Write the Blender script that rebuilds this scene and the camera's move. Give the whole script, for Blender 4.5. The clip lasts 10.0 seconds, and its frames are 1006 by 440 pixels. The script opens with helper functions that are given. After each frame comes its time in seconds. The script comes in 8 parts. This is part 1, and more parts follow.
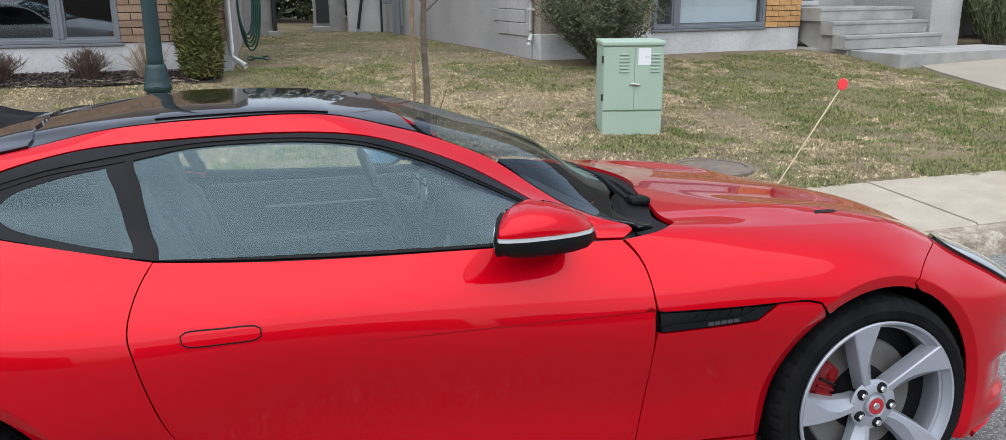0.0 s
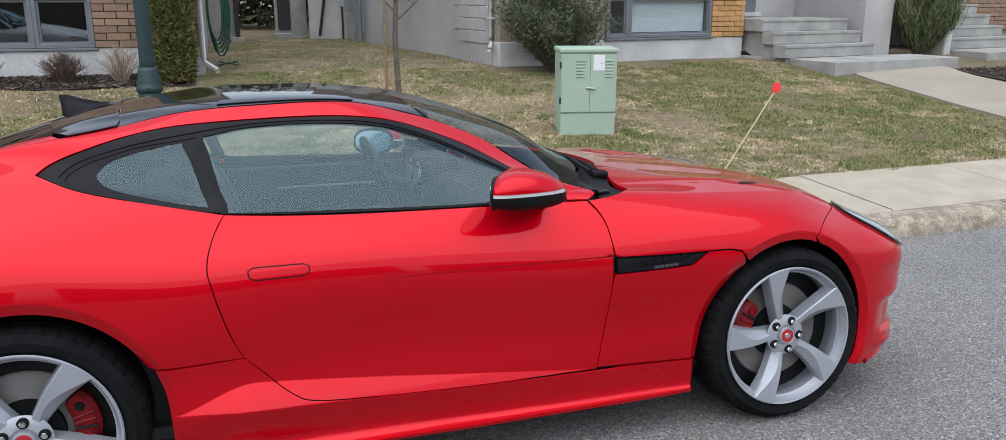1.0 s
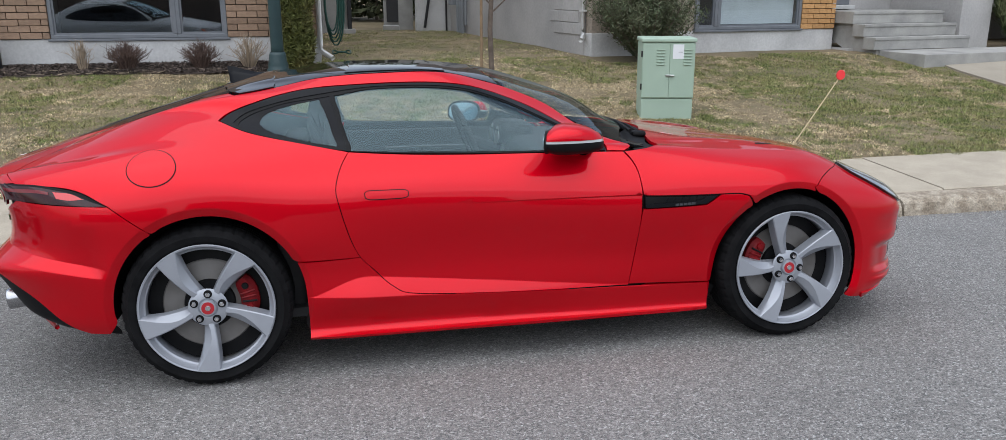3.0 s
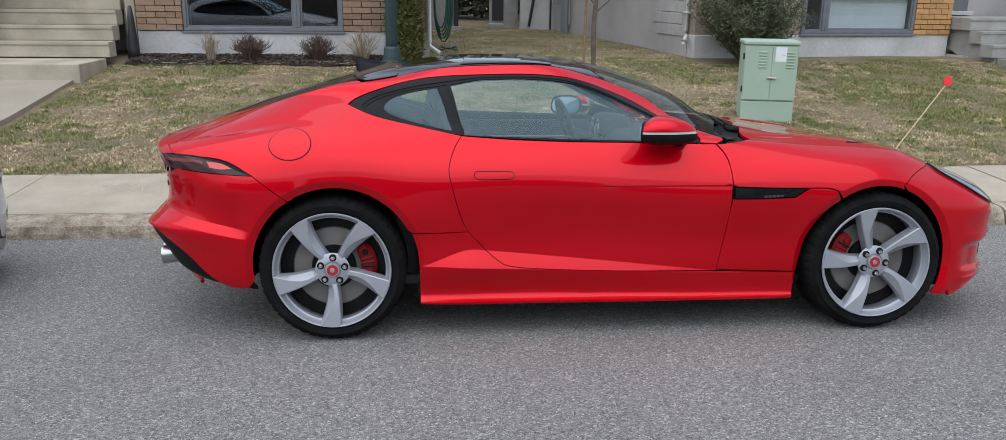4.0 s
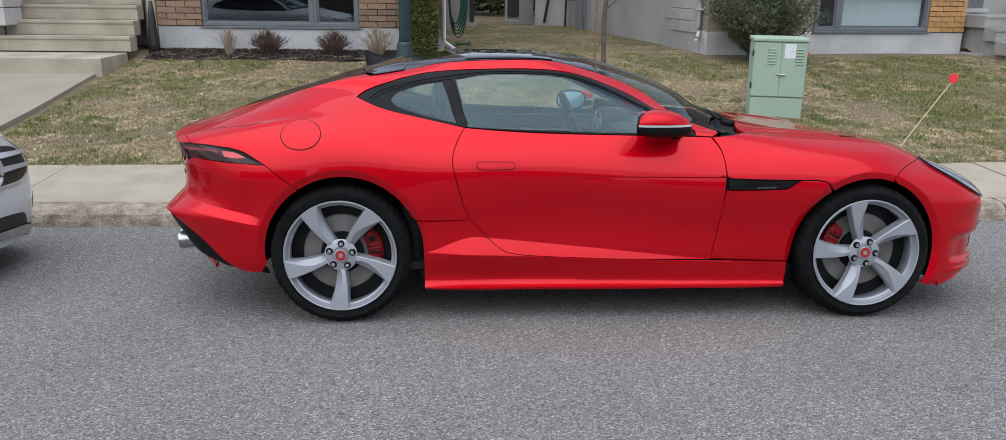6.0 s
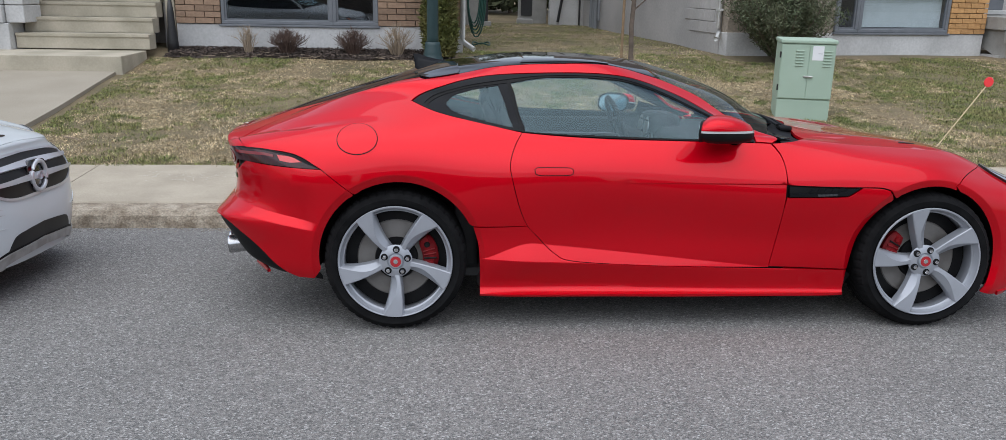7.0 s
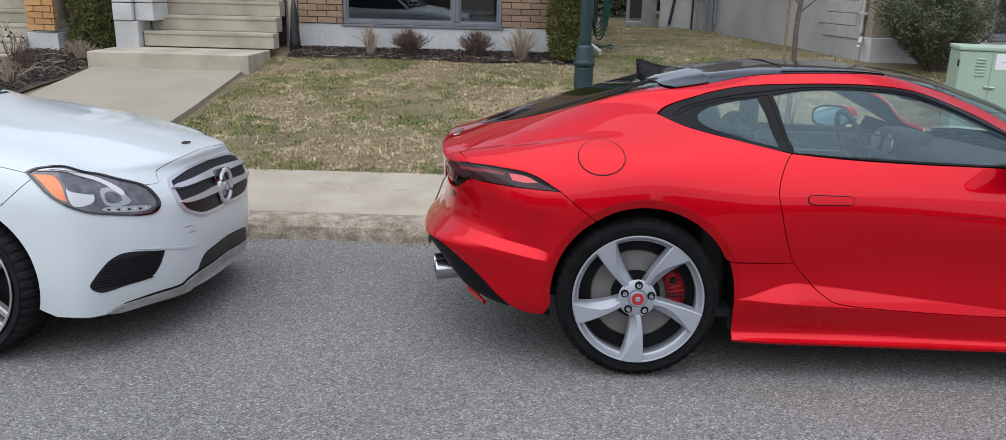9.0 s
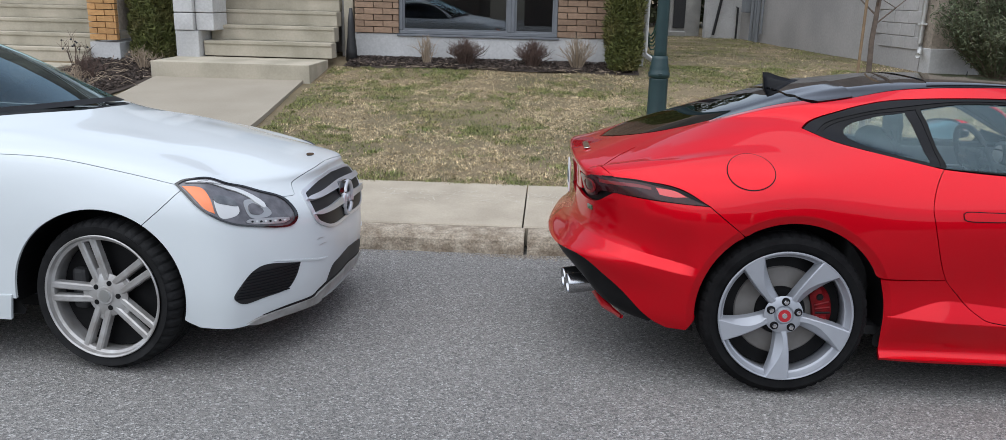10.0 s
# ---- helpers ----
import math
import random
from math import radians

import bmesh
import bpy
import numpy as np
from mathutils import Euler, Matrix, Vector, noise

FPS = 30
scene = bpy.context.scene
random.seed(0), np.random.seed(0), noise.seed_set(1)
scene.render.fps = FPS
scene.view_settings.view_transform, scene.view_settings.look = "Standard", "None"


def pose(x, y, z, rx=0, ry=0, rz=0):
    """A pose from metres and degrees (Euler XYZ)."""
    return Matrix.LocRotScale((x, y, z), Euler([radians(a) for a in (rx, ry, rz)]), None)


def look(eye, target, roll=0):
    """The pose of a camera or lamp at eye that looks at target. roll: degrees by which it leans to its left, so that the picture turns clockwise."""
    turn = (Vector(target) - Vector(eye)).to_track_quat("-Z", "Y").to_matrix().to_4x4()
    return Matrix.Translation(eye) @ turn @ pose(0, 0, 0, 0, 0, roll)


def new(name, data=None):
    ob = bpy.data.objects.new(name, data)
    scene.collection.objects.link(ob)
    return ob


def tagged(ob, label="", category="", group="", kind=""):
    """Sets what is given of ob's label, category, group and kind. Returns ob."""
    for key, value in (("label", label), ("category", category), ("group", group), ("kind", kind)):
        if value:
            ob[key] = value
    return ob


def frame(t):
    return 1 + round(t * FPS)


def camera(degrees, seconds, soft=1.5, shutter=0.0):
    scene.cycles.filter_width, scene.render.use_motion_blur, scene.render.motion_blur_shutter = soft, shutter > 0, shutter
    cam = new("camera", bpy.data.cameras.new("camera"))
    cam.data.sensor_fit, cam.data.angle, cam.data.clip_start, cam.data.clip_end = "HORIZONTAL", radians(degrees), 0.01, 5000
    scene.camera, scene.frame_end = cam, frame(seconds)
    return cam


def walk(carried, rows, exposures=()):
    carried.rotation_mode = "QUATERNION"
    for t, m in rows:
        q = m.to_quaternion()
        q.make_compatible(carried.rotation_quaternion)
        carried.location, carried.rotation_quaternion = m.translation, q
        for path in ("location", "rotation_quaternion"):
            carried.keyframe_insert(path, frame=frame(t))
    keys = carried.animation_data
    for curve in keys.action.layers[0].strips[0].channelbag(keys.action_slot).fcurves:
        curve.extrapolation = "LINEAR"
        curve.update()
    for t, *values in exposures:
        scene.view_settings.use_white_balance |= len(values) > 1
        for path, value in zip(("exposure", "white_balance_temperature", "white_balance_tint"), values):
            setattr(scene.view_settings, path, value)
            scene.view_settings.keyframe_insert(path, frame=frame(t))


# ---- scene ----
cam = camera(61.3, 10.0, soft=0.55)
PATH = [
    (0, (0.915, -1.967, 1.584), (1.416, -0.104, 1.056), -0.4),
    (0.5, (0.741, -2.26, 1.584), (1.314, -0.413, 1.074), -0.3),
    (1, (0.629, -2.545, 1.605), (1.234, -0.708, 1.095), 0.1),
    (1.5, (0.594, -2.843, 1.599), (1.206, -1.01, 1.087), 0.2),
    (2, (0.453, -3.093, 1.601), (1.066, -1.259, 1.089), 0.6),
    (2.5, (0.438, -3.293, 1.639), (1.036, -1.456, 1.122), 0.5),
    (3, (0.548, -3.461, 1.612), (0.928, -1.569, 1.088), -0.1),
    (3.2, (0.559, -3.529, 1.619), (0.849, -1.621, 1.094), 0.1),
    (4.3, (0.455, -3.859, 1.613), (0.612, -1.936, 1.087), 0.7),
    (4.5, (0.47, -3.89, 1.62), (0.625, -1.967, 1.092), 0.7),
    (5, (0.586, -3.946, 1.622), (0.738, -2.024, 1.09), 0.6),
    (5.2, (0.617, -3.97, 1.617), (0.767, -2.047, 1.089), 0.7),
    (6.3, (0.454, -3.96, 1.63), (0.567, -2.036, 1.094), 0.9),
    (6.5, (0.385, -3.961, 1.636), (0.496, -2.037, 1.103), 1.0),
    (7, (0.275, -3.881, 1.641), (0.392, -1.958, 1.102), 1.1),
    (7.5, (0.205, -3.646, 1.628), (0.333, -1.726, 1.082), 1.0),
    (8, (0.027, -3.456, 1.588), (0.083, -1.534, 1.04), 1.2),
    (8.5, (-0.25, -3.381, 1.6), (-0.28, -1.456, 1.056), 1.4),
    (9, (-0.478, -3.324, 1.596), (-0.53, -1.398, 1.058), 1.4),
    (9.5, (-0.765, -3.257, 1.605), (-0.852, -1.331, 1.073), 1.6),
    (10, (-0.989, -3.325, 1.602), (-1.092, -1.396, 1.082), 1.4),
]
walk(cam, [(t, look(eye, target, roll)) for t, eye, target, roll in PATH], [(0, 0.38), (1.0, 0.28), (2.5, 0.18), (4.5, 0.08), (8, 0.08), (10, 0.12)])

# ---- world and light: an overcast day ----
world = bpy.data.worlds.new("sky")
scene.world = world
world.use_nodes = True
wn = world.node_tree.nodes
wl = world.node_tree.links
wn.clear()
sky = wn.new("ShaderNodeTexSky")
sky.sky_type = "NISHITA"
sky.sun_disc = False
sky.sun_elevation, sky.sun_rotation = radians(72), radians(205)
sky.air_density, sky.dust_density, sky.ozone_density = 1.0, 2.0, 1.0
grey = wn.new("ShaderNodeHueSaturation")
grey.inputs["Saturation"].default_value = 0.55
clouds = wn.new("ShaderNodeTexNoise")
clouds.inputs["Scale"].default_value = 2.2
clouds.inputs["Detail"].default_value = 6
cr = wn.new("ShaderNodeMapRange")
cr.inputs["From Min"].default_value, cr.inputs["From Max"].default_value = 0.3, 0.7
cr.inputs["To Min"].default_value, cr.inputs["To Max"].default_value = 0.75, 1.25
mul = wn.new("ShaderNodeMixRGB")
mul.blend_type = "MULTIPLY"
mul.inputs["Fac"].default_value = 1
bgn = wn.new("ShaderNodeBackground")
bgn.inputs["Strength"].default_value = 0.225
wo = wn.new("ShaderNodeOutputWorld")
wl.new(sky.outputs["Color"], grey.inputs["Color"])
wl.new(clouds.outputs["Fac"], cr.inputs["Value"])
veil = wn.new("ShaderNodeVectorMath")  # cloud hides the glare round the sun
veil.operation = "MINIMUM"
veil.inputs[1].default_value = (4.85, 5.2, 5.75)
wl.new(grey.outputs["Color"], veil.inputs[0])
wl.new(veil.outputs["Vector"], mul.inputs["Color1"])
wl.new(cr.outputs["Result"], mul.inputs["Color2"])
# an overcast dome is brightest overhead
dome_tc, dome_sep = wn.new("ShaderNodeTexCoord"), wn.new("ShaderNodeSeparateXYZ")
dome = wn.new("ShaderNodeMapRange")
dome.inputs["To Min"].default_value, dome.inputs["To Max"].default_value = 0.78, 1.22
over = wn.new("ShaderNodeMixRGB")
over.blend_type = "MULTIPLY"
over.inputs["Fac"].default_value = 1
wl.new(dome_tc.outputs["Generated"], dome_sep.inputs["Vector"])
wl.new(dome_sep.outputs["Z"], dome.inputs["Value"])
wl.new(mul.outputs["Color"], over.inputs["Color1"])
wl.new(dome.outputs["Result"], over.inputs["Color2"])
wl.new(over.outputs["Color"], bgn.inputs["Color"])
wl.new(bgn.outputs["Background"], wo.inputs["Surface"])
sun_data = bpy.data.lights.new("sun", "SUN")
sun_data.energy, sun_data.angle, sun_data.color = 1.75, radians(100), (0.965, 0.985, 1.0)
sun_ob = new("sun", sun_data)
sun_ob.matrix_world = look((-3.6, -8.2, 18), (0, 0, 0))


# ---- materials ----
def material(name, base, rough=0.6, metal=0.0, second=None, scale=6.0, contrast=(0.35, 0.65), fine=0.0, fine_scale=150.0,
             bump=0.0, bump_scale=80.0, coat=0.0, spec=0.5, island=0.0, obj_random=0.0, rough_var=0.0, detail=6.0):
    """A principled surface: base colour blended with a second by noise at one scale, mottled at a finer one, with relief."""
    m = bpy.data.materials.new(name)
    m.use_nodes = True
    n, l = m.node_tree.nodes, m.node_tree.links
    b = n["Principled BSDF"]
    b.inputs["Roughness"].default_value = rough
    b.inputs["Metallic"].default_value = metal
    b.inputs["Coat Weight"].default_value = coat
    b.inputs["Coat Roughness"].default_value = 0.02
    b.inputs["Specular IOR Level"].default_value = spec
    b.inputs["Base Color"].default_value = (*base, 1)
    tc = n.new("ShaderNodeTexCoord")
    out = None
    if second is not None:
        t = n.new("ShaderNodeTexNoise")
        t.inputs["Scale"].default_value, t.inputs["Detail"].default_value = scale, detail
        l.new(tc.outputs["Object"], t.inputs["Vector"])
        r = n.new("ShaderNodeMapRange")
        r.inputs["From Min"].default_value, r.inputs["From Max"].default_value = contrast
        l.new(t.outputs["Fac"], r.inputs["Value"])
        mx = n.new("ShaderNodeMixRGB")
        mx.inputs["Color1"].default_value, mx.inputs["Color2"].default_value = (*base, 1), (*second, 1)
        l.new(r.outputs["Result"], mx.inputs["Fac"])
        out = mx.outputs["Color"]
        if rough_var:
            rr = n.new("ShaderNodeMapRange")
            rr.inputs["To Min"].default_value, rr.inputs["To Max"].default_value = rough - rough_var, rough + rough_var
            l.new(t.outputs["Fac"], rr.inputs["Value"])
            l.new(rr.outputs["Result"], b.inputs["Roughness"])
    if fine or island or obj_random:
        val = None
        for kind, amount in (("fine", fine), ("island", island), ("obj", obj_random)):
            if not amount:
                continue
            if kind == "fine":
                s = n.new("ShaderNodeTexNoise")
                s.inputs["Scale"].default_value, s.inputs["Detail"].default_value = fine_scale, 3
                l.new(tc.outputs["Object"], s.inputs["Vector"])
                src, lo, hi = s.outputs["Fac"], 0.3, 0.7
            elif kind == "island":
                src, lo, hi = n.new("ShaderNodeNewGeometry").outputs["Random Per Island"], 0, 1
            else:
                src, lo, hi = n.new("ShaderNodeObjectInfo").outputs["Random"], 0, 1
            r = n.new("ShaderNodeMapRange")
            r.inputs["From Min"].default_value, r.inputs["From Max"].default_value = lo, hi
            r.inputs["To Min"].default_value, r.inputs["To Max"].default_value = 1 - amount, 1 + amount
            l.new(src, r.inputs["Value"])
            if val is None:
                val = r.outputs["Result"]
            else:
                mm = n.new("ShaderNodeMath")
                mm.operation = "MULTIPLY"
                l.new(val, mm.inputs[0])
                l.new(r.outputs["Result"], mm.inputs[1])
                val = mm.outputs[0]
        mx = n.new("ShaderNodeMixRGB")
        mx.blend_type = "MULTIPLY"
        mx.inputs["Fac"].default_value = 1
        if out is None:
            mx.inputs["Color1"].default_value = (*base, 1)
        else:
            l.new(out, mx.inputs["Color1"])
        l.new(val, mx.inputs["Color2"])
        out = mx.outputs["Color"]
    if out is not None:
        l.new(out, b.inputs["Base Color"])
    if bump:
        s = n.new("ShaderNodeTexNoise")
        s.inputs["Scale"].default_value, s.inputs["Detail"].default_value = bump_scale, 5
        l.new(tc.outputs["Object"], s.inputs["Vector"])
        bp = n.new("ShaderNodeBump")
        bp.inputs["Strength"].default_value, bp.inputs["Distance"].default_value = bump, 0.01
        l.new(s.outputs["Fac"], bp.inputs["Height"])
        l.new(bp.outputs["Normal"], b.inputs["Normal"])
    return m


def glass(name, tint, rough=0.0, clear=0.5, sheen=(0.95, 0.97, 1)):
    """Thin tinted glass: a reflecting surface over a tinted clear body."""
    m = bpy.data.materials.new(name)
    m.use_nodes = True
    n, l = m.node_tree.nodes, m.node_tree.links
    n.clear()
    tr = n.new("ShaderNodeBsdfTransparent")
    tr.inputs["Color"].default_value = (*tint, 1)
    gl = n.new("ShaderNodeBsdfGlossy")
    gl.inputs["Roughness"].default_value = rough
    gl.inputs["Color"].default_value = (*sheen, 1)
    fr = n.new("ShaderNodeLayerWeight")
    fr.inputs["Blend"].default_value = 0.5
    pw = n.new("ShaderNodeMath")
    pw.operation = "POWER"
    pw.inputs[1].default_value = 5.0
    mt = n.new("ShaderNodeMath")
    mt.operation = "MULTIPLY_ADD"
    mt.inputs[1].default_value, mt.inputs[2].default_value = 0.9, 0.04 + clear
    mx = n.new("ShaderNodeMixShader")
    o = n.new("ShaderNodeOutputMaterial")
    l.new(fr.outputs["Facing"], pw.inputs[0])
    l.new(pw.outputs[0], mt.inputs[0])
    l.new(mt.outputs[0], mx.inputs["Fac"])
    l.new(tr.outputs["BSDF"], mx.inputs[1])
    l.new(gl.outputs["BSDF"], mx.inputs[2])
    l.new(mx.outputs["Shader"], o.inputs["Surface"])
    return m


def asphalt_material():
    """Worn asphalt: pale and dark stones in a grey binder, broad tyre-polished patches, fine relief."""
    m = bpy.data.materials.new("asphalt")
    m.use_nodes = True
    n, l = m.node_tree.nodes, m.node_tree.links
    b = n["Principled BSDF"]
    b.inputs["Roughness"].default_value = 0.9
    b.inputs["Specular IOR Level"].default_value = 0.35
    tc = n.new("ShaderNodeTexCoord")
    stones = n.new("ShaderNodeTexVoronoi")
    stones.inputs["Scale"].default_value = 135
    grain = n.new("ShaderNodeTexNoise")
    grain.inputs["Scale"].default_value, grain.inputs["Detail"].default_value = 260, 3
    broad = n.new("ShaderNodeTexNoise")
    broad.inputs["Scale"].default_value, broad.inputs["Detail"].default_value = 0.8, 5
    for t in (stones, grain, broad):
        l.new(tc.outputs["Object"], t.inputs["Vector"])
    sep = n.new("ShaderNodeSeparateColor")
    l.new(stones.outputs["Color"], sep.inputs["Color"])
    ramp = n.new("ShaderNodeValToRGB")
    ramp.color_ramp.elements[0].color, ramp.color_ramp.elements[0].position = (0.10, 0.099, 0.0975, 1), 0.0
    ramp.color_ramp.elements[1].color, ramp.color_ramp.elements[1].position = (0.41, 0.403, 0.392, 1), 1.0
    for pos, v in ((0.30, 0.166), (0.72, 0.213), (0.90, 0.275)):
        e = ramp.color_ramp.elements.new(pos)
        e.color = (v * 1.06, v * 1.02, v * 0.965, 1)
    l.new(sep.outputs["Red"], ramp.inputs["Fac"])
    out = ramp.outputs["Color"]
    for src, lo, hi in ((grain.outputs["Fac"], 0.5, 1.5), (broad.outputs["Fac"], 0.92, 1.08)):
        r = n.new("ShaderNodeMapRange")
        r.inputs["From Min"].default_value, r.inputs["From Max"].default_value = 0.3, 0.7
        r.inputs["To Min"].default_value, r.inputs["To Max"].default_value = lo, hi
        l.new(src, r.inputs["Value"])
        mx = n.new("ShaderNodeMixRGB")
        mx.blend_type = "MULTIPLY"
        mx.inputs["Fac"].default_value = 1
        l.new(out, mx.inputs["Color1"])
        l.new(r.outputs["Result"], mx.inputs["Color2"])
        out = mx.outputs["Color"]
    l.new(out, b.inputs["Base Color"])
    bp = n.new("ShaderNodeBump")
    bp.inputs["Strength"].default_value, bp.inputs["Distance"].default_value = 0.8, 0.006
    l.new(stones.outputs["Distance"], bp.inputs["Height"])
    l.new(bp.outputs["Normal"], b.inputs["Normal"])
    return m


ASPHALT = asphalt_material()
CONCRETE = material("concrete", (0.42, 0.366, 0.286), 0.9, second=(0.345, 0.298, 0.23), scale=3.0, fine=0.1, fine_scale=90, bump=0.25, bump_scale=120)
KERB = material("kerb_concrete", (0.40, 0.345, 0.27), 0.95, second=(0.235, 0.19, 0.14), scale=11.0, contrast=(0.36, 0.62), fine=0.3, fine_scale=70, bump=0.9, bump_scale=60)
WALK = material("smooth_walk_concrete", (0.335, 0.295, 0.234), 0.9, second=(0.293, 0.257, 0.202), scale=1.3, fine=0.06, fine_scale=70, bump=0.12, bump_scale=90)
STAIR = material("stair_concrete", (0.46, 0.41, 0.325), 0.9, second=(0.325, 0.295, 0.225), scale=2.2, fine=0.05, fine_scale=40, bump=0.12, bump_scale=90)
STAIR_GREY = material("grey_stair_concrete", (0.37, 0.36, 0.335), 0.9, second=(0.26, 0.255, 0.24), scale=2.5, fine=0.06, fine_scale=40, bump=0.15, bump_scale=90)
FOUND = material("foundation_render", (0.56, 0.555, 0.545), 0.9, second=(0.44, 0.435, 0.425), scale=1.6, fine=0.08, fine_scale=30, bump=0.25, bump_scale=70)
GREYWALL = material("grey_wall_render", (0.46, 0.445, 0.43), 0.9, second=(0.36, 0.35, 0.34), scale=0.9, fine=0.07, fine_scale=25, bump=0.25, bump_scale=70)
BRICK_A = material("brown_brick", (0.30, 0.20, 0.135), 0.9, second=(0.235, 0.155, 0.105), scale=9, fine=0.2, fine_scale=120, bump=0.5, bump_scale=90, obj_random=0.16, island=0.14)
BRICK_B = material("ochre_brick", (0.52, 0.295, 0.12), 0.9, second=(0.43, 0.225, 0.09), scale=9, fine=0.2, fine_scale=120, bump=0.5, bump_scale=90, obj_random=0.14, island=0.12)
MORTAR = material("mortar", (0.36, 0.305, 0.245), 0.95, second=(0.25, 0.21, 0.17), scale=20, bump=0.4)
FRAME_GREY = material("grey_window_frame", (0.155, 0.165, 0.18), 0.5, second=(0.13, 0.14, 0.155), scale=5)
SOIL = material("mulch_soil", (0.065, 0.045, 0.033), 0.95, second=(0.028, 0.02, 0.016), scale=22, fine=0.5, fine_scale=90, bump=1.0, bump_scale=50)
MULCH_CHIP = material("mulch_chip", (0.075, 0.056, 0.046), 0.95, island=0.75)
LAWN = material("lawn_soil", (0.19, 0.145, 0.085), 0.95, second=(0.12, 0.098, 0.052), scale=1.1, contrast=(0.4, 0.62), fine=0.4, fine_scale=60, bump=1.0, bump_scale=40)
TWIG = material("dry_twig", (0.12, 0.075, 0.058), 0.9, second=(0.08, 0.052, 0.042), scale=30, island=0.3)
STRAW = material("dry_stalk", (0.32, 0.25, 0.18), 0.9, island=0.3)
BARK = material("young_bark", (0.15, 0.115, 0.09), 0.9, second=(0.09, 0.07, 0.055), scale=18, bump=0.6, bump_scale=60)
STAKE_WOOD = material("weathered_stake_wood", (0.26, 0.18, 0.105), 0.85, second=(0.19, 0.13, 0.075), scale=14, bump=0.4)
THUJA = material("cedar_foliage", (0.10, 0.112, 0.028), 0.8, second=(0.15, 0.13, 0.045), scale=3, contrast=(0.45, 0.7), island=0.4)
JUNIPER = material("juniper_foliage", (0.07, 0.092, 0.045), 0.8, second=(0.10, 0.105, 0.055), scale=3, island=0.35)
GRASSY = material("tall_evergreen_foliage", (0.085, 0.115, 0.045), 0.8, second=(0.12, 0.13, 0.055), scale=3, island=0.35)
HEDGE = material("far_hedge_foliage", (0.035, 0.045, 0.018), 0.85, second=(0.05, 0.055, 0.025), scale=3, island=0.35)
LAMP_GREEN = material("dark_green_paint", (0.006, 0.027, 0.029), 0.42, second=(0.009, 0.034, 0.036), scale=6, spec=0.5)
BOX_GREEN = material("pale_green_paint", (0.36, 0.465, 0.37), 0.55, second=(0.33, 0.43, 0.34), scale=2.5, fine=0.03, bump=0.03)
PAPER = material("white_paper", (0.72, 0.73, 0.74), 0.7)
STEEL = material("zinc_steel", (0.45, 0.45, 0.44), 0.4, 1.0)
WHITE_PVC = material("white_painted_metal", (0.62, 0.62, 0.60), 0.5, second=(0.5, 0.5, 0.48), scale=6)
GREY_PVC = material("grey_conduit", (0.22, 0.235, 0.25), 0.5)
HOSE = material("green_hose_rubber", (0.012, 0.06, 0.045), 0.45)
BLACK_PLASTIC = material("black_plastic", (0.014, 0.014, 0.015), 0.5, second=(0.02, 0.02, 0.021), scale=30)
# near-black stand-in for an unlit room: its shade is in the colour
UNLIT_ROOM = material("unlit_room_black", (0.03, 0.03, 0.032), 0.9)
BLIND = material("white_blind", (0.84, 0.85, 0.83), 0.7, second=(0.76, 0.77, 0.75), scale=4)
FLAG_RED = material("fluorescent_red_plastic", (0.85, 0.045, 0.05), 0.5)
FIBRE = material("fibreglass_rod", (0.62, 0.50, 0.32), 0.6)
IRON = material("cast_iron_cover", (0.13, 0.105, 0.085), 0.9, second=(0.19, 0.15, 0.115), scale=12, bump=0.4)
WINDOW_GLASS = glass("window_glass", (0.82, 0.86, 0.88), 0.0, 0.03)


# ---- building helpers ----
def mesh_of(name, bm, mat, smooth=False):
    me = bpy.data.meshes.new(name)
    bm.to_mesh(me)
    bm.free()
    if mat is not None:
        me.materials.append(mat)
    if smooth:
        me.polygons.foreach_set("use_smooth", [True] * len(me.polygons))
    return me


def part(name, bm, mat, parent=None, label="", smooth=False):
    """Links a bmesh as one mesh object under a thing or a part."""
    ob = new(name, mesh_of(name, bm, mat, smooth))
    if parent is not None:
        ob.parent = parent
    if label:
        ob["label"] = label
    return ob


def raw(name, verts, faces, mat, parent=None, label="", smooth=False):
    me = bpy.data.meshes.new(name)
    me.from_pydata([tuple(v) for v in verts], [], [tuple(int(i) for i in f) for f in faces])
    me.materials.append(mat)
    if smooth:
        me.polygons.foreach_set("use_smooth", [True] * len(me.polygons))
    ob = new(name, me)
    if parent is not None:
        ob.parent = parent
    if label:
        ob["label"] = label
    return ob


def empty(name, m, label="", category="", group="", kind=""):
    ob = new(name)
    ob.empty_display_size = 0.2
    ob.matrix_world = m
    return tagged(ob, label, category, group, kind)


def box(bm, x0, x1, y0, y1, z0, z1, bevel=0.0, seg=2):
    """Adds a bevelled block to bm."""
    r = bmesh.ops.create_cube(bm, size=1.0)
    vs = r["verts"]
    for v in vs:
        v.co = Vector((x0 + (v.co.x + 0.5) * (x1 - x0), y0 + (v.co.y + 0.5) * (y1 - y0), z0 + (v.co.z + 0.5) * (z1 - z0)))
    if bevel:
        es = list({e for v in vs for e in v.link_edges})
        bmesh.ops.bevel(bm, geom=es, offset=bevel, segments=seg, affect="EDGES", profile=0.5)
    return bm


def block(*a, **k):
    return box(bmesh.new(), *a, **k)


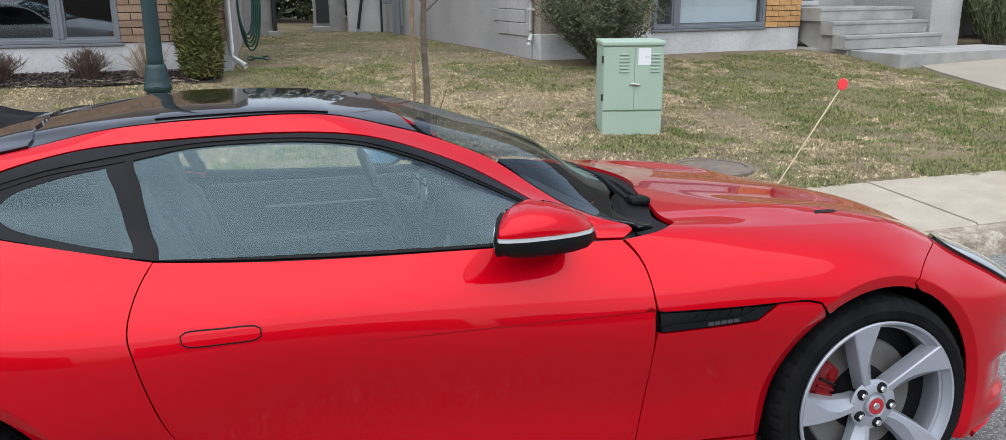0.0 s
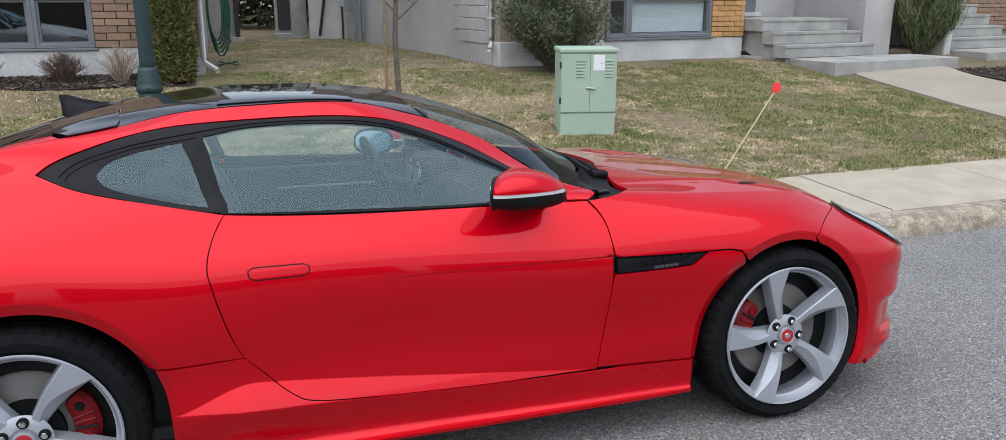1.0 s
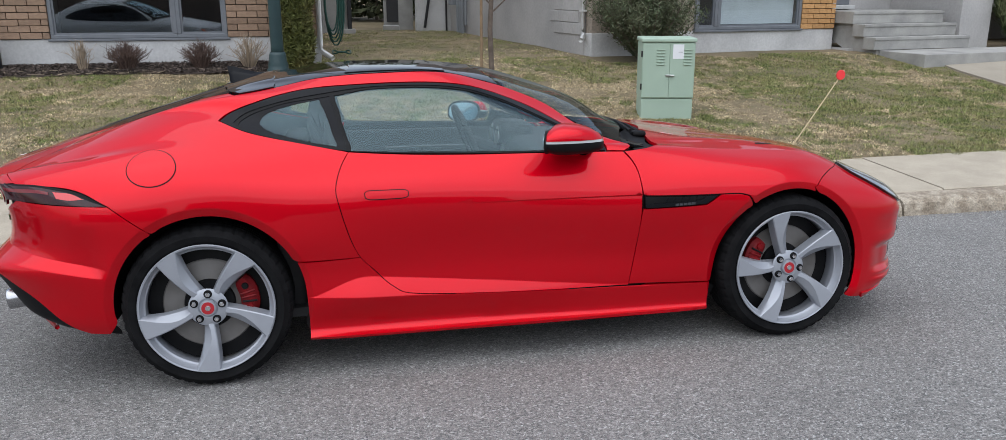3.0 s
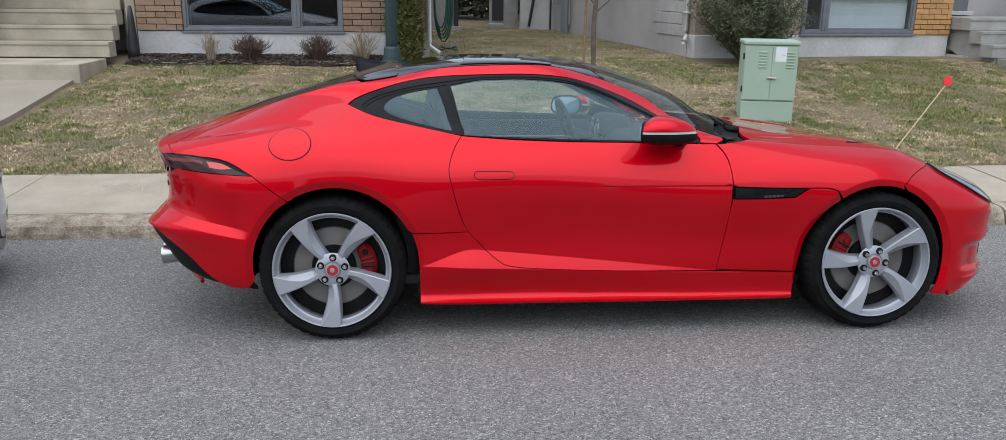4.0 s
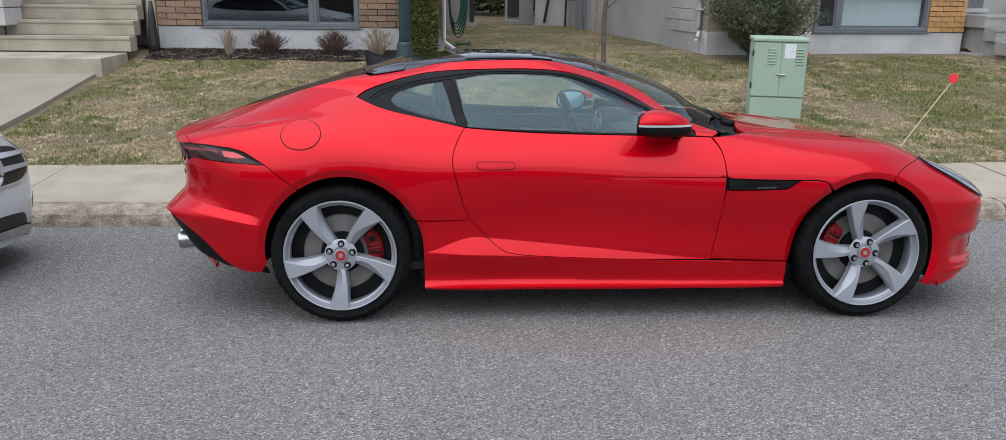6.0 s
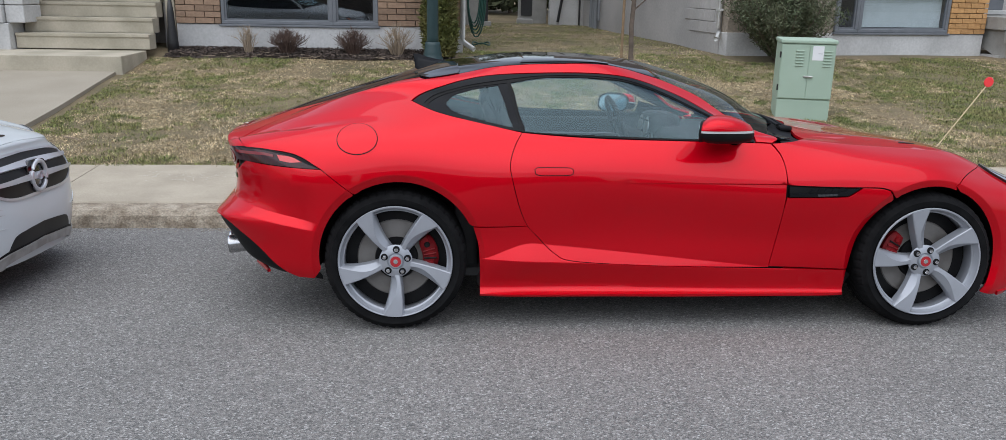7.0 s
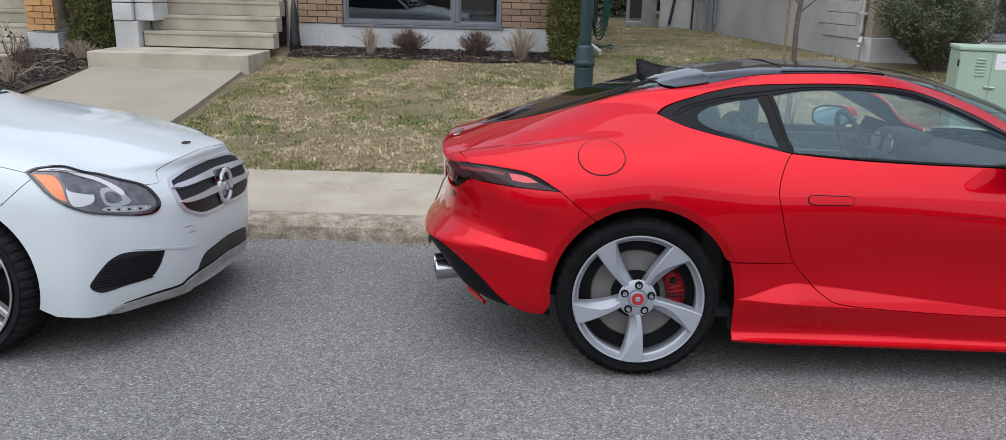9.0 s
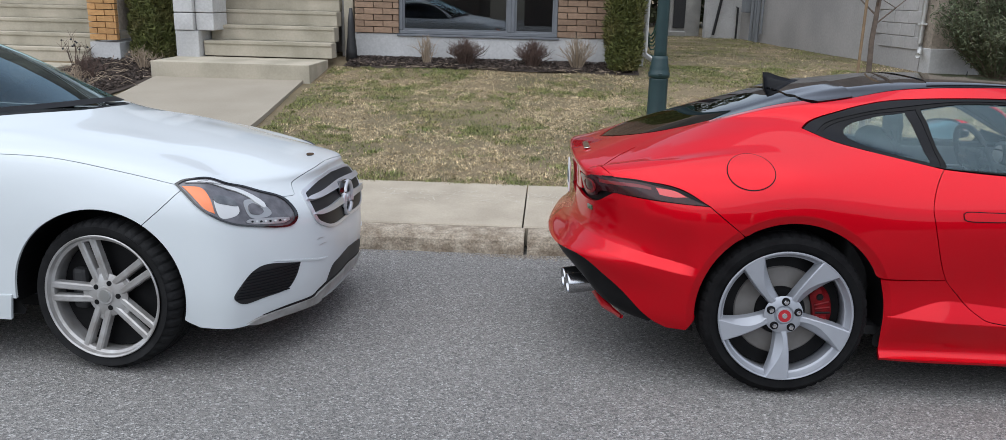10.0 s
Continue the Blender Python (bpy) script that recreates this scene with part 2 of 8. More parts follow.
def prism(pts, y0, y1, bevel=0.0):
    """A polygon in x, z drawn out along y."""
    bm = bmesh.new()
    lo = [bm.verts.new((x, y0, z)) for x, z in pts]
    hi = [bm.verts.new((x, y1, z)) for x, z in pts]
    bm.faces.new(lo)
    bm.faces.new(hi[::-1])
    for i in range(len(pts)):
        j = (i + 1) % len(pts)
        bm.faces.new((lo[j], lo[i], hi[i], hi[j]))
    bmesh.ops.recalc_face_normals(bm, faces=bm.faces)
    if bevel:
        bmesh.ops.bevel(bm, geom=list(bm.edges), offset=bevel, segments=2, affect="EDGES", profile=0.5)
    return bm


def tube(bm, pts, radii, sides=8, cap=True):
    """A round bar along points."""
    pts = [Vector(p) for p in pts]
    if not hasattr(radii, "__len__"):
        radii = [radii] * len(pts)
    rings = []
    for i, p in enumerate(pts):
        d = (pts[min(i + 1, len(pts) - 1)] - pts[max(i - 1, 0)]).normalized()
        a = d.cross(Vector((0, 0, 1)) if abs(d.z) < 0.9 else Vector((0, 1, 0))).normalized()
        b = d.cross(a)
        rings.append([bm.verts.new(p + radii[i] * (math.cos(2 * math.pi * k / sides) * a + math.sin(2 * math.pi * k / sides) * b)) for k in range(sides)])
    for r, s in zip(rings, rings[1:]):
        for k in range(sides):
            bm.faces.new((r[k], r[(k + 1) % sides], s[(k + 1) % sides], s[k]))
    if cap:
        bm.faces.new(rings[0])
        bm.faces.new(rings[-1][::-1])
    return bm


def lathe(bm, profile, sides=24, axis="z", centre=(0, 0, 0)):
    """Turns a profile of (radius, height) about an axis."""
    rings = []
    for r, h in profile:
        ring = []
        for k in range(sides):
            c, s = math.cos(2 * math.pi * k / sides) * r, math.sin(2 * math.pi * k / sides) * r
            p = (c, s, h) if axis == "z" else (c, h, s)
            ring.append(bm.verts.new(Vector(p) + Vector(centre)))
        rings.append(ring)
    for r, s in zip(rings, rings[1:]):
        for k in range(sides):
            bm.faces.new((r[k], r[(k + 1) % sides], s[(k + 1) % sides], s[k]))
    bm.faces.new(rings[0])
    bm.faces.new(rings[-1])
    bmesh.ops.recalc_face_normals(bm, faces=bm.faces)
    return bm


# ---- the lie of the land ----
FALL = math.tan(radians(3.8))


def kerb_y(x):
    return 2.27 + 0.012 * (x + 1.5) + 0.0022 * max(0.0, x - 1) ** 2


def ground_z(x, y):
    """Height of the lawns: level with the pavement's back edge, rising to the houses."""
    d = y - kerb_y(x) - 1.42
    pts = ((0, 0.03), (2.45, 0.15), (4.8, 0.31), (6.4, 0.53), (9, 0.57), (16, 0.62), (30, 1.2), (60, 2.0), (900, 3.0))
    for (a, za), (b, zb) in zip(pts, pts[1:]):
        if d < b:
            return za + (zb - za) * max(0.0, (d - a) / (b - a))
    return pts[-1][1]


def sheet(name, xs, ys, f, mat, label="", kind="structure", category="", drop=None):
    verts = [(x, y, f(x, y)) for y in ys for x in xs]
    n = len(xs)
    faces = [(j * n + i, j * n + i + 1, (j + 1) * n + i + 1, (j + 1) * n + i) for j in range(len(ys) - 1) for i in range(n - 1)]
    ob = raw(name, verts, faces, mat, smooth=True)
    return tagged(ob, label, category, kind=kind)


def steps(a, b, d):
    return list(np.linspace(a, b, max(2, int(round((b - a) / d)) + 1)))


# the road: a crowned sheet that falls to the kerb
def road_z(x, y):
    z = -FALL * y if y > -4.8 else FALL * 4.8 - 0.03 * (-4.8 - y)
    return z + (0.004 * noise.noise((x * 0.9, y * 0.9, 0)) if abs(x) < 20 and -8 < y < 3 else 0)


xs_road = [-300, -120, -60, -30, -16] + steps(-10, 16, 0.4) + [24, 40, 80, 160, 300]
ys_road = [-300, -80, -30, -13] + steps(-9, 2.8, 0.3)
sheet("road", xs_road, ys_road, road_z, ASPHALT, "grey worn asphalt road with fine pale aggregate", category="road")
far = sheet("ground", [-900, -300, -100, -50, -30] + steps(-20, 24, 0.5) + [30, 50, 100, 300, 900], [3.3] + steps(3.6, 20, 0.4) + [24, 30, 45, 80, 200, 900],
            lambda x, y: ground_z(x, y) - 0.012 + (0.02 * noise.noise((x * 0.8, y * 0.8, 3)) if abs(x) < 25 and 4 < y < 22 else 0) - (0.25 if y < kerb_y(x) + 1.35 else 0), LAWN,
            "patchy early spring lawn of straw and green grass", category="lawn")

# kerb and pavement slabs, joint by joint
pavement = empty("pavement", pose(0, 0, 0), "pale concrete pavement slabs with worn broom finish", "pavement", kind="structure")
kerb = empty("kerb", pose(0, 0, 0), "weathered crumbling concrete kerb along the road", "kerb", kind="structure")
JOINT = [-1.16 + 1.68 * k for k in range(-11, 14)]
rnd = random.Random(4)
for a, b in zip(JOINT, JOINT[1:]):
    n = 6
    sub = [a + 0.006 + (b - a - 0.012) * i / n for i in range(n + 1)]
    verts, faces = [], []
    dz = rnd.uniform(-0.004, 0.004)
    for x in sub:
        k = kerb_y(x)
        rows = ((k + 0.24, -0.16), (k + 0.24, -0.022 + dz), (k + 0.255, -0.012 + dz), (k + 1.40, 0.028 + dz), (k + 1.42, 0.018 + dz), (k + 1.42, -0.16))
        verts += [(x, y, z) for y, z in rows]
    m = 6
    for i in range(n):
        for j in range(m - 1):
            faces.append((i * m + j, (i + 1) * m + j, (i + 1) * m + j + 1, i * m + j + 1))
    faces += [tuple(range(m)), tuple(range(n * m, n * m + m))[::-1]]
    raw("slab", verts, faces, CONCRETE, pavement)
KJ = [-1.13 + 1.68 * k + (1.1 if k > 2 else 0) for k in range(-11, 14)]
for a, b in zip(KJ, KJ[1:]):
    n = 48
    gap = 0.012
    verts, faces = [], []
    for i in range(n + 1):
        x = a + gap + (b - a - 2 * gap) * i / n
        k = kerb_y(x)
        w1 = 0.012 * noise.noise((x * 6, 1.7, 0)) + 0.006 * noise.noise((x * 21, 5, 0))
        w2 = 0.014 * noise.noise((x * 5, 9.1, 0)) + 0.008 * noise.noise((x * 25, 2, 0))
        base = -FALL * k - 0.03
        rows = ((k - 0.012 + w1, base), (k + 0.002 + w1, -0.115 + w2), (k + 0.022 + w2, -0.065 + w1), (k + 0.06 + w1, -0.034 + 0.6 * w2),
                (k + 0.105 + w2, -0.026), (k + 0.236, -0.024), (k + 0.236, base))
        verts += [(x, y, z) for y, z in rows]
    m = 7
    for i in range(n):
        for j in range(m - 1):
            faces.append((i * m + j, (i + 1) * m + j, (i + 1) * m + j + 1, i * m + j + 1))
    faces += [tuple(range(m)), tuple(range(n * m, n * m + m))[::-1]]
    raw("kerbstone", verts, faces, KERB, kerb)


# ---- walls of bricks ----
def brick_wall(parent, u0, u1, z0, z1, place, mat, length=0.30, height=0.095, depth=0.09, holes=()):
    """Courses of bricks on a wall plane; place(u, out, z) gives the world point; holes are (u0, u1, z0, z1)."""
    cache = {}

    def brick_mesh(w):
        key = round(w, 3)
        if key not in cache:
            bm = block(-w / 2, w / 2, -depth, 0, -height / 2 + 0.005, height / 2 - 0.005, bevel=0.004, seg=1)
            cache[key] = mesh_of("brick", bm, mat)
        return cache[key]

    row, z = 0, z0
    rr = random.Random(int(u0 * 100))
    while z + height <= z1 + 1e-6:
        spans = [(u0, u1)]
        for h0, h1, g0, g1 in holes:
            if z + height > g0 + 0.01 and z < g1 - 0.01:
                spans = [s for a, b in spans for s in ((a, min(b, h0)), (max(a, h1), b)) if s[1] - s[0] > 0.02]
        for a, b in spans:
            u = a - (length / 2 if row % 2 else 0)
            while u < b - 0.01:
                s, e = max(u, a), min(u + length, b)
                if e - s > 0.03:
                    ob = new("brick", brick_mesh(e - s - 0.01))
                    ob.parent = parent
                    ob.matrix_world = place((s + e) / 2, rr.uniform(-0.002, 0.002), z + height / 2)
                u += length
        z += height
        row += 1


def wall_panel(name, bm, mat, label, category="wall"):
    return tagged(part(name, bm, mat), label, category, kind="structure")


def window_unit(name, u0, u1, z0, z1, mull, place, label, blind=False, sill=True):
    """A grey framed window of two lights in a deep opening."""
    w = empty(name, place(0, 0, 0), label, "window", kind="structure")
    f = 0.055
    for s, e in ((u0, mull), (mull, u1)):
        sash = None
        bm = bmesh.new()
        box(bm, s, e, -0.02, 0.07, z0, z0 + f, 0.006, 1)
        box(bm, s, e, -0.02, 0.07, z1 - f, z1, 0.006, 1)
        box(bm, s, s + f, -0.02, 0.07, z0 + f, z1 - f, 0.006, 1)
        box(bm, e - f, e, -0.02, 0.07, z0 + f, z1 - f, 0.006, 1)
        sash = part("window_frame", bm, FRAME_GREY, w)
        bm = bmesh.new()
        g = 0.028
        a, b, c, d = s + f, e - f, z0 + f, z1 - f
        box(bm, a, b, 0.005, 0.045, c, c + g)
        box(bm, a, b, 0.005, 0.045, d - g, d)
        box(bm, a, a + g, 0.005, 0.045, c + g, d - g)
        box(bm, b - g, b, 0.005, 0.045, c + g, d - g)
        part("bead", bm, FRAME_GREY, sash)
        pane = part("pane", block(a + g, b - g, 0.02, 0.026, c + g, d - g), WINDOW_GLASS, sash)
        pane.visible_shadow = False
    if sill:
        part("window_sill", block(u0 - 0.03, u1 + 0.03, -0.05, 0.1, z0 - 0.035, z0 - 0.003, 0.004, 1), FRAME_GREY, w)
    # flat sheet behind the panes, coloured near-black for the room's shade
    part("room_box", prism([(u0 - 0.3, z0 - 0.5), (u1 + 0.3, z0 - 0.5), (u1 + 0.3, z1 + 0.5), (u0 - 0.3, z1 + 0.5)], 1.6, 1.65), UNLIT_ROOM, w)
    if blind:
        s = mull + 0.12
        n = int((z1 - z0 - 0.16) / 0.028)
        for i in range(n):
            part("blind_slat", block(s, u1 - 0.1, 0.1, 0.125, z0 + 0.09 + i * 0.028, z0 + 0.1165 + i * 0.028), BLIND, w)
    return w


# ---- brown brick house ----
def place_a(u, out, z):
    return pose(u, 10.2 + out, z)


house_a_foundation = wall_panel("wall_foundation_brown_house", block(-4.12, 0.42, 10.22, 10.5, -0.2, 0.92, 0.006, 1), FOUND, "pale grey rendered foundation under brown brick")
wa = bmesh.new()
box(wa, -4.12, -3.42, 10.285, 10.5, 0.92, 3.2)
box(wa, -0.94, 0.42, 10.285, 10.5, 0.92, 3.2)
box(wa, -3.42, -0.94, 10.285, 10.5, 1.60, 3.2)
house_a = wall_panel("wall_brown_house", wa, MORTAR, "brown brick house wall with a basement window")
window_unit("window_1", -3.42, -0.94, 0.925, 1.60, -1.66, lambda u, o, z: pose(u, 10.24 + o, z), "grey framed basement window with dark glass")
wall_panel("wall_brown_house_side", block(0.16, 0.42, 10.5, 18.5, -0.2, 3.2), GREYWALL, "grey rendered side wall of the brown house")
wall_panel("wall_brown_house_return", block(-4.4, -4.12, 10.5, 18.5, -0.2, 3.2), GREYWALL, "plain side wall behind the stairs")
wall_panel("wall_entry_left", block(-6.6, -4.12, 11.3, 11.5, 0.0, 3.2), GREYWALL, "plain grey wall behind the concrete stairs")
# entry threshold seen over the top step
door1 = empty("door_1", pose(0, 0, 0), "white door sill above the concrete stairs", "door", kind="structure")
part("threshold", block(-5.75, -4.75, 11.12, 11.29, 1.47, 1.54, 0.006, 1), WHITE_PVC, door1)
part("door_panel", block(-5.7, -4.8, 11.22, 11.295, 1.545, 3.1, 0.004, 1), FRAME_GREY, door1)
part("mat", block(-5.6, -4.85, 10.8, 11.1, 1.452, 1.47, 0.004, 1), BLACK_PLASTIC, door1)


# ---- concrete stairs ----
def stairs(name, label, x0, x1, y0, z0, rise, run, count, mat, m, top_depth=0.9, cheek=(), base=0.0):
    """Cast concrete steps with slightly overhanging nosings, going back and up from y0, z0."""
    t = empty(name, m, label, "stairs", "front stairs")
    for i in range(count):
        z = z0 + rise * i
        depth = run if i < count - 1 else top_depth
        pts = [(y0 + run * i + 0.018, z), (y0 + run * i + 0.018, z + rise - 0.05), (y0 + run * i, z + rise - 0.045), (y0 + run * i, z + rise),
               (y0 + run * i + depth, z + rise), (y0 + run * i + depth, z)]
        inset = 0.03 * i
        bm = bmesh.new()
        a = [bm.verts.new((x0 + inset * 0.2, y, zz)) for y, zz in pts]
        b = [bm.verts.new((x1 - inset, y, zz)) for y, zz in pts]
        bm.faces.new(a)
        bm.faces.new(b[::-1])
        for k in range(len(pts)):
            j = (k + 1) % len(pts)
            bm.faces.new((a[j], a[k], b[k], b[j]))
        bmesh.ops.recalc_face_normals(bm, faces=bm.faces)
        bmesh.ops.bevel(bm, geom=[e for e in bm.edges], offset=0.006, segments=2, affect="EDGES")
        part("step", bm, mat, t)
    for c0, c1, ya, yb, za, zb in cheek:
        part("cheek_wall", block(c0, c1, ya, yb, za, zb, 0.008, 1), mat, t)
    return t


stairs("front_stairs", "pale weathered concrete front stairs with stained risers", -6.25, -4.30, 9.42, 0.565, 0.222, 0.30, 4, STAIR, pose(0, 0, 0), top_depth=1.0,
       cheek=((-4.32, -4.17, 10.33, 11.3, 0.0, 1.46),))
landing_a = tagged(part("stair_landing", block(-6.62, -4.36, 8.42, 9.44, 0.10, 0.55, 0.01, 2), STAIR), "concrete landing slab at the foot of the stairs", "landing")
pier = empty("entry_pier", pose(0, 0, 0), "grey block pier beside the concrete stairs", "pier")
part("plinth", block(-6.62, -6.27, 9.30, 9.9, 0.2, 0.93, 0.008, 1), FOUND, pier)
for i in range(8):
    for s in (0, 1):
        w0, w1 = (-6.66, -6.35) if (i + s) % 2 else (-6.66, -6.06)
        part("pier_block", block(-6.62 + (0.0 if s == 0 else 0.30), -6.33 if s == 0 else -6.05, 9.28 if s == 0 else 9.36, 9.9, 0.935 + i * 0.26, 1.185 + i * 0.26, 0.012, 2), FOUND, pier)
# walk from the landing to the pavement, following the slope
walk_a = empty("front_walk", pose(0, 0, 0), "smooth pale concrete garden walk", "walkway", kind="structure")


def slab_path(parent, ya, yb, xa, xb, mat, n=14, thick=0.1, up=0.03):
    """A slab whose side edges run from xa(t) to xb(t) while it goes from ya to yb."""
    verts, faces = [], []
    for i in range(n + 1):
        t = i / n
        y = ya + (yb - ya) * t
        l, r = xa(t), xb(t)
        z = ground_z((l + r) / 2, y) + up
        verts += [(l, y, z - thick), (l, y, z), (r, y, z), (r, y, z - thick)]
    for i in range(n):
        for j in range(3):
            faces.append((i * 4 + j, i * 4 + j + 1, i * 4 + j + 5, i * 4 + j + 4))
    faces += [(0, 3, 2, 1), (n * 4, n * 4 + 1, n * 4 + 2, n * 4 + 3)]
    return raw("slab", verts, faces, mat, parent)


slab_path(walk_a, 3.70, 8.43, lambda t: -6.02 - 0.55 * t, lambda t: -4.02 - 0.44 * t, WALK)

# ---- grey house with ochre brick, turned a little with the bend of the street ----
TB = 8.5
MB = pose(4.85, 10.4, 0, 0, 0, TB)


def place_b(u, out, z):
    return MB @ pose(u, out, z)


def under_b(ob):
    ob.matrix_world = MB
    return ob


under_b(wall_panel("wall_foundation_grey_house", block(0, 4.95, 0.02, 0.3, -0.2, 0.9, 0.006, 1), FOUND, "stained pale rendered foundation wall"))
wb = bmesh.new()
box(wb, 0.02, 1.98, 0.06, 0.3, 0.9, 3.2)
box(wb, 4.20, 4.95, 0.085, 0.3, 0.9, 3.2)
box(wb, 1.98, 4.20, 0.06, 0.3, 1.62, 3.2)
house_b = under_b(wall_panel("wall_grey_house", wb, MORTAR, "grey house front wall with ochre brick"))
wbs = bmesh.new()
box(wbs, 0, 0.25, 0.32, 11.0, -0.2, 3.2)
under_b(wall_panel("wall_grey_house_side", wbs, GREYWALL, "long grey rendered side wall"))
corner = under_b(tagged(new("wall_corner_blocks"), "grey block courses at the house corner", "wall", kind="structure"))
for i in range(9):
    for j in range(3):
        part("block", block(-0.02, 0.08, 0.33 + j * 0.42 + (0.2 if i % 2 else 0), 0.33 + j * 0.42 + (0.2 if i % 2 else 0) + 0.41, 0.86 + i * 0.2, 1.05 + i * 0.2, 0.006, 1), GREYWALL, corner)
window_unit("window_2", 1.98, 4.20, 0.92, 1.62, 2.42, lambda u, o, z: MB @ pose(u, o + 0.03, z), "grey framed basement window with white blind", blind=True)
under_b(wall_panel("wall_grey_house_return", block(4.95, 5.2, 0.3, 9, -0.2, 3.2), GREYWALL, "plain wall beside the grey stairs"))
under_b(wall_panel("wall_entry_right", block(4.95, 16, 1.2, 1.4, -0.2, 3.2), GREYWALL, "grey block wall behind the stairs"))
door2 = under_b(empty("door_2", pose(0, 0, 0), "grey door sill above the stairs", "door", kind="structure"))
part("threshold", block(5.3, 6.3, 1.02, 1.19, 1.222, 1.30, 0.006, 1), WHITE_PVC, door2)
part("door_panel", block(5.35, 6.25, 1.14, 1.195, 1.305, 3.1, 0.004, 1), FRAME_GREY, door2)
stairs("front_stairs", "grey concrete front stairs with dark stains", 4.97, 7.15, -1.05, 0.57, 0.215, 0.30, 3, STAIR_GREY, MB, top_depth=1.2)
under_b(wall_panel("wall_stair_recess", block(4.97, 5.12, -0.42, 1.2, 0.1, 0.56), GREYWALL, "grey wall under the side of the stairs"))
under_b(tagged(part("stair_landing", block(5.1, 8.15, -2.05, -1.03, 0.1, 0.565, 0.01, 2), STAIR_GREY), "grey concrete landing slab below the stairs", "landing"))
bm = bmesh.new()
rise = [(-1.0, 0.45), (-0.42, 0.45), (0.9, 1.0), (0.9, 1.19), (-0.35, 0.99), (-0.72, 0.77), (-1.0, 0.60)]
pa, pb = [bm.verts.new((5.06, y, z)) for y, z in rise], [bm.verts.new((5.30, y, z)) for y, z in rise]
bm.faces.new(pa), bm.faces.new(pb[::-1])
for k in range(len(rise)):
    j = (k + 1) % len(rise)
    bm.faces.new((pa[j], pa[k], pb[k], pb[j]))
bmesh.ops.recalc_face_normals(bm, faces=bm.faces)
under_b(tagged(part("stair_stringer", bm, STAIR_GREY), "sloping grey concrete stringer under the stairs", "stringer"))
walk_b = empty("front_walk", pose(0, 0, 0), "pale concrete garden walk to the pavement", "walkway", kind="structure")
slab_path(walk_b, 4.0, 9.5, lambda t: 9.75 + 0.95 * t, lambda t: 11.9 + 0.95 * t, WALK)
# next stairs along, beside the tall evergreen
stairs("front_stairs", "grey concrete stairs of the neighbouring house", 9.4, 11.6, -0.85, 0.60, 0.215, 0.30, 4, STAIR_GREY, MB, top_depth=1.2)
under_b(tagged(part("stair_landing", block(9.4, 11.9, -1.75, -0.83, 0.1, 0.595, 0.01, 2), STAIR_GREY), "low concrete landing of the neighbouring house", "landing"))
under_b(tagged(part("divider_wall", block(7.35, 8.1, -0.6, 1.2, 0.0, 2.4, 0.01, 1), GREYWALL), "smooth grey concrete dividing wall", "wall"))
under_b(tagged(part("low_post", block(9.16, 9.36, -1.0, -0.7, 0.2, 0.98, 0.03, 2), FOUND), "pale rounded concrete post beside the stairs", "post"))
nb = under_b(wall_panel("wall_neighbour_right", block(11.6, 16, 0.4, 1.2, -0.2, 3.2), MORTAR, "brown brick wall of the neighbouring house"))

# neighbour to the left: stairs, brick pier and planting bed
stairs("front_stairs", "pale concrete stairs of the next house", -11.0, -8.0, 9.3, 0.42, 0.2, 0.30, 5, STAIR, pose(0, 0, 0), top_depth=1.0)
tagged(part("stair_landing", block(-11.2, -8.05, 8.1, 9.32, 0.0, 0.41, 0.01, 2), STAIR), "concrete landing of the next house", "landing")
left_pier = wall_panel("wall_left_pier", block(-7.98, -7.55, 9.46, 11.3, 0.9, 3.2), MORTAR, "ochre brick pier beside the cedar", "pier")
wall_panel("wall_left_pier_base", block(-8.0, -7.54, 9.4, 11.3, 0.1, 0.72, 0.006, 1), FOUND, "grey rendered base of the brick pier")
wall_panel("wall_left_return", block(-7.56, -6.64, 10.6, 10.8, 0.0, 3.2), GREYWALL, "plain wall behind the cedar")

# ---- the gap between the houses ----
alley = tagged(new("wall_back_yard"), "pale concrete walls at the back of the yard", "wall", kind="structure")
part("panel", block(0.42, 1.05, 18.0, 18.3, 0.4, 2.6, 0.01, 1), STAIR_GREY, alley)
part("panel", block(2.0, 2.75, 19.4, 19.7, 0.5, 2.6, 0.01, 1), STAIR_GREY, alley)
part("panel", block(2.75, 3.9, 18.6, 18.9, 0.5, 2.6, 0.01, 1), FOUND, alley)
part("footing", block(1.95, 2.35, 19.0, 19.4, 0.45, 0.72, 0.01, 1), STAIR_GREY, alley)
part("footing", block(0.9, 1.2, 17.7, 18.0, 0.45, 0.70, 0.01, 1), STAIR_GREY, alley)
part("dark_panel", block(2.06, 2.36, 19.34, 19.4, 0.8, 2.5, 0.01, 1), BLACK_PLASTIC, alley)
part("post", block(1.02, 1.12, 17.8, 17.95, 0.6, 2.6, 0.01, 1), BLACK_PLASTIC, alley)
bm = bmesh.new()
tube(bm, [(2.95, 18.5, 0.68), (3.2, 18.5, 2.2)], 0.035)
part("brace", bm, BLACK_PLASTIC, alley)
meter = under_b(empty("gas_and_power_pipes", pose(0, 0, 0), "grey conduit pipes up the side wall", "pipes"))
for k, (v, r, z0) in enumerate(((7.35, 0.05, 0.6), (7.15, 0.04, 0.6), (6.98, 0.045, 0.58), (6.75, 0.03, 0.8))):
    bm = bmesh.new()
    tube(bm, [(-0.08, v, z0), (-0.08, v, 2.6)], r)
    part("pipe", bm, GREY_PVC, meter)
part("meter_box", block(-0.2, -0.02, 7.5, 7.8, 1.25, 1.75, 0.01, 1), GREY_PVC, meter)
bm = bmesh.new()
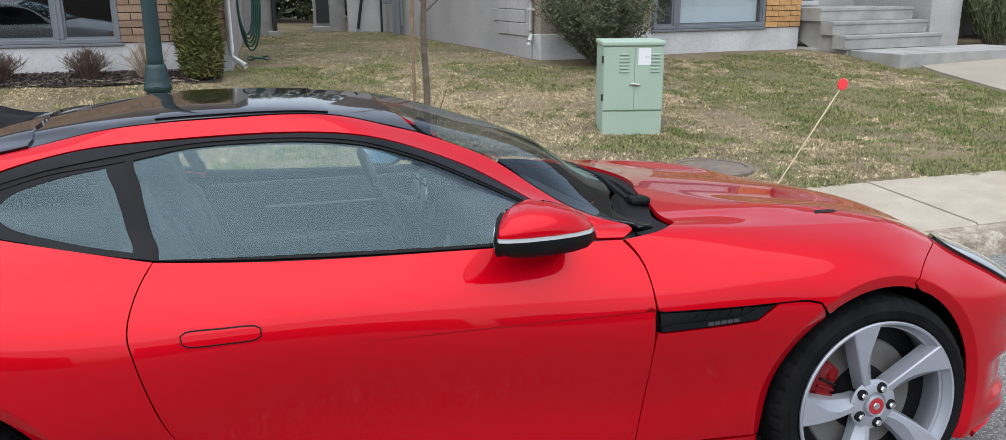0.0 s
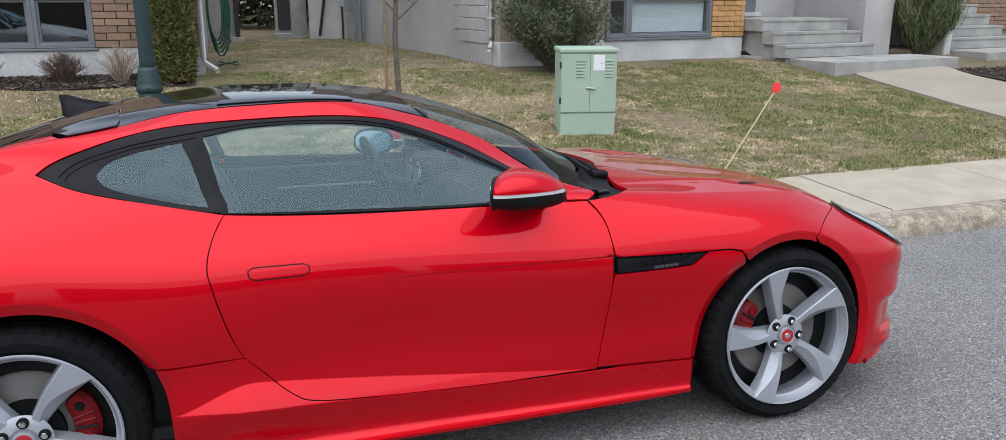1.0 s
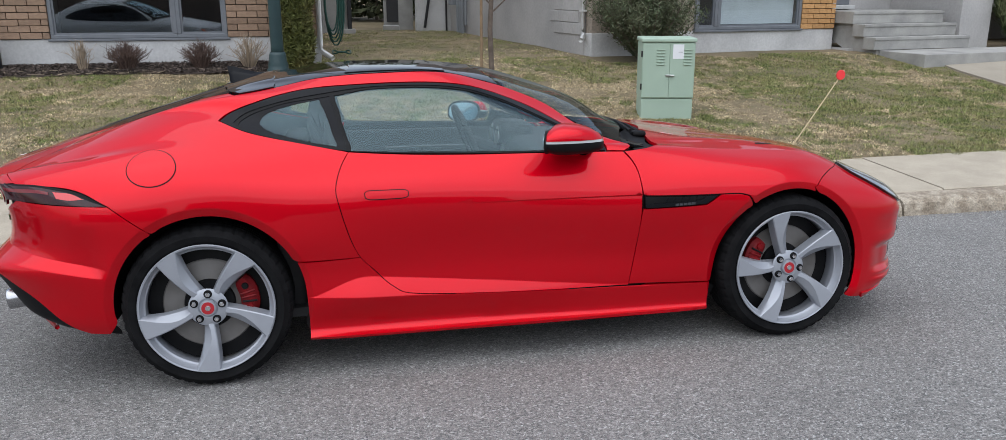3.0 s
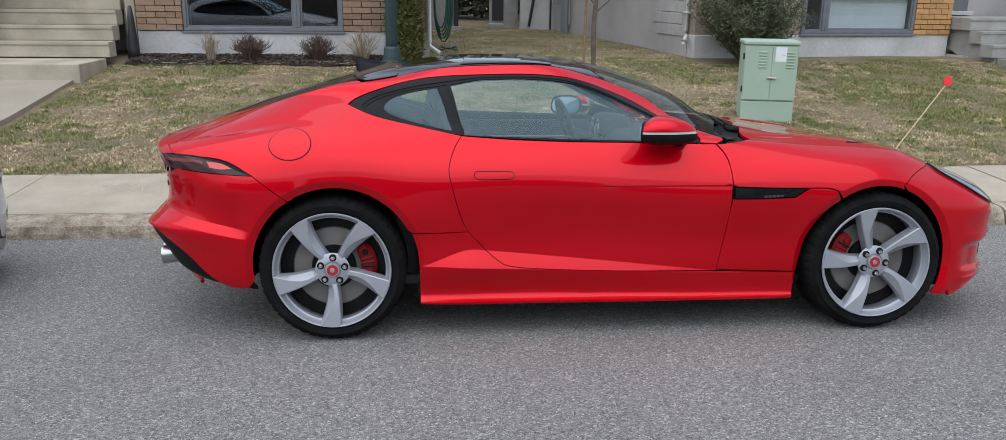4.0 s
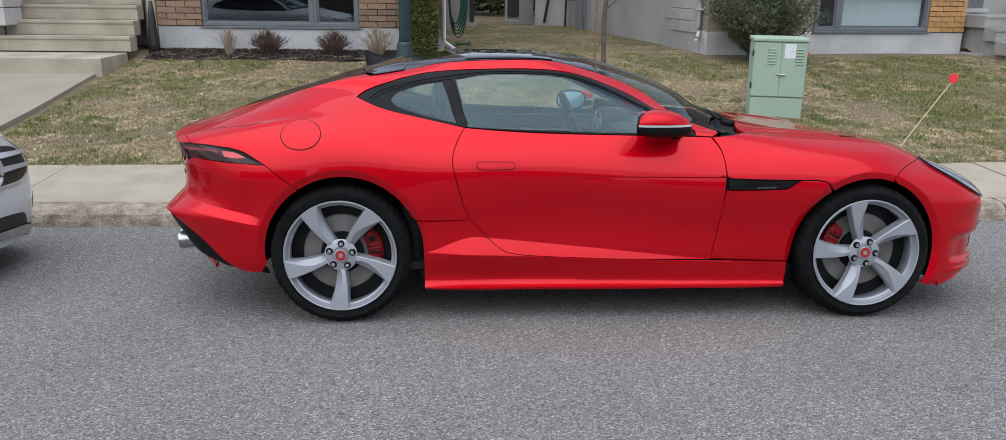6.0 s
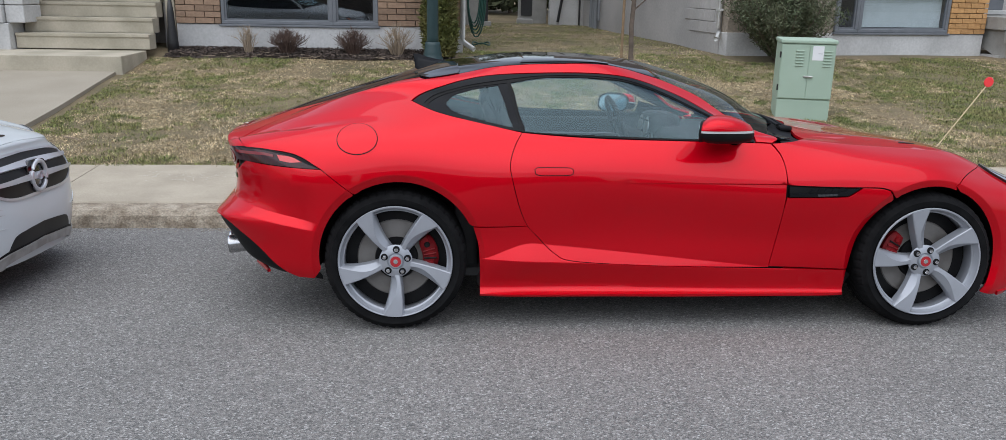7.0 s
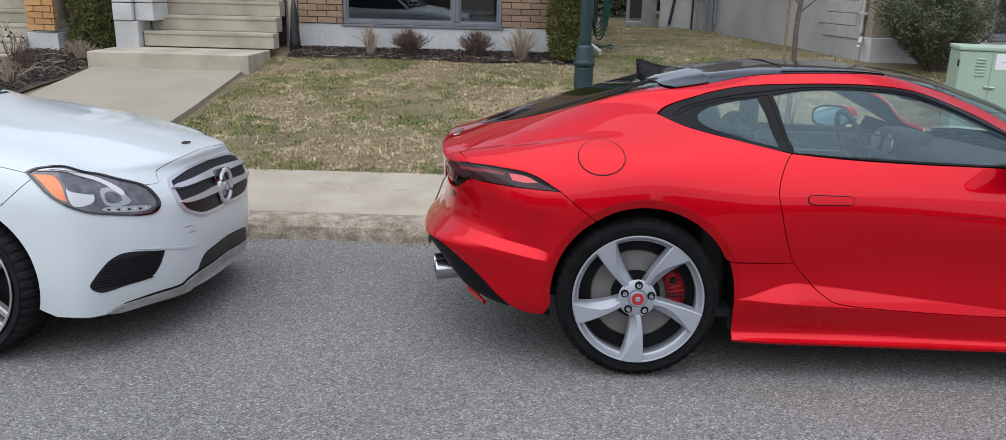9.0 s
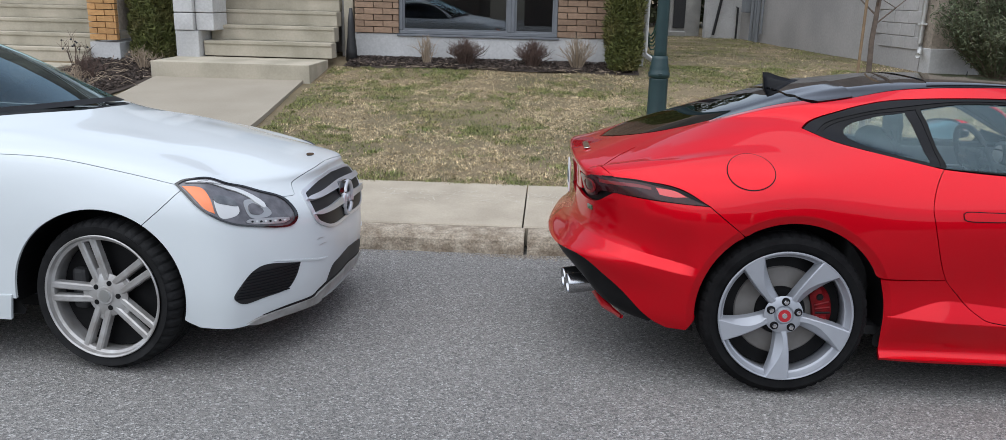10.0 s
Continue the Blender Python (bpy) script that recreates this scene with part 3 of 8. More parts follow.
tube(bm, [(-0.15, 8.15, 0.55), (-0.15, 8.15, 1.35), (-0.15, 8.5, 1.4), (-0.15, 8.5, 1.05)], 0.025)
part("gas_pipe", bm, BLACK_PLASTIC, meter)


# ---- the red coupe's skin: loops round the car, from the sill up to the roof ----
# each loop runs from the middle of the tail along one flank to the middle of the nose: (along, half width, height)
SILL_LIP = [(-0.74, 0, 0.27), (-0.72, 0.45, 0.27), (-0.66, 0.74, 0.26), (-0.42, 0.875, 0.235), (0, 0.9, 0.2), (0.4, 0.911, 0.172), (0.85, 0.909, 0.17), (1.35, 0.907, 0.17), (1.85, 0.907, 0.17), (2.22, 0.907, 0.17), (2.62, 0.9, 0.16), (3.02, 0.868, 0.15), (3.195, 0.7, 0.172), (3.385, 0.43, 0.165), (3.44, 0, 0.165)]
SILL_FOOT = [(-0.79, 0, 0.34), (-0.77, 0.45, 0.34), (-0.75, 0.76, 0.33), (-0.42, 0.905, 0.3), (0, 0.92, 0.27), (0.4, 0.886, 0.222), (0.85, 0.875, 0.215), (1.35, 0.872, 0.207), (1.85, 0.872, 0.2), (2.22, 0.876, 0.198), (2.62, 0.92, 0.22), (3.01, 0.89, 0.21), (3.235, 0.745, 0.215), (3.415, 0.45, 0.215), (3.46, 0, 0.215)]
LOWER_FLANK = [(-0.955, 0, 0.455), (-0.925, 0.45, 0.455), (-0.8, 0.765, 0.44), (-0.42, 0.925, 0.4), (0, 0.94, 0.37), (0.4, 0.915, 0.335), (0.85, 0.893, 0.33), (1.35, 0.888, 0.325), (1.85, 0.888, 0.325), (2.22, 0.902, 0.325), (2.62, 0.935, 0.33), (3, 0.89, 0.32), (3.255, 0.782, 0.305), (3.44, 0.46, 0.3), (3.48, 0, 0.3)]
LOWER_DOOR = [(-0.972, 0, 0.53), (-0.94, 0.45, 0.53), (-0.818, 0.79, 0.535), (-0.42, 0.94, 0.51), (0, 0.95, 0.49), (0.4, 0.92, 0.46), (0.85, 0.893, 0.45), (1.35, 0.887, 0.45), (1.85, 0.893, 0.45), (2.22, 0.914, 0.45), (2.62, 0.945, 0.46), (2.99, 0.895, 0.44), (3.262, 0.782, 0.425), (3.44, 0.46, 0.41), (3.48, 0, 0.41)]
MID_DOOR = [(-0.905, 0, 0.6), (-0.878, 0.45, 0.6), (-0.765, 0.765, 0.6), (-0.42, 0.938, 0.62), (0, 0.958, 0.62), (0.4, 0.939, 0.58), (0.85, 0.908, 0.575), (1.35, 0.904, 0.575), (1.85, 0.92, 0.575), (2.22, 0.938, 0.585), (2.62, 0.955, 0.6), (2.98, 0.895, 0.565), (3.28, 0.78, 0.53), (3.448, 0.46, 0.51), (3.48, 0, 0.51)]
WAIST = [(-0.865, 0, 0.72), (-0.845, 0.45, 0.72), (-0.735, 0.765, 0.73), (-0.42, 0.94, 0.75), (0, 0.955, 0.76), (0.4, 0.942, 0.7), (0.85, 0.925, 0.69), (1.35, 0.925, 0.685), (1.85, 0.938, 0.685), (2.22, 0.95, 0.7), (2.62, 0.945, 0.725), (2.95, 0.875, 0.685), (3.24, 0.775, 0.637), (3.4, 0.48, 0.595), (3.45, 0, 0.59)]
SHOULDER = [(-0.872, 0, 0.85), (-0.852, 0.45, 0.85), (-0.752, 0.765, 0.85), (-0.42, 0.895, 0.88), (0, 0.915, 0.9), (0.4, 0.915, 0.84), (0.85, 0.91, 0.82), (1.35, 0.905, 0.81), (1.85, 0.91, 0.8), (2.22, 0.905, 0.82), (2.62, 0.875, 0.82), (2.9, 0.805, 0.775), (3.12, 0.72, 0.728), (3.305, 0.465, 0.683), (3.38, 0, 0.675)]
BELT = [(-0.885, 0, 0.916), (-0.868, 0.45, 0.911), (-0.765, 0.7, 0.908), (-0.42, 0.79, 0.965), (0, 0.79, 1.01), (0.4, 0.812, 0.985), (0.85, 0.834, 0.946), (1.35, 0.838, 0.932), (1.85, 0.828, 0.92), (2.22, 0.79, 0.895), (2.62, 0.765, 0.868), (2.87, 0.725, 0.832), (3.025, 0.63, 0.785), (3.165, 0.41, 0.753), (3.23, 0, 0.752)]
GLASS_FOOT = [(-0.82, 0, 0.94), (-0.79, 0.42, 0.94), (-0.69, 0.6, 0.945), (-0.4, 0.645, 1.03), (0, 0.665, 1.095), (0.38, 0.752, 1.035), (0.83, 0.798, 0.998), (1.33, 0.8, 0.985), (1.83, 0.785, 0.945), (2.1, 0.7, 0.925), (2.4, 0.62, 0.925), (2.64, 0.54, 0.9), (2.8, 0.44, 0.865), (2.91, 0.24, 0.85), (2.95, 0, 0.85)]
GLASS_LOW = [(-0.62, 0, 1.01), (-0.6, 0.35, 1.01), (-0.52, 0.5, 1.018), (-0.3, 0.555, 1.09), (0.02, 0.595, 1.145), (0.36, 0.695, 1.1), (0.8, 0.744, 1.082), (1.28, 0.744, 1.07), (1.7, 0.765, 0.985), (1.85, 0.69, 0.965), (1.96, 0.56, 0.965), (2.03, 0.42, 0.97), (2.07, 0.27, 0.972), (2.09, 0.13, 0.973), (2.095, 0, 0.973)]
GLASS_MID = [(-0.37, 0, 1.098), (-0.35, 0.33, 1.098), (-0.28, 0.455, 1.103), (-0.12, 0.53, 1.148), (0.12, 0.585, 1.19), (0.4, 0.65, 1.175), (0.8, 0.685, 1.165), (1.22, 0.69, 1.15), (1.51, 0.675, 1.07), (1.62, 0.6, 1.075), (1.7, 0.5, 1.09), (1.76, 0.38, 1.1), (1.79, 0.25, 1.105), (1.81, 0.12, 1.107), (1.815, 0, 1.107)]
ROOF_RAIL = [(-0.05, 0, 1.195), (-0.03, 0.3, 1.195), (0.02, 0.4, 1.198), (0.15, 0.475, 1.225), (0.32, 0.525, 1.24), (0.52, 0.575, 1.255), (0.8, 0.595, 1.262), (1.08, 0.59, 1.25), (1.27, 0.575, 1.205), (1.36, 0.51, 1.21), (1.42, 0.42, 1.218), (1.465, 0.33, 1.222), (1.49, 0.22, 1.226), (1.505, 0.1, 1.228), (1.51, 0, 1.228)]
ROOF_EDGE = [(0.23, 0, 1.272), (0.25, 0.22, 1.272), (0.28, 0.32, 1.271), (0.4, 0.4, 1.28), (0.52, 0.44, 1.294), (0.66, 0.46, 1.302), (0.82, 0.467, 1.304), (0.98, 0.455, 1.3), (1.09, 0.43, 1.292), (1.15, 0.37, 1.29), (1.19, 0.3, 1.292), (1.215, 0.22, 1.295), (1.23, 0.14, 1.297), (1.24, 0.06, 1.298), (1.243, 0, 1.298)]
ROOF_RIDGE = [(0.54, 0, 1.322), (0.55, 0, 1.322), (0.57, 0, 1.322), (0.61, 0, 1.323), (0.66, 0, 1.324), (0.73, 0, 1.325), (0.82, 0, 1.325), (0.9, 0, 1.324), (0.95, 0, 1.323), (0.98, 0, 1.322), (1, 0, 1.321), (1.015, 0, 1.32), (1.025, 0, 1.32), (1.03, 0, 1.32), (1.03, 0, 1.32)]
COUPE = [SILL_LIP, SILL_FOOT, LOWER_FLANK, LOWER_DOOR, MID_DOOR, WAIST, SHOULDER, BELT, GLASS_FOOT, GLASS_LOW, GLASS_MID, ROOF_RAIL, ROOF_EDGE, ROOF_RIDGE]


def spline_second(c):
    """Second derivatives of the natural cubic spline through rows of c at whole knots."""
    n = len(c)
    a = np.zeros((n, n))
    b = np.zeros_like(c)
    a[0, 0] = a[-1, -1] = 1
    for i in range(1, n - 1):
        a[i, i - 1], a[i, i], a[i, i + 1] = 1, 4, 1
        b[i] = 6 * (c[i - 1] - 2 * c[i] + c[i + 1])
    return np.linalg.solve(a, b.reshape(n, -1)).reshape(c.shape)


def spline_matrix(n, t, pad_lo=0, pad_hi=0):
    """Rows of weights that evaluate the spline through n knots at the positions t."""
    eye = np.eye(n)
    m = spline_second(eye)
    t = np.clip(np.asarray(t, float), 0, n - 1)
    i = np.minimum(t.astype(int), n - 2)
    f = (t - i)[:, None]
    return eye[i] * (1 - f) + eye[i + 1] * f + ((1 - f) ** 3 - (1 - f)) / 6 * m[i] + (f ** 3 - f) / 6 * m[i + 1]


class Skin:
    """A smooth skin through loops, mirrored at both ends and, where closed, over the top."""

    def __init__(self, loops, over=True, relief=None):
        c = np.array(loops, float)
        flip = np.array([1, -1, 1.0])
        c = np.concatenate([c[:, 2:0:-1] * flip, c, c[:, -2:-4:-1] * flip], 1)
        if over:
            c = np.concatenate([c, c[-2:-4:-1] * flip], 0)
        self.c, self.over, self.relief = c, over, relief
        self.nu, self.nv = len(loops[0]), len(loops)

    def at(self, u, v):
        u, v = np.atleast_1d(u), np.atleast_1d(v)
        a = spline_matrix(self.c.shape[1], u + 2)
        b = spline_matrix(self.c.shape[0], v)
        p = np.einsum("ni,nj,ijk->nk", b, a, self.c)
        return self.relief(p) if self.relief else p

    def normal(self, u, v, e=1e-3):
        u, v = np.atleast_1d(np.asarray(u, float)), np.atleast_1d(np.asarray(v, float))
        du = self.at(u + e, v) - self.at(u - e, v)
        vl, vh = np.maximum(v - e, 0), np.minimum(v + e, self.c.shape[0] - 1)
        dv = self.at(u, vh) - self.at(u, vl)
        n = np.cross(dv, du)
        return n / np.maximum(np.linalg.norm(n, axis=1), 1e-12)[:, None]

    def table(self, nu=421, nv=391):
        us, vs = np.linspace(0, self.nu - 1, nu), np.linspace(0, self.nv - 1, nv)
        a = spline_matrix(self.c.shape[1], us + 2)
        b = spline_matrix(self.c.shape[0], vs)
        self.us, self.vs = us, vs
        self.grid = np.einsum("ni,mj,ijk->nmk", b, a, self.c)
        if self.relief:
            self.grid = self.relief(self.grid.reshape(-1, 3)).reshape(self.grid.shape)
        return self

    def find(self, x, z, lo=0.0, hi=99.0, ulo=1.6, uhi=13.0, k=2):
        """The skin's (u, v) on the flank at a place given from the side (x, z), or from above (x, y) with k=1."""
        g = self.grid
        d = (g[..., 0] - x) ** 2 + (g[..., k] - z) ** 2
        bad = (self.vs < lo) | (self.vs > hi)
        d = d + bad[:, None] * 9 + ((self.us < ulo) | (self.us > uhi))[None] * 9
        j, i = np.unravel_index(np.argmin(d), d.shape)
        u, v = self.us[i], self.vs[j]
        for _ in range(6):
            p = self.at(u, v)[0]
            e = 1e-3
            pu, pv = (self.at(u + e, v)[0] - p) / e, (self.at(u, v + e)[0] - p) / e
            jac = np.array([[pu[0], pv[0]], [pu[k], pv[k]]])
            if abs(np.linalg.det(jac)) < 1e-5:
                break
            s = np.clip(np.linalg.solve(jac, [x - p[0], z - p[k]]), -0.15, 0.15)
            u, v = np.clip(u + s[0], ulo, uhi), np.clip(v + s[1], 0, self.nv - 1)
        return float(u), float(v)


def ramp01(a, lo, hi):
    """Smooth rise from 0 at lo to 1 at hi."""
    t = np.clip((a - lo) / (hi - lo), 0, 1)
    return t * t * (3 - 2 * t)


def cut01(a, lo, hi):
    return np.clip((a - lo) / (hi - lo), 0, 1)


ARCHES = ((0.015, 0.352, 0.378), (2.622, 0.348, 0.372))
LIP = 0.036


def sill_ridge(x):
    return 0.346 - 0.0405 * (x - 0.58)


def sill_rise(x):
    return 0.085 * ramp01(x, 0.38, 0.66) * np.clip((2.02 - x) / 1.35, 0, 1)


def bumper_edge(x):
    return 0.545 + 0.18 * (-0.44 - x)


def haunch_y(x):
    return np.minimum(0.80, 0.705 + 0.30 * (x + 0.765))


def wing_y(x):
    return np.interp(x, (1.9, 2.22, 2.62, 2.87, 3.0), (0.80, 0.785, 0.755, 0.712, 0.67))


def coupe_relief(p):
    """Sharp pressings of the body on top of the smooth loops: arch lips, sill ridge, door line, bumper ledge, nose recesses."""
    x, y, z = p[:, 0], np.abs(p[:, 1]), p[:, 2]
    out = np.zeros(len(p))
    for cx, cz, r in ARCHES:
        out -= 0.55 * np.clip(r + LIP - np.hypot(x - cx, z - cz), 0, 0.05)
    side = (x > 0.3) & (x < 2.3)
    h = sill_rise(x)
    d = z - sill_ridge(x)
    out += np.where(side, 0.43 * h * np.where(d > 0, np.clip(1 - d / np.maximum(h, 1e-4), 0, 1), np.clip(1 + d / 0.115, 0, 1)), 0)
    line = np.where(x < 1.892, cut01(x, 1.05, 1.75), 0)
    out -= 0.009 * line * cut01(0.730 - z, 0, 0.004) * np.clip(1 - (0.730 - z) / 0.2, 0, 1)
    zu = bumper_edge(x)
    dep = 0.024 * cut01(-x, 0.355, 0.43) - 0.010 * ramp01(-x, 0.72, 0.9)
    out -= np.where(x < -0.3, dep * np.where(z > zu, np.clip(1 - (z - zu) / 0.17, 0, 1), cut01(z, zu - 0.04, zu)), 0)
    nose = ramp01(x, 3.06, 3.2)
    out += nose * (0.022 * cut01(0.252 - z, 0, 0.02) - 0.028 * cut01(z, 0.27, 0.295) * cut01(0.42 - z, 0, 0.03) - 0.006 * cut01(z, 0.455, 0.48) * cut01(0.56 - z, 0, 0.03))
    out *= ramp01(y, 0.3, 0.55) * (z < 0.85)
    ax = np.where(x > 2.95, (x - 2.95) / 0.35, np.where(x < -0.45, (x + 0.45) / 0.35, 0))
    ay = y / 0.8
    n = np.hypot(ax, ay) + 1e-9
    e = haunch_y(x) - y
    fold = 0.32 * np.minimum(np.clip(e, 0, 0.032), np.clip((0.13 - e) * 0.33, 0, 0.032)) * ramp01(-x, -0.05, 0.55) * (z > 0.86) * (x < 0.06)
    crest = 0.010 * np.clip(1 - np.abs(y - wing_y(x)) / 0.12, 0, 1) * ramp01(x, 1.92, 2.2) * ramp01(-x, -2.98, -2.75) * (z > 0.74)
    return np.stack([x + out * ax / n, (y + out * ay / n) * np.where(p[:, 1] < 0, -1, 1), z - fold + crest], 1)


coupe_skin = Skin(COUPE, relief=coupe_relief).table()


def crease_lines():
    """Lines of the pressings on the skin, each with a close neighbour on either side to keep the fold tight."""
    found = []

    def trace(pts, lo, hi, ulo, uhi, k=2):
        p = np.array(pts)
        t = np.gradient(p, axis=0)
        nrm = np.stack([-t[:, 1], t[:, 0]], 1) / np.linalg.norm(t, axis=1)[:, None]
        for off in (-0.004, 0, 0.004):
            found.append(np.array([coupe_skin.find(a, b, lo, hi, ulo, uhi, k) for a, b in p + nrm * off]))

    for (cx, cz, r), ulo, uhi in zip(ARCHES, (2.2, 8.0), (6.4, 12.0)):
        trace([(cx + (r + LIP) * math.cos(a), cz + (r + LIP) * math.sin(a)) for a in np.linspace(-0.35, math.pi + 0.35, 64)], 0, 6.0, ulo, uhi)
    xs = np.linspace(0.42, 2.0, 56)
    trace([(x, sill_ridge(x)) for x in xs], 0, 4, 4.6, 9)
    trace([(x, sill_ridge(x) + sill_rise(x)) for x in xs], 0, 5, 4.6, 9)
    trace([(x, 0.728) for x in np.linspace(1.12, 1.88, 28)], 4, 6, 6, 9)
    xs = np.linspace(-0.93, -0.37, 30)
    trace([(x, bumper_edge(x)) for x in xs], 1, 5, 0.4, 4)
    trace([(x, bumper_edge(x) - 0.04) for x in xs], 1, 5, 0.4, 4)
    trace([(x, wing_y(x)) for x in np.linspace(1.98, 2.94, 36)], 6.2, 8.4, 8, 12, 1)
    trace([(x, haunch_y(x)) for x in np.linspace(-0.76, 0.02, 30)], 6.6, 9, 1.2, 5, 1)
    return found


CREASES = crease_lines()


# ---- panels cut from a skin ----
from mathutils.geometry import delaunay_2d_cdt


def smooth_outline(pts, step, scale):
    """Closed outline in (u, v); points with a third entry are corners, the rest are passed in a smooth curve."""
    n = len(pts)
    p = np.array([q[:2] for q in pts], float)
    corner = [len(q) > 2 for q in pts]
    out = []
    for i in range(n):
        j = (i + 1) % n
        a, b = p[i], p[j]
        t0 = (b - a) if corner[i] else (b - p[i - 1]) / 2
        t1 = (b - a) if corner[j] else (p[(j + 1) % n] - a) / 2
        k = max(1, int(np.ceil(np.linalg.norm((b - a) * scale) / step)))
        for q in range(k):
            t = q / k
            h = (2 * t ** 3 - 3 * t ** 2 + 1, t ** 3 - 2 * t ** 2 + t, -2 * t ** 3 + 3 * t ** 2, t ** 3 - t ** 2)
            out.append(h[0] * a + h[1] * t0 + h[2] * b + h[3] * t1)
    return np.array(out)


def inside(poly, q):
    x, y = q[:, 0][:, None], q[:, 1][:, None]
    a, b = poly, np.roll(poly, -1, 0)
    cond = (a[:, 1] > y) != (b[:, 1] > y)
    with np.errstate(divide="ignore", invalid="ignore"):
        xi = a[:, 0] + (y - a[:, 1]) / (b[:, 1] - a[:, 1]) * (b[:, 0] - a[:, 0])
    return ((cond & (x < xi)).sum(1) % 2) == 1


def skin_panel(skin, name, outline, mat, parent, holes=(), gap=0.0018, thick=0.014, step=0.028, raised=0.0, sides="R", label="", scale=(0.40, 0.12), creases=()):
    """A panel of the skin within an outline: flush, with its edges turned in. sides: R, L, both as two objects (RL), or one piece over the middle (M)."""
    scale = np.array(scale)
    vmax = skin.nv - 1
    rings = []
    for k, ring in enumerate((outline, *holes)):
        uv = smooth_outline(ring, step, scale)
        mid = (uv[:, 0] <= 1e-6) | (uv[:, 0] >= skin.nu - 1 - 1e-6) | ((uv[:, 1] >= vmax - 1e-6) if skin.over else False)
        su = np.linalg.norm(skin.at(uv[:, 0] + 0.01, uv[:, 1]) - skin.at(uv[:, 0] - 0.01, uv[:, 1]), axis=1) / 0.02
        sv = np.linalg.norm(skin.at(uv[:, 0], np.minimum(uv[:, 1] + 0.01, vmax)) - skin.at(uv[:, 0], np.maximum(uv[:, 1] - 0.01, 0)), axis=1) / 0.02
        sc = np.maximum(np.stack([su, sv], 1), 0.03)
        tan = (np.roll(uv, -1, 0) - np.roll(uv, 1, 0)) * sc
        tan /= np.maximum(np.linalg.norm(tan, axis=1), 1e-9)[:, None]
        nor = np.stack([-tan[:, 1], tan[:, 0]], 1)
        area = 0.5 * np.sum(uv[:, 0] * np.roll(uv[:, 1], -1) - np.roll(uv[:, 0], -1) * uv[:, 1])
        nor *= (1 if area > 0 else -1) * (1 if k == 0 else -1)
        if gap:
            mv = nor * gap / sc
            mv[mid] = 0
            uv = uv + mv
        uv[:, 0] = np.clip(uv[:, 0], 0, skin.nu - 1)
        uv[:, 1] = np.clip(uv[:, 1], 0, vmax if skin.over else vmax)
        rings.append((uv, mid))
    poly = rings[0][0]
    lo, hi = poly.min(0), poly.max(0)
    gu, gv = np.meshgrid(np.arange(lo[0], hi[0], step / scale[0]), np.arange(lo[1], hi[1], step / scale[1]))
    q = np.stack([gu.ravel(), gv.ravel()], 1)
    q[:, 0] += (np.round(gv.ravel() / (step / scale[1])) % 2) * 0.5 * step / scale[0]
    ok = inside(poly, q)
    for r, _ in rings[1:]:
        ok &= ~inside(r, q)
    q = q[ok]
    edge = np.concatenate([r for r, _ in rings])
    if len(q):
        d = np.array([np.min(np.sum(((edge - p) * scale) ** 2, 1)) for p in q])
        q = q[d > (0.45 * step) ** 2]
    folds = []
    for line in creases:
        ok = inside(poly, line)
        for r, _ in rings[1:]:
            ok &= ~inside(r, line)
        ok &= np.array([np.min(np.sum(((edge - p) * scale) ** 2, 1)) for p in line]) > 0.003 ** 2
        if ok.any():
            folds.append((line, ok))
    if folds and len(q):
        fp = np.concatenate([l_[k_] for l_, k_ in folds])
        q = q[np.array([np.min(np.sum(((fp - p) * scale) ** 2, 1)) for p in q]) > 0.007 ** 2]
    pts = np.concatenate([edge, q]) if len(q) else edge
    edges, at = [], 0
    loops = []
    for r, _ in rings:
        n = len(r)
        loops.append(list(range(at, at + n)))
        edges += [(at + i, at + (i + 1) % n) for i in range(n)]
        at += n
    at = len(pts)
    for line, ok in folds:
        ids_ = {int(i): at + n for n, i in enumerate(np.flatnonzero(ok))}
        edges += [(ids_[i], ids_[i + 1]) for i in ids_ if i + 1 in ids_]
        pts = np.concatenate([pts, line[ok]])
        at += len(ids_)
    res = delaunay_2d_cdt([Vector(p * scale) for p in pts], edges, [], 0, 1e-6)
    uv = np.array([v[:] for v in res[0]]) / scale
    tris = np.array([f[:] for f in res[2] if len(f) == 3])
    mid_uv = uv[tris].mean(1)
    keep = inside(poly, mid_uv)
    for r, _ in rings[1:]:
        keep &= ~inside(r, mid_uv)
    tris = tris[keep]
    pos, nrm = skin.at(uv[:, 0], uv[:, 1]), skin.normal(uv[:, 0], uv[:, 1])
    base = pos + nrm * raised
    a, b, c = base[tris[:, 0]], base[tris[:, 1]], base[tris[:, 2]]
    fn = np.cross(b - a, c - a)
    wrong = np.einsum("ij,ij->i", fn, nrm[tris].mean(1)) < 0
    tris[wrong] = tris[wrong][:, ::-1]
    tris = tris[np.linalg.norm(fn, axis=1) > 1e-9]
    # edges used once are the rim, to be turned in
    count = {}
    for t in tris:
        for i in range(3):
            e = (t[i], t[(i + 1) % 3])
            count[tuple(sorted(e))] = None if tuple(sorted(e)) in count else e
    rim = [e for e in count.values() if e is not None]
    middle = (np.abs(base[:, 1]) < 1e-4)
    inner = base - nrm * thick
    verts = list(base)
    vnor = list(nrm)
    faces, fsm = [tuple(t) for t in tris], len(tris)
    ids = {}
    if thick:
        for i, j in rim:
            if middle[i] and middle[j]:
                continue
            for k in (i, j):
                if k not in ids:
                    ids[k] = len(verts)
                    verts.append(inner[k])
                    vnor.append(nrm[k])
            faces.append((j, i, ids[i], ids[j]))
    verts, vnor = np.array(verts), np.array(vnor)
    made = []

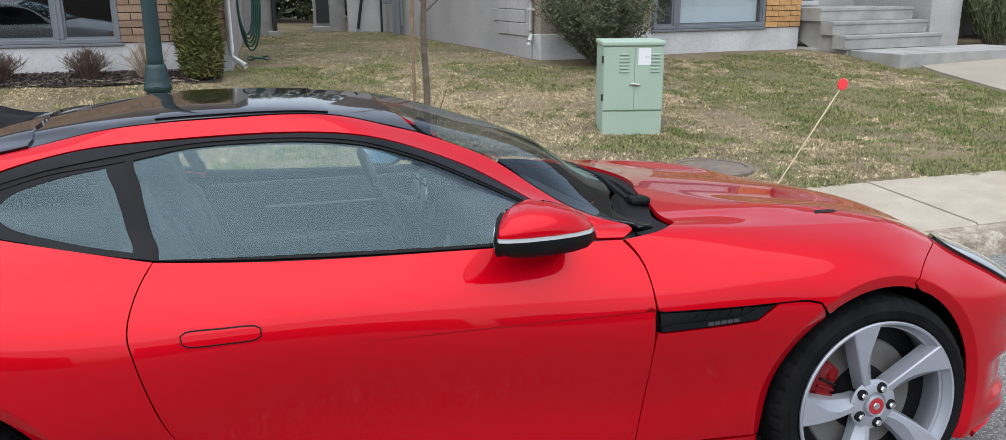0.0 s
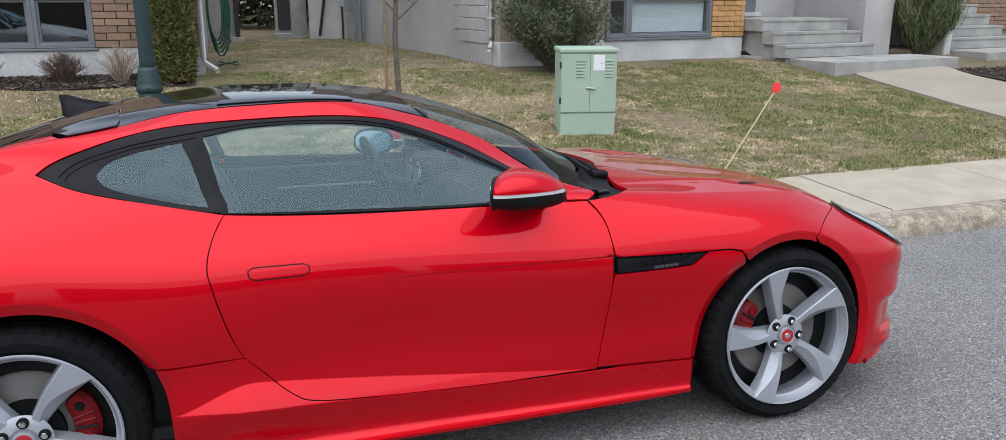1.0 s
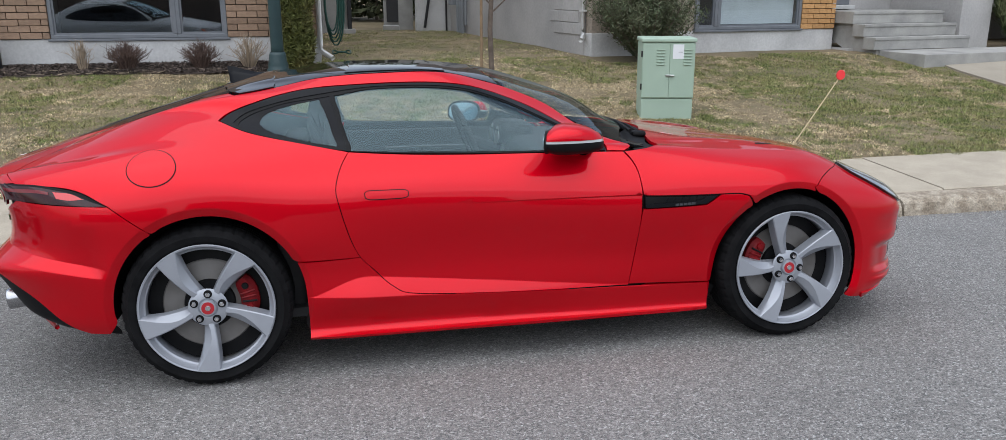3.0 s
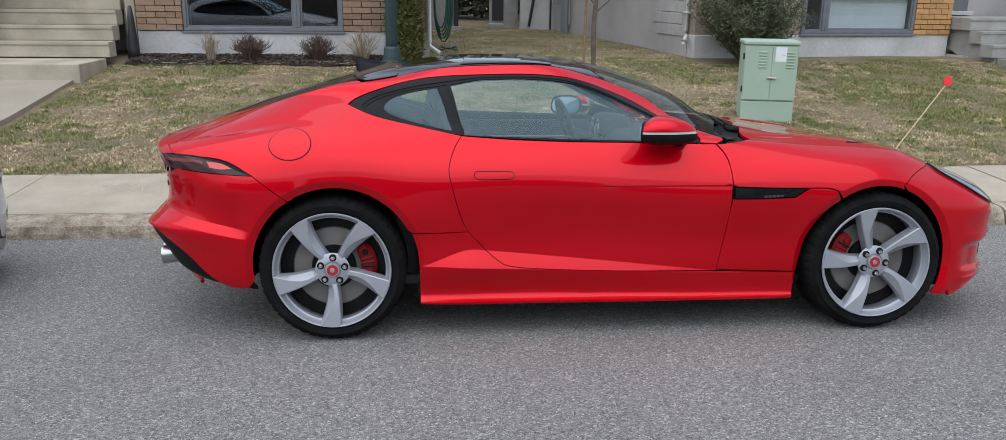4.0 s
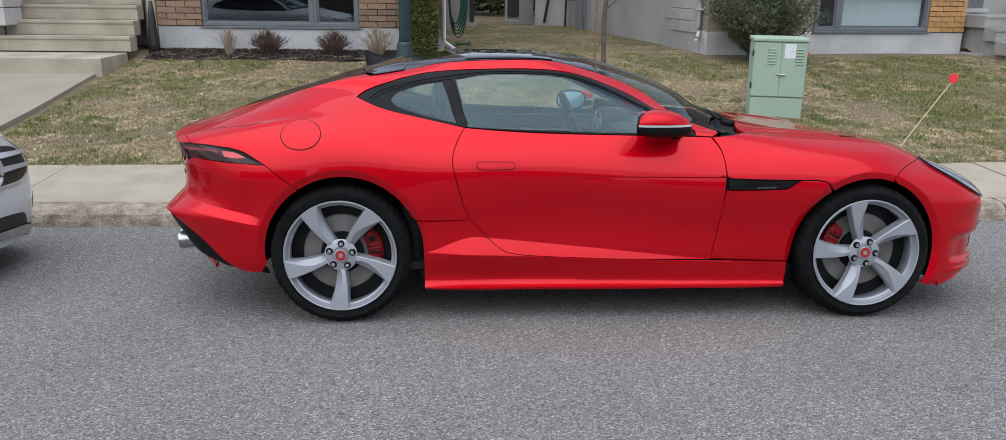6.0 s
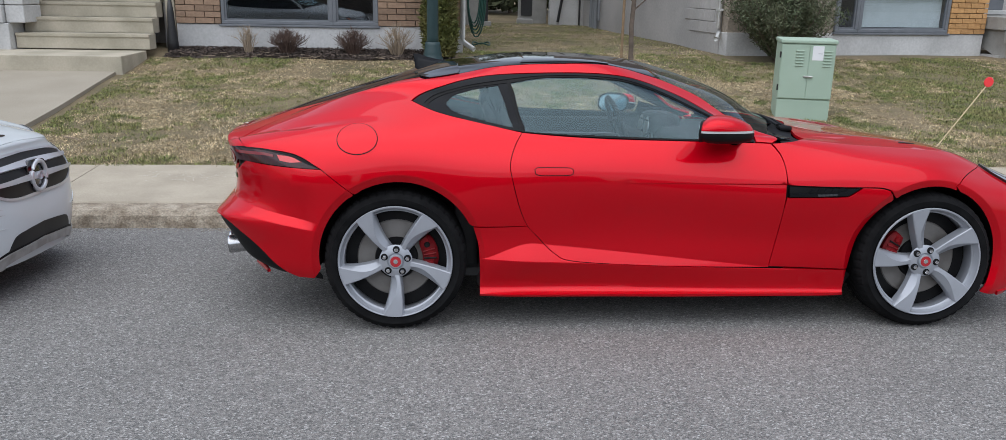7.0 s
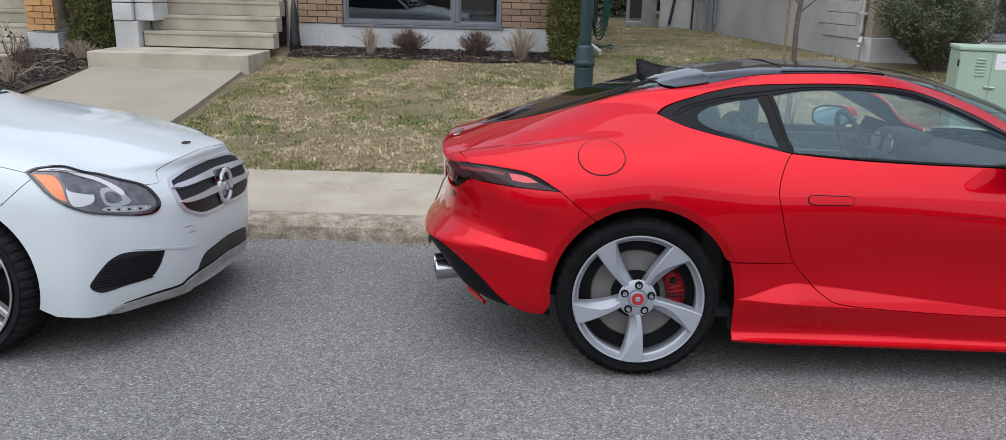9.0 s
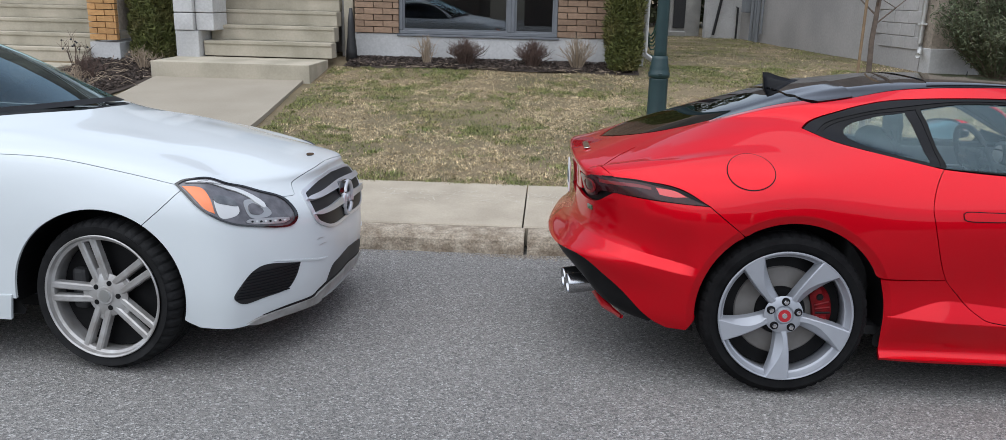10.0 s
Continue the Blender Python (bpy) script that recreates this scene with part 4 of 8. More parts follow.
    def emit(vs, ns, fs, nsm):
        me = bpy.data.meshes.new(name)
        me.from_pydata([tuple(v) for v in vs], [], [tuple(int(i) for i in f) for f in fs])
        me.materials.append(mat)
        me.polygons.foreach_set("use_smooth", [True] * len(me.polygons))
        flat = []
        sel = nsm
        for p in me.polygons:
            if sel[p.index]:
                flat += [tuple(ns[i]) for i in p.vertices]
            else:
                flat += [tuple(p.normal)] * len(p.vertices)
        me.normals_split_custom_set(flat)
        ob = new(name, me)
        ob.parent = parent
        if label:
            ob["label"] = label
        made.append(ob)

    flip = np.array([1, -1, 1.0])
    is_face = [i < fsm for i in range(len(faces))]
    # the skin is given on the positive side; the right flank is its mirror image
    mf = [f[::-1] for f in faces]
    if "M" in sides:
        n = len(verts)
        emit(np.concatenate([verts * flip, verts]), np.concatenate([vnor * flip, vnor]), mf + [tuple(i + n for i in f) for f in faces], is_face + is_face)
    else:
        if "R" in sides:
            emit(verts * flip, vnor * flip, mf, is_face)
        if "L" in sides:
            emit(verts, vnor, faces, is_face)
    return made


def arc_uv(skin, cx, cz, r, a0, a1, n=16, lo=0.0, hi=7.5, ulo=1.6, uhi=13.0):
    """Points of a wheel arch, from angle a0 to a1 (degrees, 0 ahead, 90 up), on the flank."""
    out = []
    for k in range(n + 1):
        a = radians(a0 + (a1 - a0) * k / n)
        out.append(skin.find(cx + r * math.cos(a), cz + r * math.sin(a), lo, hi, ulo, uhi))
    return out


def c(p):
    return (p[0], p[1], 1)


# ---- paint and trim of the cars ----
def car_paint(name, base, flake=0.0, rough=0.55):
    m = bpy.data.materials.new(name)
    m.use_nodes = True
    b = m.node_tree.nodes["Principled BSDF"]
    b.inputs["Base Color"].default_value = (*base, 1)
    b.inputs["Roughness"].default_value = rough
    b.inputs["Metallic"].default_value = flake
    b.inputs["Specular IOR Level"].default_value = 0.0
    b.inputs["Coat Weight"].default_value = 1.0
    b.inputs["Coat Roughness"].default_value = 0.015
    b.inputs["Coat IOR"].default_value = 1.34
    n, l = m.node_tree.nodes, m.node_tree.links
    tc, t = n.new("ShaderNodeTexCoord"), n.new("ShaderNodeTexNoise")
    t.inputs["Scale"].default_value, t.inputs["Detail"].default_value = 2.0, 4
    l.new(tc.outputs["Object"], t.inputs["Vector"])
    r = n.new("ShaderNodeMapRange")
    r.inputs["To Min"].default_value, r.inputs["To Max"].default_value = 0.01, 0.03
    l.new(t.outputs["Fac"], r.inputs["Value"])
    l.new(r.outputs["Result"], b.inputs["Coat Roughness"])
    return m


RED = car_paint("red_car_paint", (0.585, 0.0012, 0.010), 0.55, 0.42)
GLOSS_BLACK = material("gloss_black", (0.006, 0.006, 0.007), 0.08, coat=0.6)
SATIN_BLACK = material("satin_black", (0.005, 0.005, 0.0055), 0.5, second=(0.008, 0.008, 0.0085), scale=12, spec=0.15)
SATIN_TRIM = material("dark_satin_trim", (0.006, 0.0065, 0.0085), 0.36, second=(0.008, 0.0085, 0.010), scale=12, spec=0.13)
RUBBER = material("tyre_rubber", (0.006, 0.006, 0.0065), 0.75, second=(0.011, 0.011, 0.0115), scale=14, bump=0.15, bump_scale=120, spec=0.08)
ALLOY = material("silver_alloy", (0.36, 0.375, 0.41), 0.4, 0.35, second=(0.33, 0.345, 0.38), scale=8, coat=0.25)
DISC = material("brake_disc_steel", (0.20, 0.19, 0.18), 0.5, 0.25, second=(0.14, 0.13, 0.12), scale=9)
CALIPER = material("red_caliper_paint", (0.20, 0.002, 0.005), 0.5, second=(0.10, 0.0015, 0.003), scale=22, spec=0.25)
EXHAUST = material("polished_exhaust_steel", (0.42, 0.42, 0.43), 0.2, 1.0)
CHROME = material("polished_chrome", (0.75, 0.75, 0.76), 0.12, 1.0)
LAMP_RED = material("red_lamp_lens", (0.16, 0.004, 0.007), 0.15, coat=0.3)
LAMP_BRIGHT = material("bright_red_lens", (0.62, 0.03, 0.03), 0.15, coat=0.8)
LAMP_SMOKE = material("smoked_lamp_lens", (0.022, 0.003, 0.004), 0.12, second=(0.04, 0.004, 0.006), scale=30, coat=0.25, spec=0.3)
HEAD_DARK = material("headlamp_inner", (0.06, 0.065, 0.07), 0.2, second=(0.12, 0.125, 0.13), scale=25, coat=1.0)
LENS = material("pale_lamp_lens", (0.17, 0.19, 0.215), 0.1, second=(0.10, 0.11, 0.13), scale=25, coat=1.0)
CLEAR = material("clear_lamp_strip", (0.55, 0.56, 0.56), 0.2, coat=1.0)
AMBER = material("amber_lens", (0.75, 0.16, 0.02), 0.15, coat=1.0)
LEATHER = material("black_leather", (0.018, 0.018, 0.019), 0.55, second=(0.024, 0.024, 0.025), scale=40, bump=0.2, bump_scale=200)
CABIN = material("cabin_plastic", (0.014, 0.014, 0.015), 0.7, second=(0.02, 0.02, 0.021), scale=20)
MIRROR_GLASS = material("tinted_mirror_glass", (0.36, 0.47, 0.48), 0.08, 1.0)
LETTER = material("grey_lettering", (0.07, 0.072, 0.078), 0.35, 0.4)
BADGE_GREEN = material("green_and_silver_badge", (0.30, 0.33, 0.30), 0.3, 0.5, second=(0.02, 0.12, 0.03), scale=45, contrast=(0.45, 0.55))
HUB_RED = material("red_badge", (0.38, 0.012, 0.02), 0.3, coat=0.5)
CAR_GLASS = glass("tinted_car_glass", (0.82, 0.88, 0.88), 0.0, 0.028, (0.66, 0.90, 1.0))
SCREEN_GLASS = glass("windscreen_glass", (0.66, 0.70, 0.69), 0.0, 0.012, (0.80, 0.92, 0.98))
DARK_GLASS = glass("dark_rear_glass", (0.10, 0.11, 0.11), 0.0, 0.0)



def tyre_mesh(r, width, rim_r, groove=0.010, wide=1):
    h = width / 2
    prof = [(rim_r - 0.012, -h + 0.035, 0), (rim_r + 0.006, -h + 0.012, 0), (rim_r + 0.02, -h + 0.002, 0), (rim_r + 0.045, -h - 0.004, 0), (r - 0.03, -h + 0.004, 0),
            (r - 0.013, -h + 0.016, 1), (r - 0.004, -h + 0.034, 1), (r, -h + 0.055, 1)]
    x = -h + 0.055
    for k in range(3):
        x += 0.028
        prof += [(r, x, 0), (r - 0.008, x + 0.001, 0), (r - 0.008, x + 0.009, 0), (r, x + 0.01, 0)]
        x += 0.01
    prof += [(r, h - 0.045, 1), (r - 0.014, h - 0.012, 1), (rim_r + 0.04, h, 0), (rim_r - 0.012, h - 0.03, 0)]
    n = 192
    a = np.arange(n) * 2 * np.pi / n
    verts, faces = [], []
    for rr_, y, cut in prof:
        rad = rr_ - (groove * (np.arange(n) % 4 < wide) if cut else 0) * np.ones(n)
        verts += [(rad[k] * math.cos(a[k]), y, rad[k] * math.sin(a[k])) for k in range(n)]
    for j in range(len(prof) - 1):
        for k in range(n):
            k2 = (k + 1) % n
            faces.append((j * n + k, (j + 1) * n + k, (j + 1) * n + k2, j * n + k2))
    return verts, faces


def spoke_five(bm, ang, r0, r1, y_hub, y_rim):
    """One broad blade with a chamfered flank, drawn from hub to rim and swept a little."""
    rows = []
    for t in np.linspace(0, 1, 9):
        r = r0 + (r1 - r0) * t
        y = y_hub + (y_rim - y_hub) * t - 0.012 * math.sin(math.pi * t) * 0.6
        wl = 0.019 + 0.016 * t + 0.013 * t ** 2
        wr = 0.017 + 0.014 * t + 0.016 * t ** 2
        sh = 0.010 * math.sin(math.pi * t)
        cut = 0.003 + 0.027 * math.sin(math.pi * t ** 0.8) ** 1.3
        low = 0.003 + 0.023 * math.sin(math.pi * min(1, 0.12 + t * 0.88))
        sec = [(-wl + sh - 0.006, y + 0.052), (-wl + sh - 0.003, y + 0.012 + low), (-wl + sh, y + low), (-wl + cut + sh - 0.002, y + 0.002), (-wl + cut + sh, y), (wr + sh - 0.004, y), (wr + sh, y + 0.004), (wr + sh + 0.006, y + 0.052)]
        rows.append([bm.verts.new((r * math.cos(ang) - s * math.sin(ang), yy, r * math.sin(ang) + s * math.cos(ang))) for s, yy in sec])
    for p, q in zip(rows, rows[1:]):
        for k in range(len(p) - 1):
            bm.faces.new((p[k], p[k + 1], q[k + 1], q[k]))
    bm.faces.new(rows[0])
    bm.faces.new(rows[-1])
    bmesh.ops.recalc_face_normals(bm, faces=bm.faces)


def smooth_by_angle(ob, deg=35):
    me = ob.data
    me.polygons.foreach_set("use_smooth", [True] * len(me.polygons))
    bm = bmesh.new()
    bm.from_mesh(me)
    lim = math.radians(deg)
    for e in bm.edges:
        e.smooth = len(e.link_faces) == 2 and e.calc_face_angle(0) < lim
    bm.to_mesh(me)
    bm.free()
    return ob


def wheel_coupe(car, x, y, z, r, width, turn, cal, side):
    """A wheel of the red coupe; side -1 faces the camera's flank, +1 the kerb. cal: angle of the brake caliper."""
    w = new("wheel")
    w.parent = car
    w.matrix_local = pose(x, y, z, 0, 0, 0 if side < 0 else 180)
    h = width / 2
    v, f = tyre_mesh(r, width, 0.262, 0.0045)
    smooth_by_angle(raw("tyre", v, f, RUBBER, w, "black low profile tyre"), 17)
    rim = part("rim", lathe_open([(0.250, h - 0.02), (0.252, -h + 0.075), (0.243, -h + 0.055), (0.246, -h + 0.03), (0.262, -h + 0.022), (0.270, -h + 0.010), (0.2735, -h - 0.001), (0.270, -h - 0.006), (0.264, -h - 0.004), (0.2585, -h + 0.012), (0.252, -h + 0.022)], 96), ALLOY, w, "silver five spoke alloy rim")
    smooth_by_angle(rim, 40)
    for k in range(5):
        bm = bmesh.new()
        spoke_five(bm, turn + k * 2 * math.pi / 5, 0.040, 0.266, -h + 0.030, -h - 0.007)
        smooth_by_angle(part("spoke", bm, ALLOY, w), 30)
    hub = part("hub", lathe(bmesh.new(), [(0.0, -h + 0.035), (0.078, -h + 0.035), (0.080, -h + 0.028), (0.070, -h + 0.022), (0.042, -h + 0.018), (0.036, -h + 0.024), (0.0, -h + 0.024)], 40, "y"), ALLOY, w)
    smooth_by_angle(hub, 40)
    cap = part("hub_cap", lathe(bmesh.new(), [(0.0, -h + 0.01), (0.030, -h + 0.010), (0.033, -h + 0.014), (0.033, -h + 0.024)], 32, "y"), ALLOY, hub)
    smooth_by_angle(cap, 40)
    part("badge", lathe(bmesh.new(), [(0.0, -h + 0.0085), (0.0255, -h + 0.0085), (0.0265, -h + 0.011)], 28, "y"), HUB_RED, hub, "round red badge")
    part("emblem", lathe(bmesh.new(), [(0.0, -h + 0.0062), (0.011, -h + 0.0068), (0.0125, -h + 0.009)], 7, "y"), CHROME, hub)
    for k in range(5):
        a = turn + (k + 0.5) * 2 * math.pi / 5
        bm = bmesh.new()
        lathe(bm, [(0.0, -h + 0.004), (0.008, -h + 0.005), (0.0105, -h + 0.009), (0.0115, -h + 0.034)], 6, "y", (0.058 * math.cos(a), 0, 0.058 * math.sin(a)))
        part("lug_nut", bm, CHROME, w)
        # black disc proud of the hub: shade of a bolt recess as colour
        bm = bmesh.new()
        lathe(bm, [(0.017, -h + 0.034), (0.017, -h + 0.0175), (0.0, -h + 0.0175)], 16, "y", (0.058 * math.cos(a), 0, 0.058 * math.sin(a)))
        part("bolt_recess", bm, SATIN_BLACK, w)
    d = part("brake_disc", lathe(bmesh.new(), [(0.09, -h + 0.095), (0.185, -h + 0.095), (0.19, -h + 0.10), (0.19, -h + 0.13), (0.09, -h + 0.13)], 64, "y"), DISC, w)
    part("disc_bell", lathe(bmesh.new(), [(0.0, -h + 0.08), (0.10, -h + 0.08), (0.105, -h + 0.093), (0.105, -h + 0.13)], 40, "y"), SATIN_BLACK, w)
    part("barrel", lathe(bmesh.new(), [(0.246, -h + 0.10), (0.246, h - 0.03), (0.0, h - 0.028)], 48, "y"), SATIN_BLACK, w)
    bm = bmesh.new()
    n = 12
    rows = []
    for k in range(n + 1):
        a = cal + (k / n - 0.5) * 0.92
        e = 0.012 * (abs(k / n - 0.5) * 2) ** 4
        ring = [(0.128 + e, -h + 0.105), (0.128 + e, -h + 0.068), (0.150, -h + 0.056), (0.182, -h + 0.056), (0.205 - e, -h + 0.072), (0.205 - e, -h + 0.13)]
        rows.append([bm.verts.new((q * math.cos(a), y_, q * math.sin(a))) for q, y_ in ring])
    for p, q in zip(rows, rows[1:]):
        for k in range(len(p) - 1):
            bm.faces.new((p[k], p[k + 1], q[k + 1], q[k]))
    bm.faces.new(rows[0]), bm.faces.new(rows[-1])
    bmesh.ops.recalc_face_normals(bm, faces=bm.faces)
    ca = part("brake_caliper", bm, CALIPER, w, "red painted brake caliper")
    smooth_by_angle(ca, 35)
    for da in (-0.16, -0.04, 0.08):
        bm = bmesh.new()
        tube(bm, [(0.135 * math.cos(cal + da), -h + 0.0545, 0.135 * math.sin(cal + da)), (0.195 * math.cos(cal + da), -h + 0.0545, 0.195 * math.sin(cal + da))], 0.0045, 6)
        part("rib", bm, SATIN_BLACK if da < -0.1 else CALIPER, ca)
    for da in (-0.3, 0.25):
        bm = bmesh.new()
        lathe(bm, [(0, -h + 0.050), (0.012, -h + 0.050), (0.016, -h + 0.058)], 16, "y", (0.166 * math.cos(cal + da), 0, 0.166 * math.sin(cal + da)))
        part("piston_cover", bm, SATIN_BLACK if da > 0 else CALIPER, ca)
    return w


def lathe_open(profile, sides):
    bm = bmesh.new()
    rings = []
    for r, h in profile:
        rings.append([bm.verts.new((math.cos(2 * math.pi * k / sides) * r, h, math.sin(2 * math.pi * k / sides) * r)) for k in range(sides)])
    for r, s in zip(rings, rings[1:]):
        for k in range(sides):
            bm.faces.new((r[k], s[k], s[(k + 1) % sides], r[(k + 1) % sides]))
    return bm


def on_skin(skin, u, v, out=0.0):
    """Right flank point of the skin and its outward normal."""
    p, n = skin.at(u, v)[0], skin.normal(u, v)[0]
    f = np.array([1, -1, 1.0])
    return Vector(p * f + n * f * out), Vector(n * f)


CAR = pose(0, 0, 0, -3.8, 0, 0) @ pose(0, 0.905, 0)
coupe = empty("sports_car", CAR, "glossy red two door coupe parked beside the kerb", "car")
S = coupe_skin
REAR_ARCH, FRONT_ARCH = ARCHES


def ra(a0, a1, n=16, grow=0.0):
    return arc_uv(S, REAR_ARCH[0], REAR_ARCH[1], REAR_ARCH[2] + grow, a0, a1, n, 0, 6.0, 2.4, 6.2)


def fa(a0, a1, n=16, grow=0.0):
    return arc_uv(S, FRONT_ARCH[0], FRONT_ARCH[1], FRONT_ARCH[2] + grow, a0, a1, n, 0, 6.0, 8.2, 11.9)


DOOR_REAR = [(5.47, 6.92, 1), (5.375, 6.37), (5.335, 5.9), (5.36, 5.43), (5.45, 4.2)]
SILL_TOP = [(5.64, 3.08), (5.82, 2.42), (6.05, 2.10), (6.9, 1.93), (7.97, 1.85, 1)]
DOOR_FRONT = [(8.035, 3.13), (8.07, 4.37), (8.075, 5.57), (8.04, 6.35), (7.93, 6.92, 1)]
QUART = (5.53, 3.52, 1)

door_out = DOOR_REAR + [QUART[:2]] + SILL_TOP + DOOR_FRONT
doors = skin_panel(S, "door", door_out, RED, coupe, creases=CREASES, step=0.022, sides="RL", label="red door with flush handle")
quarter_out = ([(5.47, 6.92, 1), (5.375, 6.37), (5.335, 5.9), (5.36, 5.43), (5.45, 4.2), QUART] + [c(S.find(0.368, 0.515, 0, 5, 4.6, 5.5))] + ra(27, 122.5, 18) + [(3.47, 4.55, 1), (3.20, 5.24, 1), (2.83, 5.86), (2.17, 6.25, 1), (2.0, 7.0, 1), (2.10, 8.48, 1), (2.9, 9.02), (3.7, 9.75), (4.17, 10.28),
               (4.63, 11.02), (5.3, 11.2), (5.9, 11.25), (6.7, 11.35), (7.43, 11.4), (8.1, 11.25), (8.6, 10.98), (8.92, 10.4), (8.62, 9.83), (8.31, 9.15), (8.06, 7.8), (8.03, 7.25), (7.95, 6.95, 1),
               (7.77, 6.98, 1), (7.76, 8.2), (7.79, 9.1), (8.12, 10.15), (8.02, 10.5), (7.67, 10.65), (7.27, 10.69), (6.9, 10.69), (5.93, 10.69), (5.07, 10.55), (4.7, 10.19), (4.5, 9.55), (4.30, 8.7), (4.18, 8.03, 1), (4.5, 7.51), (5.0, 7.18)])
skin_panel(S, "rear_quarter", quarter_out, RED, coupe, creases=CREASES, step=0.022, sides="RL")
bonnet_out = ([(7.95, 6.92, 1), (8.045, 6.35), (8.08, 5.57), (8.09, 5.36, 1), (8.6, 5.24), (9.07, 5.13, 1), (9.3, 5.06), (9.42, 4.93, 1)] + fa(122, 71, 12) + [(10.33, 5.03, 1), (10.60, 5.60), (11.36, 6.74, 1), (12.2, 6.98), (13, 6.99), (14, 6.99, 1), (14, 8.93, 1), (12.5, 8.94), (11.1, 8.97), (10.2, 8.88), (9.4, 8.64), (8.88, 8.25), (8.48, 7.65), (8.27, 7.2), (8.10, 7.02)])
skin_panel(S, "bonnet", bonnet_out, RED, coupe, creases=CREASES, step=0.022, sides="M", label="long red clamshell bonnet")
fender_out = ([(8.09, 4.80, 1), (8.07, 4.37), (8.035, 3.13), (7.97, 1.88, 1)] + [c(S.find(2.238, 0.297, 0, 4, 8.2, 9.6))] + fa(170, 124, 10) + [(9.415, 4.915, 1), (9.295, 5.043), (9.085, 5.112, 1), (8.9, 4.78, 1)])
skin_panel(S, "front_fender", fender_out, RED, coupe, creases=CREASES, step=0.022, sides="RL")
sill_out = [QUART] + SILL_TOP[:-1] + [(7.97, 1.83, 1), c(S.find(2.236, 0.293, 0, 4, 8.2, 9.6)), c(S.find(2.228, 0.172, 0, 2, 8.2, 9.6)), (7, 0.02), (6, 0.02), c(S.find(0.405, 0.174, 0, 2, 4.6, 5.6)), S.find(0.403, 0.30, 0, 4, 4.6, 5.6), S.find(0.395, 0.42, 0, 4, 4.6, 5.6), c(S.find(0.370, 0.511, 0, 5, 4.6, 5.5))]
skin_panel(S, "side_sill", sill_out, RED, coupe, creases=CREASES, step=0.022, sides="RL")
bump_out = ([(3.47, 4.55, 1), (3.20, 5.24, 1), (2.63, 5.42), (2.13, 5.60, 1), (1.75, 5.22), (1.3, 5.2), (0.8, 5.3), (0, 5.3, 1), (0, 2.6, 1), (0.9, 2.75), (1.6, 2.95), (1.97, 2.80), (2.23, 2.23), (2.48, 1.57), (2.74, 0.52, 1), (2.86, 0.24, 1)]
            + [c(S.find(-0.392, 0.25, 0, 2, 2.6, 4))] + ra(188, 123, 14))
skin_panel(S, "rear_bumper", bump_out, RED, coupe, creases=CREASES, step=0.022, sides="M")
skin_panel(S, "diffuser", [(0, 2.57, 1), (0.9, 2.72), (1.6, 2.92), (1.95, 2.77), (2.21, 2.20), (2.46, 1.54), (2.72, 0.49, 1), (2.6, 0.02, 1), (0, 0.02, 1)], SATIN_BLACK, coupe, sides="M", raised=-0.022, thick=0.0)
for sgn in (-1, 1):
    bm = bmesh.new()
    tube(bm, [(-0.755, sgn * 0.10, 0.272), (-0.745, sgn * 0.40, 0.27), (-0.71, sgn * 0.60, 0.262), (-0.645, sgn * 0.72, 0.245)], [0.020, 0.022, 0.020, 0.010], 8)
    part("lower_blade", bm, RED, coupe, smooth=True)
skin_panel(S, "front_bumper", [(10.33, 5.03, 1), (10.60, 5.60), (11.36, 6.74, 1), (12.2, 6.98), (13, 6.99), (14, 6.99, 1), (14, 0.02, 1), (11.4, 0.02, 1)] + [c(S.find(3.0, 0.16, 0, 2, 10.5, 12.2))] + fa(-28, 68, 18), RED, coupe, sides="M", creases=CREASES, step=0.018)
skin_panel(S, "tailgate", [(0, 5.34, 1), (0.8, 5.34), (1.15, 5.4, 1), (1.15, 6.1, 1), (2.17, 6.3, 1), (1.99, 7.0, 1), (2.07, 8.42, 1), (2.88, 8.98), (3.68, 9.71), (4.0, 10.08, 1), (3.58, 10.42, 1), (3.05, 10.31), (2.5, 9.97), (1.9, 9.63), (1.5, 9.38), (0.95, 9.03), (0.5, 8.75), (0, 8.47, 1)], RED, coupe, sides="M", step=0.02, creases=CREASES)
rear_glass = skin_panel(S, "rear_window", [(0, 8.50, 1), (0.5, 8.78), (0.95, 9.06), (1.5, 9.41), (1.9, 9.66), (2.5, 10.0), (3.05, 10.34), (3.56, 10.46, 1), (3.0, 10.83), (2.0, 11.27), (0, 11.52, 1)], DARK_GLASS, coupe, sides="M", thick=0.004)
skin_panel(S, "roof", [(0, 11.95, 1), (2.0, 11.88), (3.0, 11.45), (3.9, 10.88), (4.30, 10.50, 1), (4.63, 11.06), (5.3, 11.24), (5.9, 11.29), (6.7, 11.39), (7.43, 11.44), (8.1, 11.3), (8.55, 11.08, 1), (9.3, 11.56), (10.5, 11.93), (12, 12.0), (14, 12.02, 1), (14, 13, 1), (0, 13, 1)], GLOSS_BLACK, coupe, sides="M", label="gloss black roof panel")
skin_panel(S, "roof_tail", [(0, 12.10, 1), (2.0, 12.03), (3.0, 11.60), (3.9, 11.02), (4.33, 10.60, 1), (4.17, 10.32), (4.04, 10.14, 1), (3.78, 10.32), (3.0, 10.79), (2.0, 11.23), (0, 11.48, 1)], GLOSS_BLACK, coupe, sides="M", raised=0.006, thick=0.03)
